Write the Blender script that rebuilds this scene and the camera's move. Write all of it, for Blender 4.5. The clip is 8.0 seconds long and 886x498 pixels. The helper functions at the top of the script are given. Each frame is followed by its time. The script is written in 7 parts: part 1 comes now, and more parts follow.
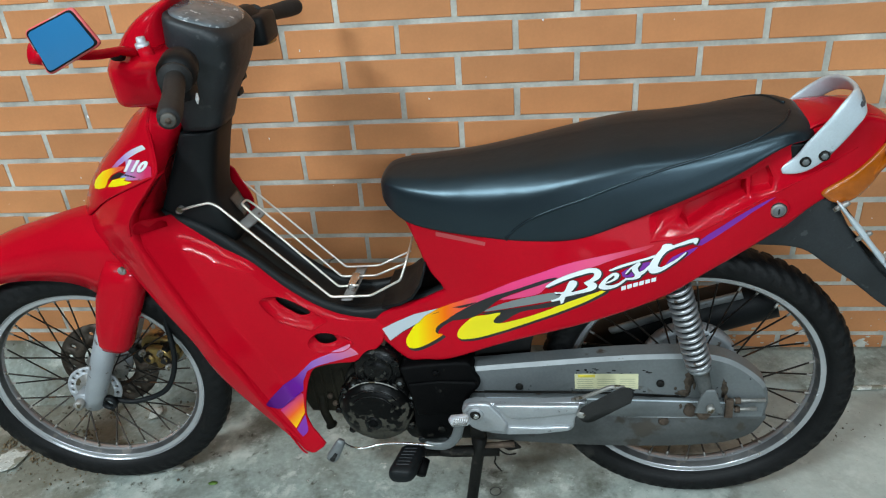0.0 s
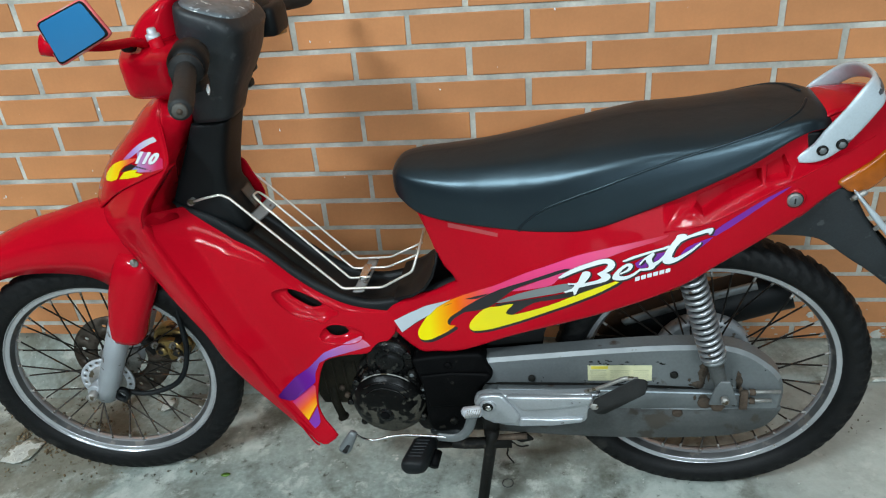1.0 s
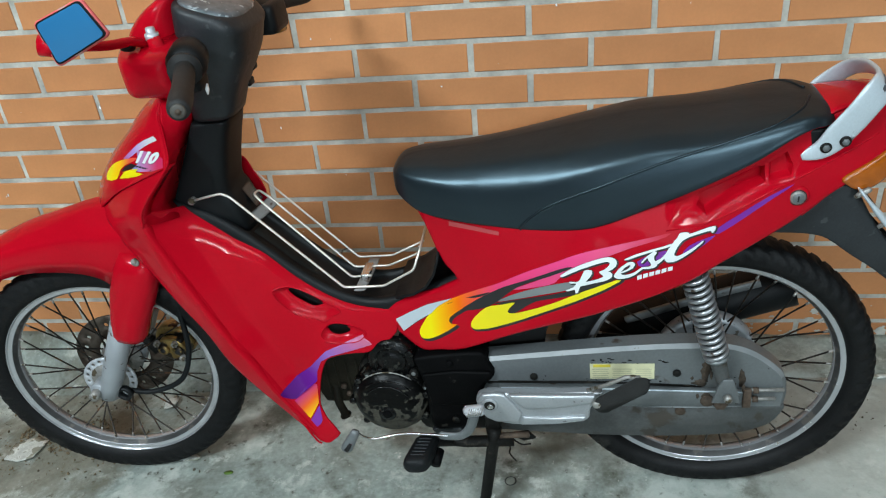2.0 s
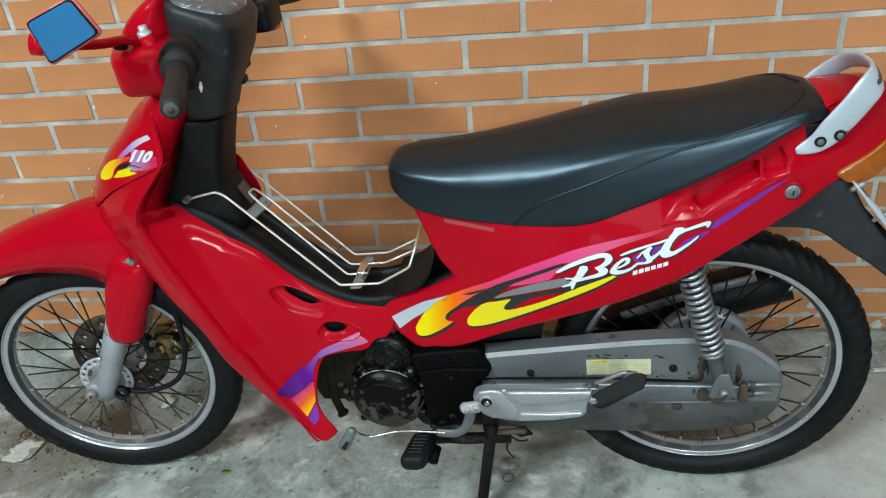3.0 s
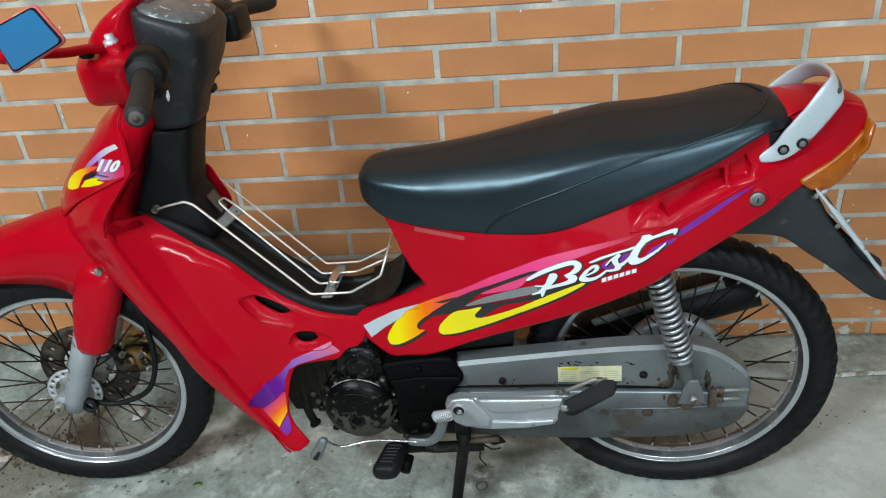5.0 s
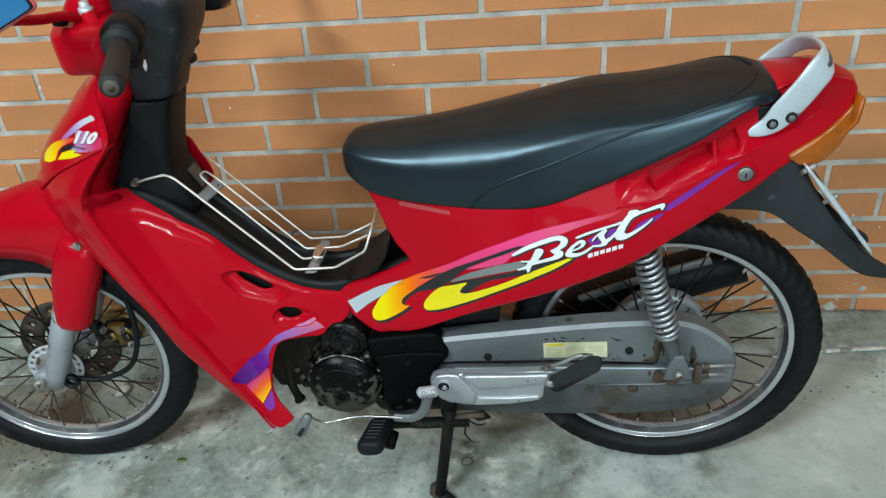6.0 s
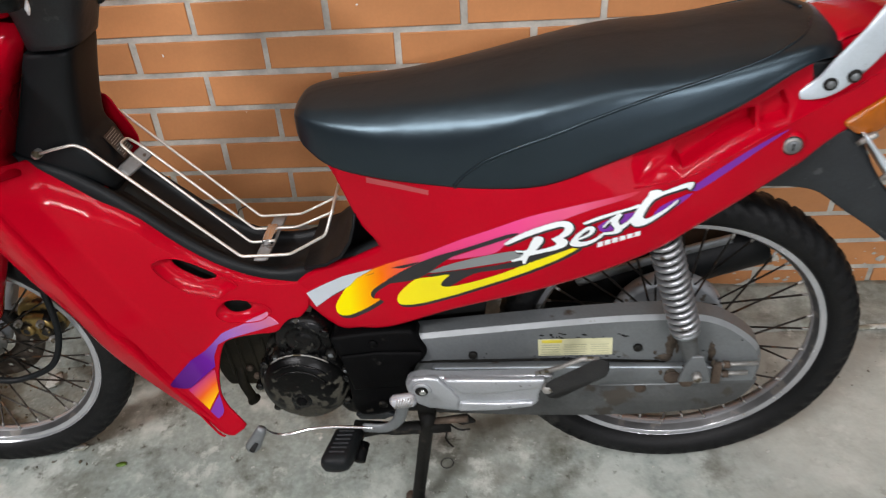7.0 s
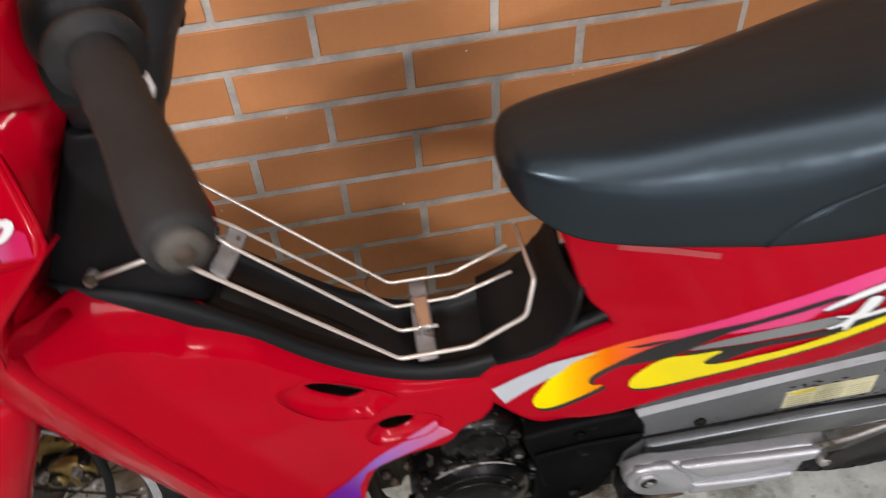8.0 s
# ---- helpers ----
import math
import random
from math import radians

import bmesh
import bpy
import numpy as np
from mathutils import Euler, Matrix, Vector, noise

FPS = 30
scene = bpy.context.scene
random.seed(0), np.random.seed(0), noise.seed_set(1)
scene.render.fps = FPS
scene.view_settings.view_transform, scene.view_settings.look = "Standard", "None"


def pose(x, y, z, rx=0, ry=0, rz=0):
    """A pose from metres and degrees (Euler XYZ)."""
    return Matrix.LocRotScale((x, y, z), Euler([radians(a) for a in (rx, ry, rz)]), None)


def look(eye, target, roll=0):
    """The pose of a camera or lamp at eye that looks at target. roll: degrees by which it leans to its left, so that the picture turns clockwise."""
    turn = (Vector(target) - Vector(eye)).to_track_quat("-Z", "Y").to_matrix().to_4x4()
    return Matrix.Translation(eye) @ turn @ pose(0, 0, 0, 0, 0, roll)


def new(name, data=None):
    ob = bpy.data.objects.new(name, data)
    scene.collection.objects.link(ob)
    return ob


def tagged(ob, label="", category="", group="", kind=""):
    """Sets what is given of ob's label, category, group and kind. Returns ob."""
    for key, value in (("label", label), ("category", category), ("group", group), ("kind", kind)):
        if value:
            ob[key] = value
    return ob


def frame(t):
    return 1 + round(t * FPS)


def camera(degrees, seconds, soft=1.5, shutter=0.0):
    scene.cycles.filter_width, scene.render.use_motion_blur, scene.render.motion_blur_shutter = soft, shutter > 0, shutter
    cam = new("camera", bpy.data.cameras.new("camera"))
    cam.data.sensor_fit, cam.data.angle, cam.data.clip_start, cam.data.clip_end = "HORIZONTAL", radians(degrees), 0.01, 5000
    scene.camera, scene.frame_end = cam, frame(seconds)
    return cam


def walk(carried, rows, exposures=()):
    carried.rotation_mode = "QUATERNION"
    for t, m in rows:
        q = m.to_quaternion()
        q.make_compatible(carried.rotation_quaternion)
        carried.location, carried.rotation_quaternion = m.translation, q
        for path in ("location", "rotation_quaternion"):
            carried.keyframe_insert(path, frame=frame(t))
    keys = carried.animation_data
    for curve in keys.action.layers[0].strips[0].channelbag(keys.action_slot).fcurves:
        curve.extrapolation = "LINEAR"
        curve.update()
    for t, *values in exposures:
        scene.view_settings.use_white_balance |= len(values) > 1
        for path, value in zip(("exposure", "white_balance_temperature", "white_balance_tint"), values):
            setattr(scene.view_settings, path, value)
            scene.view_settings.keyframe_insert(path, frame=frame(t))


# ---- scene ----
cam = camera(60.1, 8.0, soft=1.15, shutter=0.4)
PATH = [
    (0, (0.545, -1.607, 1.239), (0.294, 0.117, 0.257), -4.7),
    (0.5, (0.544, -1.608, 1.238), (0.281, 0.109, 0.247), -5.0),
    (1, (0.54, -1.603, 1.234), (0.264, 0.109, 0.237), -5.3),
    (1.5, (0.543, -1.596, 1.238), (0.255, 0.111, 0.235), -5.6),
    (3, (0.547, -1.594, 1.235), (0.267, 0.107, 0.221), -6.0),
    (3.5, (0.553, -1.595, 1.236), (0.287, 0.11, 0.226), -5.9),
    (4, (0.561, -1.597, 1.235), (0.31, 0.117, 0.234), -5.7),
    (4.5, (0.561, -1.596, 1.234), (0.327, 0.124, 0.241), -5.5),
    (6, (0.565, -1.582, 1.223), (0.368, 0.107, 0.17), -4.8),
    (6.5, (0.568, -1.512, 1.195), (0.413, 0.141, 0.08), -4.4),
    (7, (0.532, -1.362, 1.159), (0.415, 0.244, -0.029), -3.9),
    (7.5, (0.342, -1.173, 1.129), (0.343, 0.377, -0.135), -4.0),
    (8, (0.156, -0.956, 1.124), (0.334, 0.463, -0.275), -4.8),
]
walk(cam, [(t, look(eye, target, roll)) for t, eye, target, roll in PATH], [(0, 0, 6150, 5), (1.5, 0, 6150, 5), (3, 0, 6290, 7), (5.2, 0, 6330, 7), (6, 0.02, 6260, 4), (6.5, 0.06, 6600, 12), (8, 0.06, 7300, 27)])

# ---- world and light ----
world = bpy.data.worlds.new("world")
scene.world = world
world.use_nodes = True
world.node_tree.nodes["Background"].inputs["Color"].default_value = (0.75, 0.85, 1.0, 1)
world.node_tree.nodes["Background"].inputs["Strength"].default_value = 0.3


def area_lamp(name, eye, target, width, height, watts, colour):
    data = bpy.data.lights.new(name, "AREA")
    data.shape, data.size, data.size_y = "RECTANGLE", width, height
    data.energy, data.color = watts, colour
    lamp = new(name, data)
    lamp.matrix_world = look(eye, target)
    return lamp


area_lamp("lamp_tube", (-1.6, -3.4, 3.42), (0.3, 0, 0.4), 0.9, 0.14, 118, (0.91, 1.0, 1.04))
# Three unseen fill lights, added to balance wall, floor and seat sheen.
area_lamp("lamp_ceiling", (1.4, -2.4, 3.5), (1.4, -2.3, 0), 3.0, 0.45, 38, (0.90, 1.0, 1.06))
area_lamp("lamp_room", (2.2, -6.6, 3.4), (0.7, 0, 0.5), 1.6, 0.3, 146, (0.90, 1.0, 1.06))
area_lamp("lamp_doorway", (0.8, -8.3, 1.35), (0.8, 0, 1.1), 4.2, 2.3, 52, (0.86, 0.98, 1.08))


# ---- materials ----
def mat(name, base, rough=0.5, metal=0.0, var=0.12, scale=8.0, grain=0.0, grain_scale=300.0, bump=0.0, bump_scale=60.0,
        coat=0.0, wear=None, wear_at=0.62, wear_scale=25.0, wear_rough=None, wear_lean=0.0, per_object=0.0, spec=0.5, tint=None):
    """A surface with variation at two scales, fine relief, and patches of a second colour where it is worn."""
    m = bpy.data.materials.new(name)
    m.use_nodes = True
    nt = m.node_tree
    nodes, links = nt.nodes, nt.links
    bsdf = nodes["Principled BSDF"]
    bsdf.inputs["Roughness"].default_value = rough
    bsdf.inputs["Metallic"].default_value = metal
    bsdf.inputs["Coat Weight"].default_value = coat
    bsdf.inputs["Coat Roughness"].default_value = 0.06
    bsdf.inputs["Specular IOR Level"].default_value = spec
    if tint:
        bsdf.inputs["Specular Tint"].default_value = (*tint, 1)
    tex = nodes.new("ShaderNodeTexCoord")

    def noise_at(s, detail=4.0):
        n = nodes.new("ShaderNodeTexNoise")
        n.inputs["Scale"].default_value, n.inputs["Detail"].default_value = s, detail
        links.new(tex.outputs["Object"], n.inputs["Vector"])
        return n.outputs["Fac"]

    def scaled(fac, lo, hi):
        r = nodes.new("ShaderNodeMapRange")
        r.inputs["From Min"].default_value, r.inputs["From Max"].default_value = 0.3, 0.7
        r.inputs["To Min"].default_value, r.inputs["To Max"].default_value = lo, hi
        links.new(fac, r.inputs["Value"])
        return r.outputs["Result"]

    def mul(a, b):
        n = nodes.new("ShaderNodeMath")
        n.operation = "MULTIPLY"
        links.new(a, n.inputs[0])
        links.new(b, n.inputs[1])
        return n.outputs[0]

    value = scaled(noise_at(scale), 1 - var, 1 + var)
    if grain:
        value = mul(value, scaled(noise_at(grain_scale, 2.0), 1 - grain, 1 + grain))
    if per_object:
        info = nodes.new("ShaderNodeObjectInfo")
        r = nodes.new("ShaderNodeMapRange")
        r.inputs["To Min"].default_value, r.inputs["To Max"].default_value = 1 - per_object, 1 + per_object
        links.new(info.outputs["Random"], r.inputs["Value"])
        value = mul(value, r.outputs["Result"])
    vm = nodes.new("ShaderNodeVectorMath")
    vm.operation = "SCALE"
    vm.inputs[0].default_value = base
    links.new(value, vm.inputs["Scale"])
    colour = vm.outputs["Vector"]
    if wear:
        ramp = nodes.new("ShaderNodeMapRange")
        ramp.inputs["From Min"].default_value, ramp.inputs["From Max"].default_value = wear_at, wear_at + 0.05
        mask = noise_at(wear_scale, 8.0)
        if wear_lean:
            axis = nodes.new("ShaderNodeSeparateXYZ")
            links.new(tex.outputs["Object"], axis.inputs["Vector"])
            lean = nodes.new("ShaderNodeMath")
            lean.operation = "MULTIPLY_ADD"
            links.new(axis.outputs["Z"], lean.inputs[0])
            lean.inputs[1].default_value = wear_lean
            links.new(mask, lean.inputs[2])
            mask = lean.outputs[0]
        links.new(mask, ramp.inputs["Value"])
        mix = nodes.new("ShaderNodeMix")
        mix.data_type = "RGBA"
        links.new(ramp.outputs["Result"], mix.inputs["Factor"])
        links.new(colour, mix.inputs["A"])
        mix.inputs["B"].default_value = (*wear, 1)
        colour = mix.outputs["Result"]
        if wear_rough is not None:
            rr = nodes.new("ShaderNodeMapRange")
            rr.inputs["To Min"].default_value, rr.inputs["To Max"].default_value = rough, wear_rough
            links.new(ramp.outputs["Result"], rr.inputs["Value"])
            links.new(rr.outputs["Result"], bsdf.inputs["Roughness"])
    links.new(colour, bsdf.inputs["Base Color"])
    if bump:
        b = nodes.new("ShaderNodeBump")
        b.inputs["Strength"].default_value, b.inputs["Distance"].default_value = bump, 0.002
        links.new(noise_at(bump_scale, 6.0), b.inputs["Height"])
        links.new(b.outputs["Normal"], bsdf.inputs["Normal"])
    return m


RED = mat("red_paint", (0.425, 0.0022, 0.012), 0.08, 0, 0.08, 4, 0.03, 200, 0.05, 14, coat=0.0, spec=0.14)
BLACK = mat("black_plastic", (0.0072, 0.0084, 0.0092), 0.45, 0, 0.2, 12, 0.1, 400, 0.15, 500, spec=0.18)
MATT = mat("matt_black_cover", (0.0018, 0.0018, 0.0020), 0.6, 0, 0.3, 15, 0.2, 300, 0.2, 300, wear=(0.03, 0.028, 0.024), wear_at=0.66, wear_scale=40, spec=0.08)
DARK = mat("dark_void", (0.006, 0.006, 0.006), 0.8)
VINYL = mat("seat_vinyl", (0.0085, 0.0122, 0.0152), 0.32, 0, 0.15, 9, 0.1, 500, 0.40, 30, spec=0.38, tint=(0.62, 0.86, 1.0))
gloss = VINYL.node_tree.nodes.new("ShaderNodeLayerWeight")
gloss.inputs["Blend"].default_value = 0.5
sheen = VINYL.node_tree.nodes.new("ShaderNodeMapRange")
sheen.inputs["From Min"].default_value, sheen.inputs["From Max"].default_value = 0.30, 0.62
sheen.inputs["To Min"].default_value, sheen.inputs["To Max"].default_value = 0.62, 0.10
VINYL.node_tree.links.new(gloss.outputs["Facing"], sheen.inputs["Value"])
VINYL.node_tree.links.new(sheen.outputs["Result"], VINYL.node_tree.nodes["Principled BSDF"].inputs["Specular IOR Level"])
RUBBER = mat("tyre_rubber", (0.0055, 0.0057, 0.006), 0.55, 0, 0.25, 14, 0.2, 250, 0.3, 250, wear=(0.020, 0.0195, 0.0175), wear_at=0.62, wear_scale=9, spec=0.22)
COVER = mat("grey_black_plastic", (0.018, 0.021, 0.0235), 0.46, 0, 0.28, 14, 0.12, 400, 0.45, 60, wear=(0.045, 0.048, 0.05), wear_at=0.64, wear_scale=50, spec=0.4)
GRIP = mat("grip_rubber", (0.0215, 0.0215, 0.0212), 0.62, 0, 0.2, 30, 0.1, 300, 0.2, 300, spec=0.25)
CHROME = mat("chrome", (0.72, 0.72, 0.72), 0.16, 1.0, 0.08, 20, wear=(0.3, 0.2, 0.12), wear_at=0.72, wear_scale=60)
WIRE = mat("bright_wire", (0.74, 0.71, 0.65), 0.32, 0.55, 0.08, 20, wear=(0.40, 0.30, 0.22), wear_at=0.72, wear_scale=60)
DARK_RIM = mat("tarnished_steel", (0.06, 0.06, 0.06), 0.38, 0.3, 0.3, 20, wear=(0.12, 0.11, 0.10), wear_at=0.6, wear_scale=40)
RIM = mat("rim_steel", (0.50, 0.51, 0.53), 0.20, 0.65, 0.12, 15, wear=(0.16, 0.13, 0.10), wear_at=0.68, wear_scale=70, wear_rough=0.7)
SPOKE = mat("spoke_steel", (0.045, 0.040, 0.035), 0.5, 0.7, 0.3, 40, wear=(0.12, 0.06, 0.03), wear_at=0.6, wear_scale=60)
SILVER = mat("silver_paint", (0.48, 0.50, 0.53), 0.4, 0.3, 0.08, 12, 0.05, 300, wear=(0.16, 0.15, 0.14), wear_at=0.68, wear_scale=50)
FORK = mat("fork_grey", (0.33, 0.35, 0.37), 0.42, 0.3, 0.1, 15, wear=(0.12, 0.10, 0.08), wear_at=0.64, wear_scale=70)
CASE = mat("chain_case_grey", (0.155, 0.168, 0.172), 0.42, 0.35, 0.14, 9, 0.06, 200, 0.1, 100, wear=(0.07, 0.05, 0.035), wear_at=0.66, wear_scale=22)
RUST = mat("rusty_steel", (0.075, 0.052, 0.036), 0.75, 0.2, 0.35, 40, 0.2, 300, 0.4, 200)
ALLOY = mat("dirty_alloy", (0.33, 0.32, 0.30), 0.5, 0.6, 0.2, 25, 0.1, 200, wear=(0.10, 0.08, 0.05), wear_at=0.58, wear_scale=45, wear_rough=0.8)
ENGINE = mat("engine_black", (0.003, 0.003, 0.003), 0.26, 0.0, 0.3, 20, 0.2, 200, 0.5, 70, wear=(0.034, 0.032, 0.026), wear_at=0.60, wear_scale=75, wear_rough=0.7, spec=0.26)
WORN = mat("worn_engine_cover", (0.050, 0.047, 0.037), 0.7, 0.0, 0.3, 20, 0.2, 200, 0.4, 90, wear=(0.002, 0.002, 0.002), wear_at=0.43, wear_scale=60, wear_rough=0.32, wear_lean=2.6, spec=0.16)
OLIVE = mat("dirty_shroud", (0.013, 0.011, 0.006), 0.75, 0, 0.4, 25, 0.2, 200, 0.4, 90, spec=0.2)
GREASE = mat("oily_black", (0.006, 0.0057, 0.0047), 0.6, 0.0, 0.4, 30, 0.2, 200, 0.5, 90, wear=(0.03, 0.026, 0.02), wear_at=0.62, wear_scale=45, spec=0.2)
CAST = mat("silver_casting", (0.42, 0.44, 0.46), 0.36, 0.55, 0.1, 14, 0.05, 300, 0.08, 60, wear=(0.11, 0.10, 0.095), wear_at=0.65, wear_scale=45)
BRASS = mat("caliper_gold", (0.34, 0.23, 0.08), 0.30, 0.8, 0.25, 30, wear=(0.05, 0.04, 0.03), wear_at=0.52, wear_scale=40)
DISC = mat("brake_disc", (0.075, 0.06, 0.047), 0.5, 0.5, 0.3, 25, wear=(0.05, 0.035, 0.025), wear_at=0.55, wear_scale=30)
ORANGE = mat("orange_lens", (0.36, 0.088, 0.002), 0.16, 0, 0.25, 30, bump=0.8, bump_scale=60, coat=0.5)
BLUE = mat("blue_film", (0.03, 0.155, 0.33), 0.25, 0, 0.05, 6)
PINKRED = mat("faded_pink_red", (0.62, 0.10, 0.10), 0.5, 0, 0.15, 25, wear=(0.5, 0.28, 0.26), wear_at=0.55, wear_scale=30)
BRICK = mat("fired_clay", (0.54, 0.228, 0.085), 0.72, 0, 0.15, 6, 0.025, 160, 0.08, 90, wear=(0.62, 0.36, 0.2), wear_at=0.76, wear_scale=30, per_object=0.10)
MORTAR = mat("mortar", (0.45, 0.44, 0.39), 0.95, 0, 0.35, 14, 0.07, 160, 0.4, 120)
WHITE = mat("white_sticker", (0.8, 0.8, 0.8), 0.35)
CEILING = mat("white_ceiling", (0.7, 0.71, 0.7), 0.9, 0, 0.05, 2)
CAP = mat("brown_cap", (0.075, 0.068, 0.058), 0.6, 0, 0.2, 40)
PLASTER = mat("plain_plaster", (0.035, 0.035, 0.035), 0.9, 0, 0.08, 2)


def concrete():
    m = mat("worn_concrete", (0.266, 0.302, 0.274), 0.85, 0, 0.22, 1.3, 0.16, 90, 1.0, 45)
    nodes, links = m.node_tree.nodes, m.node_tree.links
    bsdf = nodes["Principled BSDF"]
    old = bsdf.inputs["Base Color"].links[0].from_socket
    tex = next(n for n in nodes if n.type == "TEX_COORD")

    def dirt(scale, lo, hi, col, src):
        n = nodes.new("ShaderNodeTexNoise")
        n.inputs["Scale"].default_value, n.inputs["Detail"].default_value, n.inputs["Roughness"].default_value = scale, 9, 0.68
        links.new(tex.outputs["Object"], n.inputs["Vector"])
        r = nodes.new("ShaderNodeMapRange")
        r.inputs["From Min"].default_value, r.inputs["From Max"].default_value = lo, hi
        links.new(n.outputs["Fac"], r.inputs["Value"])
        mix = nodes.new("ShaderNodeMix")
        mix.data_type = "RGBA"
        links.new(r.outputs["Result"], mix.inputs["Factor"])
        links.new(src, mix.inputs["A"])
        mix.inputs["B"].default_value = (*col, 1)
        return mix.outputs["Result"]

    c = dirt(3.7, 0.48, 0.60, (0.48, 0.515, 0.47), old)
    c = dirt(2.6, 0.50, 0.63, (0.15, 0.155, 0.125), c)
    c = dirt(8.5, 0.53, 0.70, (0.105, 0.107, 0.082), c)
    c = dirt(15.0, 0.56, 0.66, (0.52, 0.545, 0.50), c)
    c = dirt(34.0, 0.61, 0.70, (0.07, 0.068, 0.05), c)
    c = dirt(60.0, 0.66, 0.70, (0.62, 0.62, 0.58), c)
    c = dirt(22.0, 0.70, 0.73, (0.58, 0.58, 0.54), c)
    def patch(spot, inner, outer, scale, strength, col, src):
        """A ragged stain that thins out away from one spot of the floor."""
        near = nodes.new("ShaderNodeVectorMath")
        near.operation = "DISTANCE"
        near.inputs[1].default_value = spot
        links.new(tex.outputs["Object"], near.inputs[0])
        reach = nodes.new("ShaderNodeMapRange")
        reach.inputs["From Min"].default_value, reach.inputs["From Max"].default_value = inner, outer
        reach.inputs["To Min"].default_value, reach.inputs["To Max"].default_value = 0.32, -0.12
        links.new(near.outputs["Value"], reach.inputs["Value"])
        grime = nodes.new("ShaderNodeTexNoise")
        grime.inputs["Scale"].default_value, grime.inputs["Detail"].default_value, grime.inputs["Roughness"].default_value = scale, 9, 0.7
        links.new(tex.outputs["Object"], grime.inputs["Vector"])
        both = nodes.new("ShaderNodeMath")
        links.new(grime.outputs["Fac"], both.inputs[0])
        links.new(reach.outputs["Result"], both.inputs[1])
        spread = nodes.new("ShaderNodeMapRange")
        spread.inputs["From Min"].default_value, spread.inputs["From Max"].default_value, spread.inputs["To Max"].default_value = 0.56, 0.72, strength
        links.new(both.outputs[0], spread.inputs["Value"])
        mix = nodes.new("ShaderNodeMix")
        mix.data_type = "RGBA"
        links.new(spread.outputs["Result"], mix.inputs["Factor"])
        links.new(src, mix.inputs["A"])
        mix.inputs["B"].default_value = (*col, 1)
        return mix.outputs["Result"]

    c = patch((-0.66, -0.30, 0), 0.08, 0.40, 11, 0.6, (0.135, 0.118, 0.075), c)
    c = patch((1.22, -0.46, 0), 0.15, 0.60, 8, 0.6, (0.47, 0.495, 0.455), c)
    links.new(c, bsdf.inputs["Base Color"])
    return m


CONCRETE = concrete()


# ---- mesh helpers ----
def V(x, lat, z):
    """A point of the motorcycle: along, out towards its left side, up."""
    return Vector((x, -lat, z))


def spl(pts, n=8, closed=False):
    """A smooth curve through the points, n steps a span."""
    p = [Vector(q) for q in pts]
    c = len(p)
    out = []
    for i in range(c if closed else c - 1):
        if closed:
            a, b, d, e = p[(i - 1) % c], p[i], p[(i + 1) % c], p[(i + 2) % c]
        else:
            a, b, d, e = p[max(i - 1, 0)], p[i], p[i + 1], p[min(i + 2, c - 1)]
        for k in range(n):
            t = k / n
            out.append(0.5 * (2 * b + (d - a) * t + (2 * a - 5 * b + 4 * d - e) * t * t + (3 * b - a - 3 * d + e) * t ** 3))
    if not closed:
        out.append(p[-1])
    return out


def finish(bm, smooth=True):
    bmesh.ops.recalc_face_normals(bm, faces=bm.faces)
    for f in bm.faces:
        f.smooth = smooth
    return bm


def loft(rings, closed=True, cap=True, thick=0.0):
    """Skin over rings of points."""
    bm = bmesh.new()
    vs = [[bm.verts.new(p) for p in r] for r in rings]
    n = len(rings[0])
    for a, b in zip(vs, vs[1:]):
        for i in range(n if closed else n - 1):
            j = (i + 1) % n
            bm.faces.new((a[i], a[j], b[j], b[i]))
    if closed and cap:
        bm.faces.new(vs[0][::-1])
        bm.faces.new(vs[-1])
    bmesh.ops.remove_doubles(bm, verts=bm.verts, dist=1e-5)
    finish(bm)
    if thick:
        bmesh.ops.solidify(bm, geom=bm.faces[:], thickness=thick)
        finish(bm)
    return bm


def tube(path, radius, seg=10, flat=1.0, up=None, cap=True):
    """A tube along a path; radius a number or one for each point; flat squashes it across the up direction."""
    path = [Vector(p) for p in path]
    rings, side = [], None
    for i, p in enumerate(path):
        d = (path[min(i + 1, len(path) - 1)] - path[max(i - 1, 0)]).normalized()
        if up is not None:
            side = d.cross(Vector(up)).normalized()
        elif side is None:
            side = d.orthogonal().normalized()
        else:
            side = (side - d * side.dot(d)).normalized()
        top = side.cross(d)
        r = radius[i] if isinstance(radius, (list, tuple)) else radius
        rings.append([p + side * (r * math.cos(a)) + top * (r * flat * math.sin(a)) for a in (2 * math.pi * k / seg for k in range(seg))])
    return loft(rings, cap=cap)


def lathe(profile, seg=48, axis="y", closed=False):
    """Turn (radius, along) points round an axis."""
    rings = []
    for k in range(seg + 1):
        a = 2 * math.pi * k / seg
        c, s = math.cos(a), math.sin(a)
        if axis == "y":
            rings.append([Vector((r * c, h, r * s)) for r, h in profile])
        elif axis == "x":
            rings.append([Vector((h, r * c, r * s)) for r, h in profile])
        else:
            rings.append([Vector((r * c, r * s, h)) for r, h in profile])
    return loft(rings, closed=closed, cap=False)


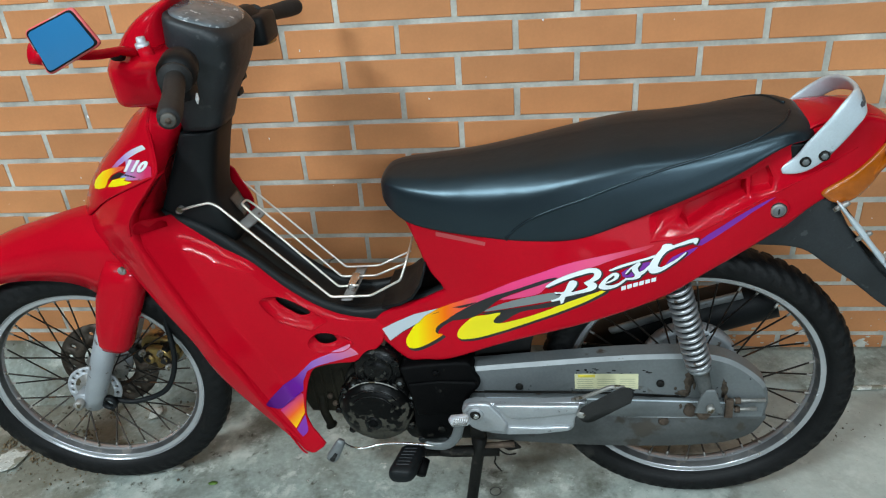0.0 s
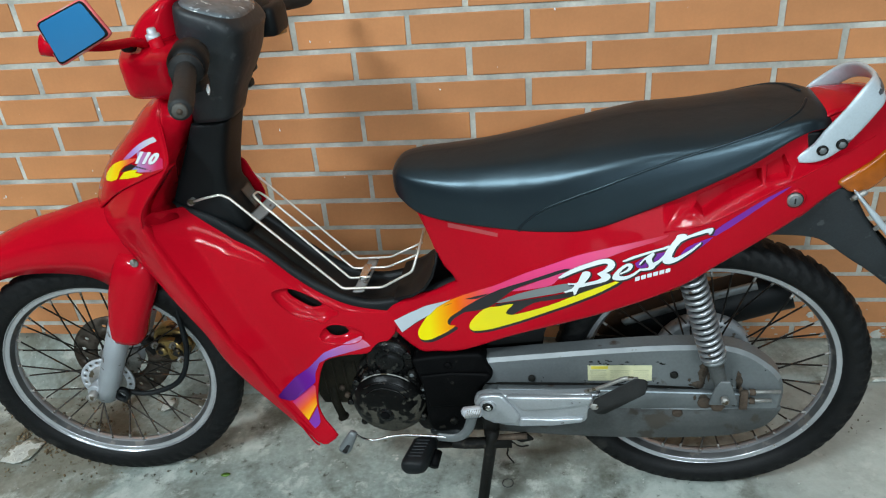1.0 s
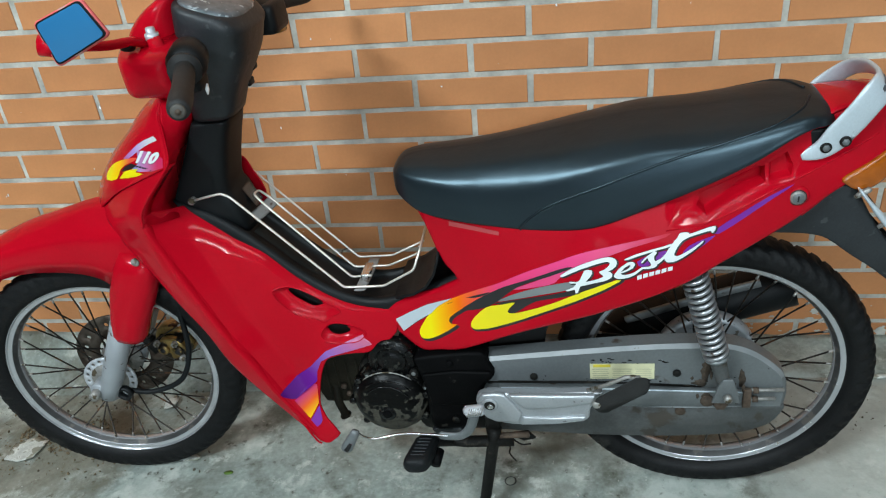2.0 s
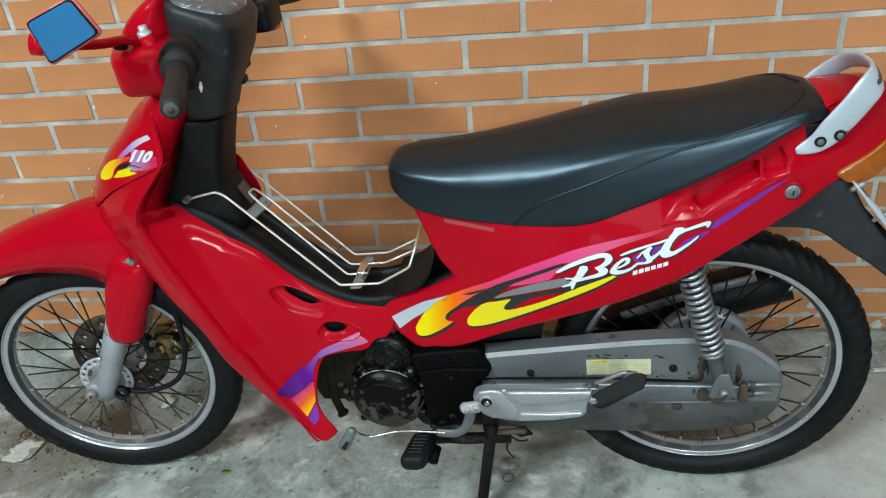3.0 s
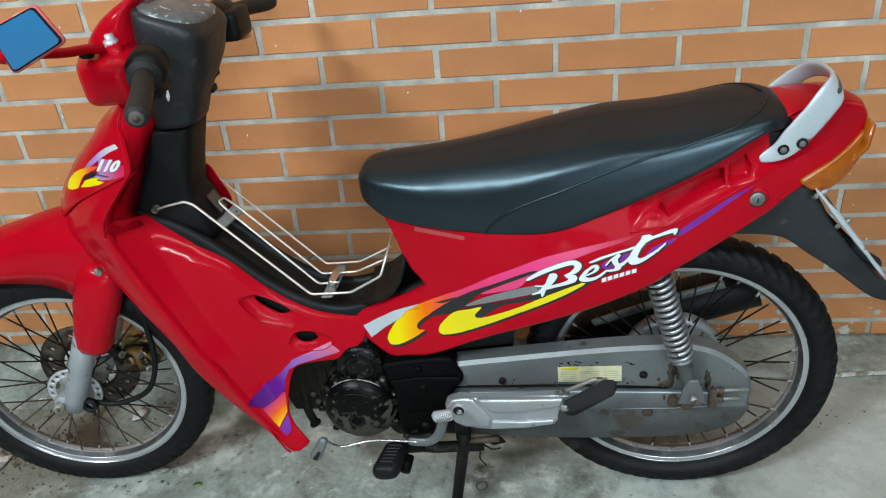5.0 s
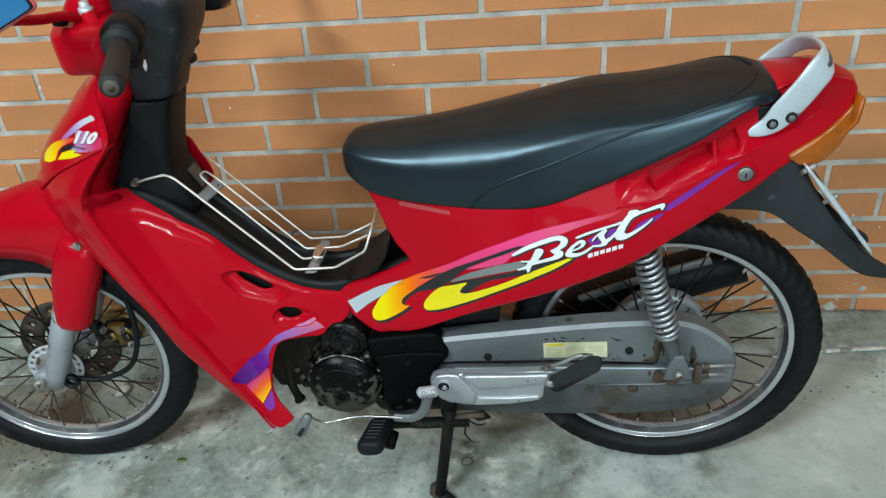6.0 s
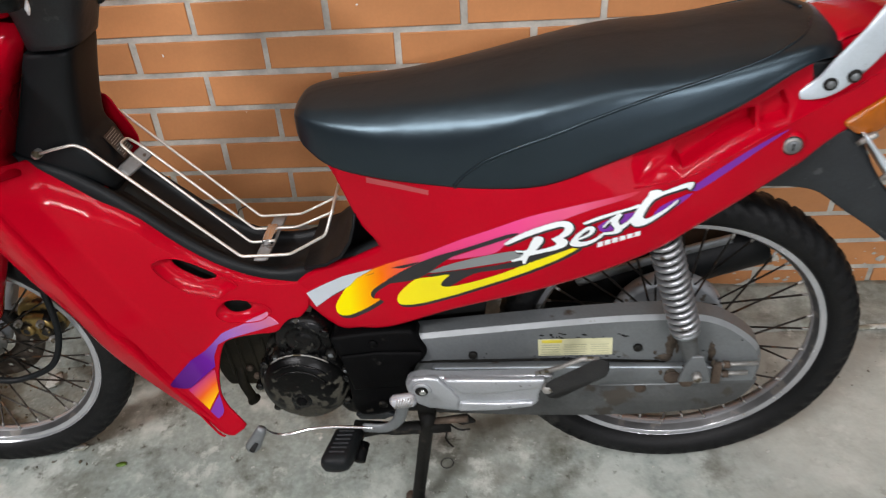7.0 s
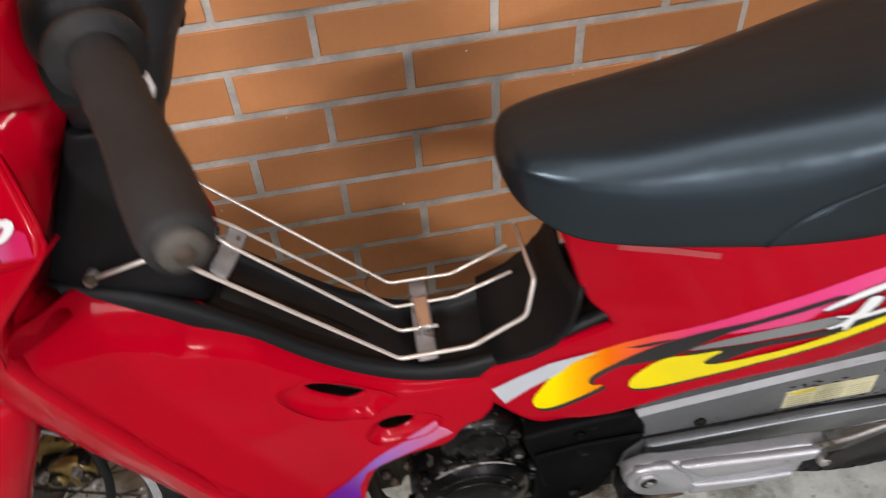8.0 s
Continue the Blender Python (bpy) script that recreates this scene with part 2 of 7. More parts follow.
def plate(outline, lat0, lat1, bevel=0.0, steps=2):
    """A flat piece of (x, z) outline between two offsets to the left side, its edges rounded."""
    bm = bmesh.new()
    f = bm.faces.new([bm.verts.new(V(x, lat0, z)) for x, z in outline])
    r = bmesh.ops.extrude_face_region(bm, geom=[f])
    bmesh.ops.translate(bm, verts=[v for v in r["geom"] if isinstance(v, bmesh.types.BMVert)], vec=V(0, lat1 - lat0, 0))
    finish(bm, False)
    if bevel:
        bmesh.ops.bevel(bm, geom=[e for e in bm.edges if e.calc_face_angle(0) > 0.6], offset=bevel, segments=steps, affect="EDGES", profile=0.6)
        finish(bm)
    return bm


def box(cx, cy, cz, sx, sy, sz, bevel=0.0):
    bm = bmesh.new()
    bmesh.ops.create_cube(bm, size=1, matrix=Matrix.Translation((cx, cy, cz)) @ Matrix.Diagonal((sx, sy, sz, 1)))
    if bevel:
        bmesh.ops.bevel(bm, geom=bm.edges[:], offset=bevel, segments=2, affect="EDGES", profile=0.6)
    return finish(bm, bool(bevel))


def inside(x, z, poly):
    hit = False
    for (x0, z0), (x1, z1) in zip(poly, poly[1:] + poly[:1]):
        if (z0 > z) != (z1 > z) and x < (x1 - x0) * (z - z0) / (z1 - z0) + x0:
            hit = not hit
    return hit


def edge_gap(x, z, poly):
    best = 9.0
    for (x0, z0), (x1, z1) in zip(poly, poly[1:] + poly[:1]):
        dx, dz = x1 - x0, z1 - z0
        t = max(0.0, min(1.0, ((x - x0) * dx + (z - z0) * dz) / (dx * dx + dz * dz + 1e-12)))
        best = min(best, math.hypot(x - x0 - t * dx, z - z0 - t * dz))
    return best


def open_gap(x, z, line):
    best = 9.0
    for (x0, z0), (x1, z1) in zip(line, line[1:]):
        dx, dz = x1 - x0, z1 - z0
        t = max(0.0, min(1.0, ((x - x0) * dx + (z - z0) * dz) / (dx * dx + dz * dz + 1e-12)))
        best = min(best, math.hypot(x - x0 - t * dx, z - z0 - t * dz))
    return best


def sheet(outline, lat, step=0.012, thick=0.003, holes=(), roll=0.0, side=1, creases=()):
    """A curved panel: its (x, z) outline filled with a fine mesh, pushed out to lat(x, z); the edge may roll inwards."""
    from mathutils.geometry import delaunay_2d_cdt
    loops = [list(outline)] + [list(h) for h in holes]
    if roll:
        fine = []
        for (x0, z0), (x1, z1) in zip(loops[0], loops[0][1:] + loops[0][:1]):
            n = max(1, math.ceil(math.hypot(x1 - x0, z1 - z0) / 0.006))
            fine += [(x0 + (x1 - x0) * k / n, z0 + (z1 - z0) * k / n) for k in range(n)]
        loops[0] = fine
    pts, edges = [], []
    for lp in loops:
        k = len(pts)
        pts += [Vector(p) for p in lp]
        edges += [(k + i, k + (i + 1) % len(lp)) for i in range(len(lp))]
    for line in creases:
        k = len(pts)
        pts += [Vector(p) for p in line]
        edges += [(k + i, k + i + 1) for i in range(len(line) - 1)]
    if roll:
        n = len(loops[0])
        turn = sum(a[0] * b[1] - b[0] * a[1] for a, b in zip(loops[0], loops[0][1:] + loops[0][:1]))
        for k in (0.3, 1.0):
            for i in range(n):
                a, b = loops[0][i - 1], loops[0][(i + 1) % n]
                t = Vector((b[0] - a[0], b[1] - a[1])).normalized() * (k * roll * (1 if turn > 0 else -1))
                q = (loops[0][i][0] - t.y, loops[0][i][1] + t.x)
                if inside(*q, loops[0]) and edge_gap(*q, loops[0]) > 0.85 * k * roll and not any(inside(*q, h) for h in loops[1:]):
                    pts.append(Vector(q))
    xs, zs = [p[0] for p in outline], [p[1] for p in outline]
    z, row = min(zs), 0
    while z < max(zs):
        x = min(xs) + (step / 2 if row % 2 else 0)
        while x < max(xs):
            if inside(x, z, loops[0]) and not any(inside(x, z, h) for h in loops[1:]) and min(edge_gap(x, z, lp) for lp in loops) > max(step * 0.4, roll * 1.15) and all(open_gap(x, z, c) > step * 0.45 for c in creases):
                pts.append(Vector((x, z)))
            x += step
        z += step * 0.87
        row += 1
    vs, _, faces, *_ = delaunay_2d_cdt(pts, edges, [], 0, 1e-6)
    bm = bmesh.new()
    bv = []
    for v in vs:
        d = lat(v.x, v.y)
        if roll:
            g = edge_gap(v.x, v.y, loops[0])
            if g < roll:
                d -= roll * (1 - math.sqrt(max(0.0, 1 - (1 - g / roll) ** 2)))
        bv.append(bm.verts.new(V(v.x, d * side, v.y)))
    for f in faces:
        cx, cz = sum(vs[i].x for i in f) / len(f), sum(vs[i].y for i in f) / len(f)
        if inside(cx, cz, loops[0]) and not any(inside(cx, cz, h) for h in loops[1:]):
            bm.faces.new([bv[i] for i in f])
    for v in [v for v in bm.verts if not v.link_faces]:
        bm.verts.remove(v)
    bmesh.ops.recalc_face_normals(bm, faces=bm.faces)
    if bm.faces and sum(f.normal.y * f.calc_area() for f in bm.faces) * side > 0:
        bmesh.ops.reverse_faces(bm, faces=bm.faces)
    for f in bm.faces:
        f.smooth = True
    if thick:
        bmesh.ops.solidify(bm, geom=bm.faces[:], thickness=thick)
    if creases:
        bm.normal_update()
        for e in bm.edges:
            if all(min(open_gap(v.co.x, v.co.z, c) for c in creases) < 0.0008 for v in e.verts) and e.calc_face_angle(0) > 0.12:
                e.smooth = False
    return bm


def surface_fit(controls):
    """A smooth height through (x, z, lat) controls (thin-plate spline)."""
    c = np.array(controls, float)
    n = len(c)
    r = np.hypot(c[:, None, 0] - c[None, :, 0], c[:, None, 1] - c[None, :, 1])
    k = np.where(r > 0, r * r * np.log(r + 1e-12), 0) + 1e-4 * np.eye(n)
    p = np.column_stack([np.ones(n), c[:, :2]])
    a = np.block([[k, p], [p.T, np.zeros((3, 3))]])
    w = np.linalg.solve(a, np.concatenate([c[:, 2], np.zeros(3)]))

    def lat(x, z):
        d = np.hypot(c[:, 0] - x, c[:, 1] - z)
        return float(w[:n] @ (d * d * np.log(d + 1e-12)) + w[n] + w[n + 1] * x + w[n + 2] * z)
    return lat


def grown(pts, k, dx=0.0, dz=0.0):
    """The outline moved out along its normals."""
    out, n = [], len(pts)
    area = sum(a[0] * b[1] - b[0] * a[1] for a, b in zip(pts, pts[1:] + pts[:1]))
    s = 1 if area > 0 else -1
    for i in range(n):
        a, b = pts[i - 1], pts[(i + 1) % n]
        t = Vector((b[0] - a[0], b[1] - a[1])).normalized()
        out.append((pts[i][0] + s * t.y * k + dx, pts[i][1] - s * t.x * k + dz))
    return out


def flat_curve(pts, n=6):
    return [(p.x, p.y) for p in spl([Vector((a, b, 0)) for a, b in pts], n)]


def flat_loop(pts, n=6):
    return [(p.x, p.y) for p in spl([Vector((a, b, 0)) for a, b in pts], n, True)]


def mirrored(bm):
    b = bm.copy()
    bmesh.ops.scale(b, vec=(1, -1, 1), verts=b.verts)
    bmesh.ops.reverse_faces(b, faces=b.faces)
    return b


def part(name, bm, material, parent, label="", m=None):
    me = bpy.data.meshes.new(name)
    bm.to_mesh(me)
    bm.free()
    me.materials.append(material)
    ob = new(name, me)
    ob.parent = parent
    if m is not None:
        ob.matrix_basis = m
    if label:
        ob["label"] = label
    return ob


def again(ob, m, parent=None):
    """The same mesh once more, as an object of its own."""
    o = new(ob.name.split(".")[0], ob.data)
    o.parent = parent or ob.parent
    o.matrix_basis = m
    for key in ob.keys():
        o[key] = ob[key]
    return o


def disc(x, lat, z, r, depth, seg=20, bevel=0.15, hole=0.0):
    """A round boss facing the left side."""
    b = bevel * r
    prof = [(hole, 0), (r, 0), (r, depth - b), (r - b, depth), (hole, depth)] if not hole else [(hole, 0), (r, 0), (r, depth - b), (r - b, depth), (hole, depth), (hole, 0)]
    bm = lathe([(a, -h) for a, h in prof], seg)
    bmesh.ops.translate(bm, verts=bm.verts, vec=V(x, lat, z))
    return bm


# ---- the place: ground, brick wall, added unseen closing walls and ceiling ----
A, H, J, Z0 = 0.25, 0.0722, 0.0125, 0.87  # brick pitch, course height, joint, height of one bed joint
SLOPE, LEVEL = 0.043, -0.0253  # the ground falls towards the front wheel


def ground_z(x):
    return LEVEL + SLOPE * x


def build_ground():
    bm = bmesh.new()
    xs = [-4.7, -3, -2] + [-1.4 + 0.02 * i for i in range(171)] + [2.6, 3.4, 5.3]
    ys = [-8.6, -6, -4, -2.5, -1.6] + [-1.1 + 0.02 * i for i in range(56)] + [0.06]
    rows = []
    for y in ys:
        row = []
        for x in xs:
            n = noise.noise(Vector((x * 3, y * 3, 0))) * 0.0035 + noise.noise(Vector((x * 14, y * 14, 3))) * 0.0012
            row.append(bm.verts.new((x, y, ground_z(x) + n - 0.001)))
        rows.append(row)
    for a, b in zip(rows, rows[1:]):
        for i in range(len(xs) - 1):
            bm.faces.new((a[i], a[i + 1], b[i + 1], b[i]))
    ob = part("ground", finish(bm), CONCRETE, None)
    return tagged(ob, "worn grey concrete ground with pale patches and dirt", "ground", kind="structure")


build_ground()


def fillet():
    """The rough cement strip that closes the foot of the wall."""
    rings = []
    for i in range(330):
        x = -2.2 + i * 0.02
        g = ground_z(x)
        n1, n2 = noise.noise(Vector((x * 5, 0, 7))), noise.noise(Vector((x * 17, 2, 1)))
        top = 0.036 + 0.010 * max(0, -x) + 0.003 * n1 + 0.002 * n2
        out = 0.150 + 0.006 * n1 + 0.004 * n2
        rings.append([Vector((x, 0.01, g - 0.02)), Vector((x, 0.0, top)), Vector((x, -0.02, g + (top - g) * 0.72)), Vector((x, -0.07, g + (top - g) * 0.35 + 0.002 * n2)),
                      Vector((x, -out + 0.03, g + 0.007)), Vector((x, -out, g + 0.003)), Vector((x, -out - 0.004, g - 0.02))])
    ob = part("cement_skirting", loft(rings), CONCRETE, None)
    return tagged(ob, "rough grey cement strip along the foot of the wall", "skirting", kind="structure")


fillet()

wall = part("wall_north", box(0.3, 0.1265, 1.7, 9.8, 0.25, 4.2), MORTAR, None)
tagged(wall, "orange clay brick wall with grey mortar joints", "wall", kind="structure")
# Unseen enclosure: dark walls hold reflections down, the white ceiling lifts them.
for n, (cx, cy, cz, sx, sy, sz) in {"wall_west": (-4.6, -4.2, 1.7, 0.2, 8.8, 4.2), "wall_east": (5.2, -4.2, 1.7, 0.2, 8.8, 4.2)}.items():
    tagged(part(n, box(cx, cy, cz, sx, sy, sz), PLASTER, None), "unseen dark plastered wall, added to close the room", "wall", kind="structure")
south = bmesh.new()
for cx, cz, sx, sz in ((-2.95, 1.7, 3.3, 4.2), (4.05, 1.7, 2.3, 4.2), (0.8, 3.2, 4.2, 1.2)):
    bmesh.ops.create_cube(south, size=1, matrix=Matrix.Translation((cx, -8.5, cz)) @ Matrix.Diagonal((sx, 0.2, sz, 1)))
tagged(part("wall_south", finish(south, False), PLASTER, None), "unseen dark plastered wall, added with an opening for the front fill", "wall", kind="structure")
tagged(part("ceiling", box(0.3, -4.1, 3.65, 9.8, 9.0, 0.1), CEILING, None), "unseen white ceiling, added for soft reflections", "ceiling", kind="structure")


def brick_mesh(seed, length=A - J):
    """One brick: slightly uneven face, worn arrises, standing proud of the joint."""
    rnd = random.Random(seed)
    h, d = H - J, 0.03
    c = 0.0012

    def j(v):
        return v + rnd.uniform(-0.0007, 0.0007)
    bm = bmesh.new()
    front = [bm.verts.new((j(x), -0.0012 + rnd.uniform(-0.0005, 0.0005), j(z))) for x, z in ((-length / 2 + c, -h / 2 + c), (length / 2 - c, -h / 2 + c), (length / 2 - c, h / 2 - c), (-length / 2 + c, h / 2 - c))]
    edge = [bm.verts.new((j(x), -0.0002, j(z))) for x, z in ((-length / 2, -h / 2), (length / 2, -h / 2), (length / 2, h / 2), (-length / 2, h / 2))]
    back = [bm.verts.new((v.co.x, d, v.co.z)) for v in edge]
    bm.faces.new(front)
    for a, b in ((front, edge), (edge, back)):
        for i in range(4):
            bm.faces.new((a[i], b[i], b[(i + 1) % 4], a[(i + 1) % 4]))
    finish(bm, False)
    me = bpy.data.meshes.new("brick")
    bm.to_mesh(me)
    bm.free()
    me.materials.append(BRICK)
    return me


# ---- the motorcycle ----
bike = new("motorcycle")
bike.empty_display_size = 0.2
bike.matrix_basis = pose(0.0149, -0.4050, -0.0249, 0.78, -2.288, -1.853)
tagged(bike, "red underbone motorcycle with black seat leaning on its side stand", "motorcycle")


def build_wheel(name, x, z, r, width, steer, rim_r):
    """Rim with tyre, hub and laced spokes."""
    base = pose(x, 0, z, 0, 0, steer)
    w = rim_r * 0.088
    rim = part(name, lathe([(rim_r, w), (rim_r - 0.0015, w + 0.0012), (rim_r - 0.0035, w + 0.0008), (rim_r - 0.0045, w - 0.001), (rim_r - 0.0055, w * 0.89), (rim_r - 0.0065, w * 0.88), (rim_r - 0.0125, w * 0.87), (rim_r - 0.0138, w * 0.86), (rim_r - 0.0145, w * 0.82), (rim_r - 0.0155, w * 0.74), (rim_r - 0.0208, w * 0.34), (rim_r - 0.0225, w * 0.2), (rim_r - 0.0228, 0), (rim_r - 0.0225, -w * 0.2), (rim_r - 0.0208, -w * 0.34), (rim_r - 0.0155, -w * 0.74), (rim_r - 0.0145, -w * 0.82), (rim_r - 0.0138, -w * 0.86), (rim_r - 0.0125, -w * 0.87), (rim_r - 0.0065, -w * 0.88), (rim_r - 0.0055, -w * 0.89), (rim_r - 0.0045, 0.001 - w), (rim_r - 0.0035, -w - 0.0008),
                            (rim_r - 0.003, -w - 0.0012), (rim_r, -w), (rim_r - 0.004, 0.002 - w), (rim_r - 0.014, -w * 0.5),
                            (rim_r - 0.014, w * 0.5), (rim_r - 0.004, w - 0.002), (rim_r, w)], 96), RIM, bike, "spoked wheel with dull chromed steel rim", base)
    rim.data.materials.append(DARK_RIM)
    # The sloping sides of the rim channel take a darker steel.
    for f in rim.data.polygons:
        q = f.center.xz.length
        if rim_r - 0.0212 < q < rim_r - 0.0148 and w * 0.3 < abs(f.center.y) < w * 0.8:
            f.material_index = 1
    # tyre, its shoulders cut by slanting grooves
    rings, n, h = [], 360, width / 2
    rc = (r + rim_r - 0.008) / 2
    hr = (r - rim_r + 0.008) / 2
    for k in range(n):
        a = 2 * math.pi * k / n
        ring = []
        for q in range(22):
            b = 2 * math.pi * q / 22
            sb, cb = math.sin(b), math.cos(b)
            rad, lat = rc + hr * (abs(cb) ** 0.8) * (1 if cb > 0 else -1), h * (abs(sb) ** 0.85) * (1 if sb > 0 else -1)
            cut = 0
            if cb > 0.1 and (k + 2 * (q if q < 11 else 22 - q)) % 6 in (0, 1):
                cut = 0.0045 if r > 0.280 else 0.003
            if cb > 0.9 and q in (1, 21):
                cut = max(cut, 0.003)
            rad -= cut * max(cb, 0)
            lat -= cut * sb
            ring.append(Vector((rad * math.cos(a), lat, rad * math.sin(a))))
        rings.append(ring)
    part("tyre", loft(rings + [rings[0]], cap=False), RUBBER, rim, "worn black rubber tyre")
    hub = [(0.012, 0.055), (0.02, 0.052), (0.024, 0.04), (0.045, 0.036), (0.046, 0.031), (0.026, 0.026), (0.023, 0), (0.026, -0.026), (0.046, -0.031), (0.045, -0.036), (0.024, -0.04), (0.02, -0.052), (0.012, -0.055)]
    part("hub", lathe(hub, 32), ALLOY, rim, "dull grey alloy hub")
    for side in (1, -1):
        for way in (1, -1):
            a0, a1 = 0.0, way * 0.42
            p0 = Vector((0.04 * math.cos(a0), side * (0.033 + 0.002 * way), 0.04 * math.sin(a0)))
            rr = rim_r - 0.0215
            p1 = Vector((rr * math.cos(a1), side * 0.004, rr * math.sin(a1)))
            k = p1 + (p0 - p1).normalized() * 0.010
            sp = tube([p0, k, k + (p1 - k) * 0.02, p1], [0.0017, 0.0017, 0.0024, 0.0024], 7)
            first = None
            for i in range(9):
                m = pose(0, 0, 0, 0, 40 * i + (24 if side > 0 else 14) + (0 if way > 0 else 12), 0)
                if first is None:
                    first = part("spoke", sp, SPOKE, rim, "", m)
                    first.data.materials.append(ALLOY)
                    for f in first.data.polygons:
                        f.material_index = 1 if f.center.xz.length > rr - 0.0095 else 0
                else:
                    again(first, m)
    return rim


front_wheel = build_wheel("front_wheel", -0.400, 0.281, 0.279, 0.062, 7.5, 0.2265)
rear_wheel = build_wheel("rear_wheel", 0.822, 0.285, 0.281, 0.072, -0.6, 0.236)


def holed_disc(r0, r1, lat, thick, holes, hole_r, ring_r):
    """A flat ring pierced by a circle of holes."""
    out = [(r1 * math.cos(t), r1 * math.sin(t)) for t in (2 * math.pi * k / 48 for k in range(48))]
    hs = [[(r0 * math.cos(t), r0 * math.sin(t)) for t in (2 * math.pi * k / 24 for k in range(24))]]
    for i in range(holes):
        a = 2 * math.pi * i / holes
        hs.append([(ring_r * math.cos(a) + hole_r * math.cos(t), ring_r * math.sin(a) + hole_r * math.sin(t)) for t in (2 * math.pi * k / 8 for k in range(8))])
    return sheet(out, lambda x, z: lat, 0.02, thick, hs)


part("brake_disc", holed_disc(0.056, 0.106, -0.046, 0.004, 18, 0.0055, 0.084), DISC, front_wheel, "rust-brown drilled brake disc")
part("hub_flange", holed_disc(0.014, 0.056, 0.037, 0.004, 18, 0.0040, 0.047), SILVER, front_wheel, "pale drilled hub flange")


def rounded(cx, cz, hw, hh, power=3.0, n=20):
    out = []
    for k in range(n):
        t = 2 * math.pi * k / n
        c, s = math.cos(t), math.sin(t)
        out.append((cx + hw * math.copysign(abs(c) ** (2 / power), c), cz + hh * math.copysign(abs(s) ** (2 / power), s)))
    return out


# front fork
for side in (1, -1):
    q = 0.062 * side
    top = V(-0.262, q, 0.50)
    bot = V(-0.390, q, 0.262)
    leg = part("fork_leg", tube([bot, bot + (top - bot) * 0.12, bot + (top - bot) * 0.2, top], [0.021, 0.0215, 0.0225, 0.0235], 20), FORK, bike, "scuffed grey painted fork leg")
    part("axle_clamp", lathe([(0.0, 0.016), (0.017, 0.016), (0.019, 0.013), (0.019, -0.013), (0.017, -0.016), (0, -0.016)], 20), FORK, leg, "", pose(-0.400, -q, 0.281))
    part("axle_nut", lathe([(0.0, 0.012), (0.009, 0.012), (0.0105, 0.009), (0.0105, -0.012), (0, -0.012)], 6), ALLOY, leg, "", pose(-0.402, -q - 0.022 * side, 0.281))
    rings = []
    for x, z, a, b in ((-0.286, 0.414, 0.031, 0.027), (-0.282, 0.424, 0.034, 0.030), (-0.268, 0.46, 0.037, 0.031), (-0.240, 0.52, 0.043, 0.032), (-0.216, 0.57, 0.041, 0.029), (-0.203, 0.605, 0.030, 0.020)):
        rings.append([Vector((px, -q * 0.95 - pz, z - 0.25 * (px - x))) for px, pz in rounded(x, 0, a, b, 2.6)])
    part("fork_cover", loft(rings), RED, bike, "glossy red fork cover")
part("screw", disc(-0.1985, 0.077, 0.596, 0.008, 0.006), ALLOY, bike, "small steel screw")

# caliper and hose
cal = part("brake_caliper", plate(flat_loop([(-0.305, 0.335), (-0.290, 0.362), (-0.250, 0.362), (-0.225, 0.345), (-0.222, 0.310), (-0.245, 0.292), (-0.285, 0.298)], 3), -0.065, -0.030, 0.007, 2), BRASS, bike, "dirty brass-coloured brake caliper")
part("bridge", box(-0.262, 0.022, 0.338, 0.060, 0.030, 0.022, 0.006), GREASE, cal, "dark oily bridge of the caliper")
part("jaw", plate(flat_loop([(-0.290, 0.322), (-0.278, 0.350), (-0.245, 0.350), (-0.228, 0.330), (-0.238, 0.302), (-0.272, 0.300)], 3), -0.022, -0.006, 0.005, 2), BRASS, cal)
for px, pz, r in ((-0.276, 0.326, 0.013), (-0.244, 0.322, 0.012)):
    part("piston_cap", disc(px, -0.008, pz, r, 0.008, 18, 0.25), BRASS, cal, "bright worn piston cap")
    part("cap_recess", disc(px, -0.0005, pz, r * 0.5, 0.001, 12), DARK, cal)
part("carrier", tube([V(-0.31, -0.035, 0.30), V(-0.345, -0.045, 0.34), V(-0.34, -0.05, 0.40)], 0.012, 10), GREASE, cal)
for dx, dz in ((-0.022, 0.02), (0.018, 0.018), (0.026, -0.018)):
    part("bolt", lathe([(0, -0.01), (0.006, -0.01), (0.007, -0.008), (0.007, 0)], 6), ALLOY, cal, "", pose(-0.262 + dx, 0.005, 0.325 + dz))
hose = spl([V(-0.215, -0.02, 0.50), V(-0.205, 0.0, 0.43), V(-0.205, 0.015, 0.34), V(-0.235, 0.03, 0.275), V(-0.30, 0.042, 0.252), V(-0.345, 0.05, 0.262)], 8)
part("brake_hose", tube(hose, 0.0058, 8), BLACK, bike, "black rubber brake hose")
part("cable_clip", lathe([(0.010, 0.006), (0.016, 0.006), (0.016, -0.006), (0.010, -0.006), (0.010, 0.006)], 20), BLACK, bike, "", pose(-0.352, -0.062, 0.265))

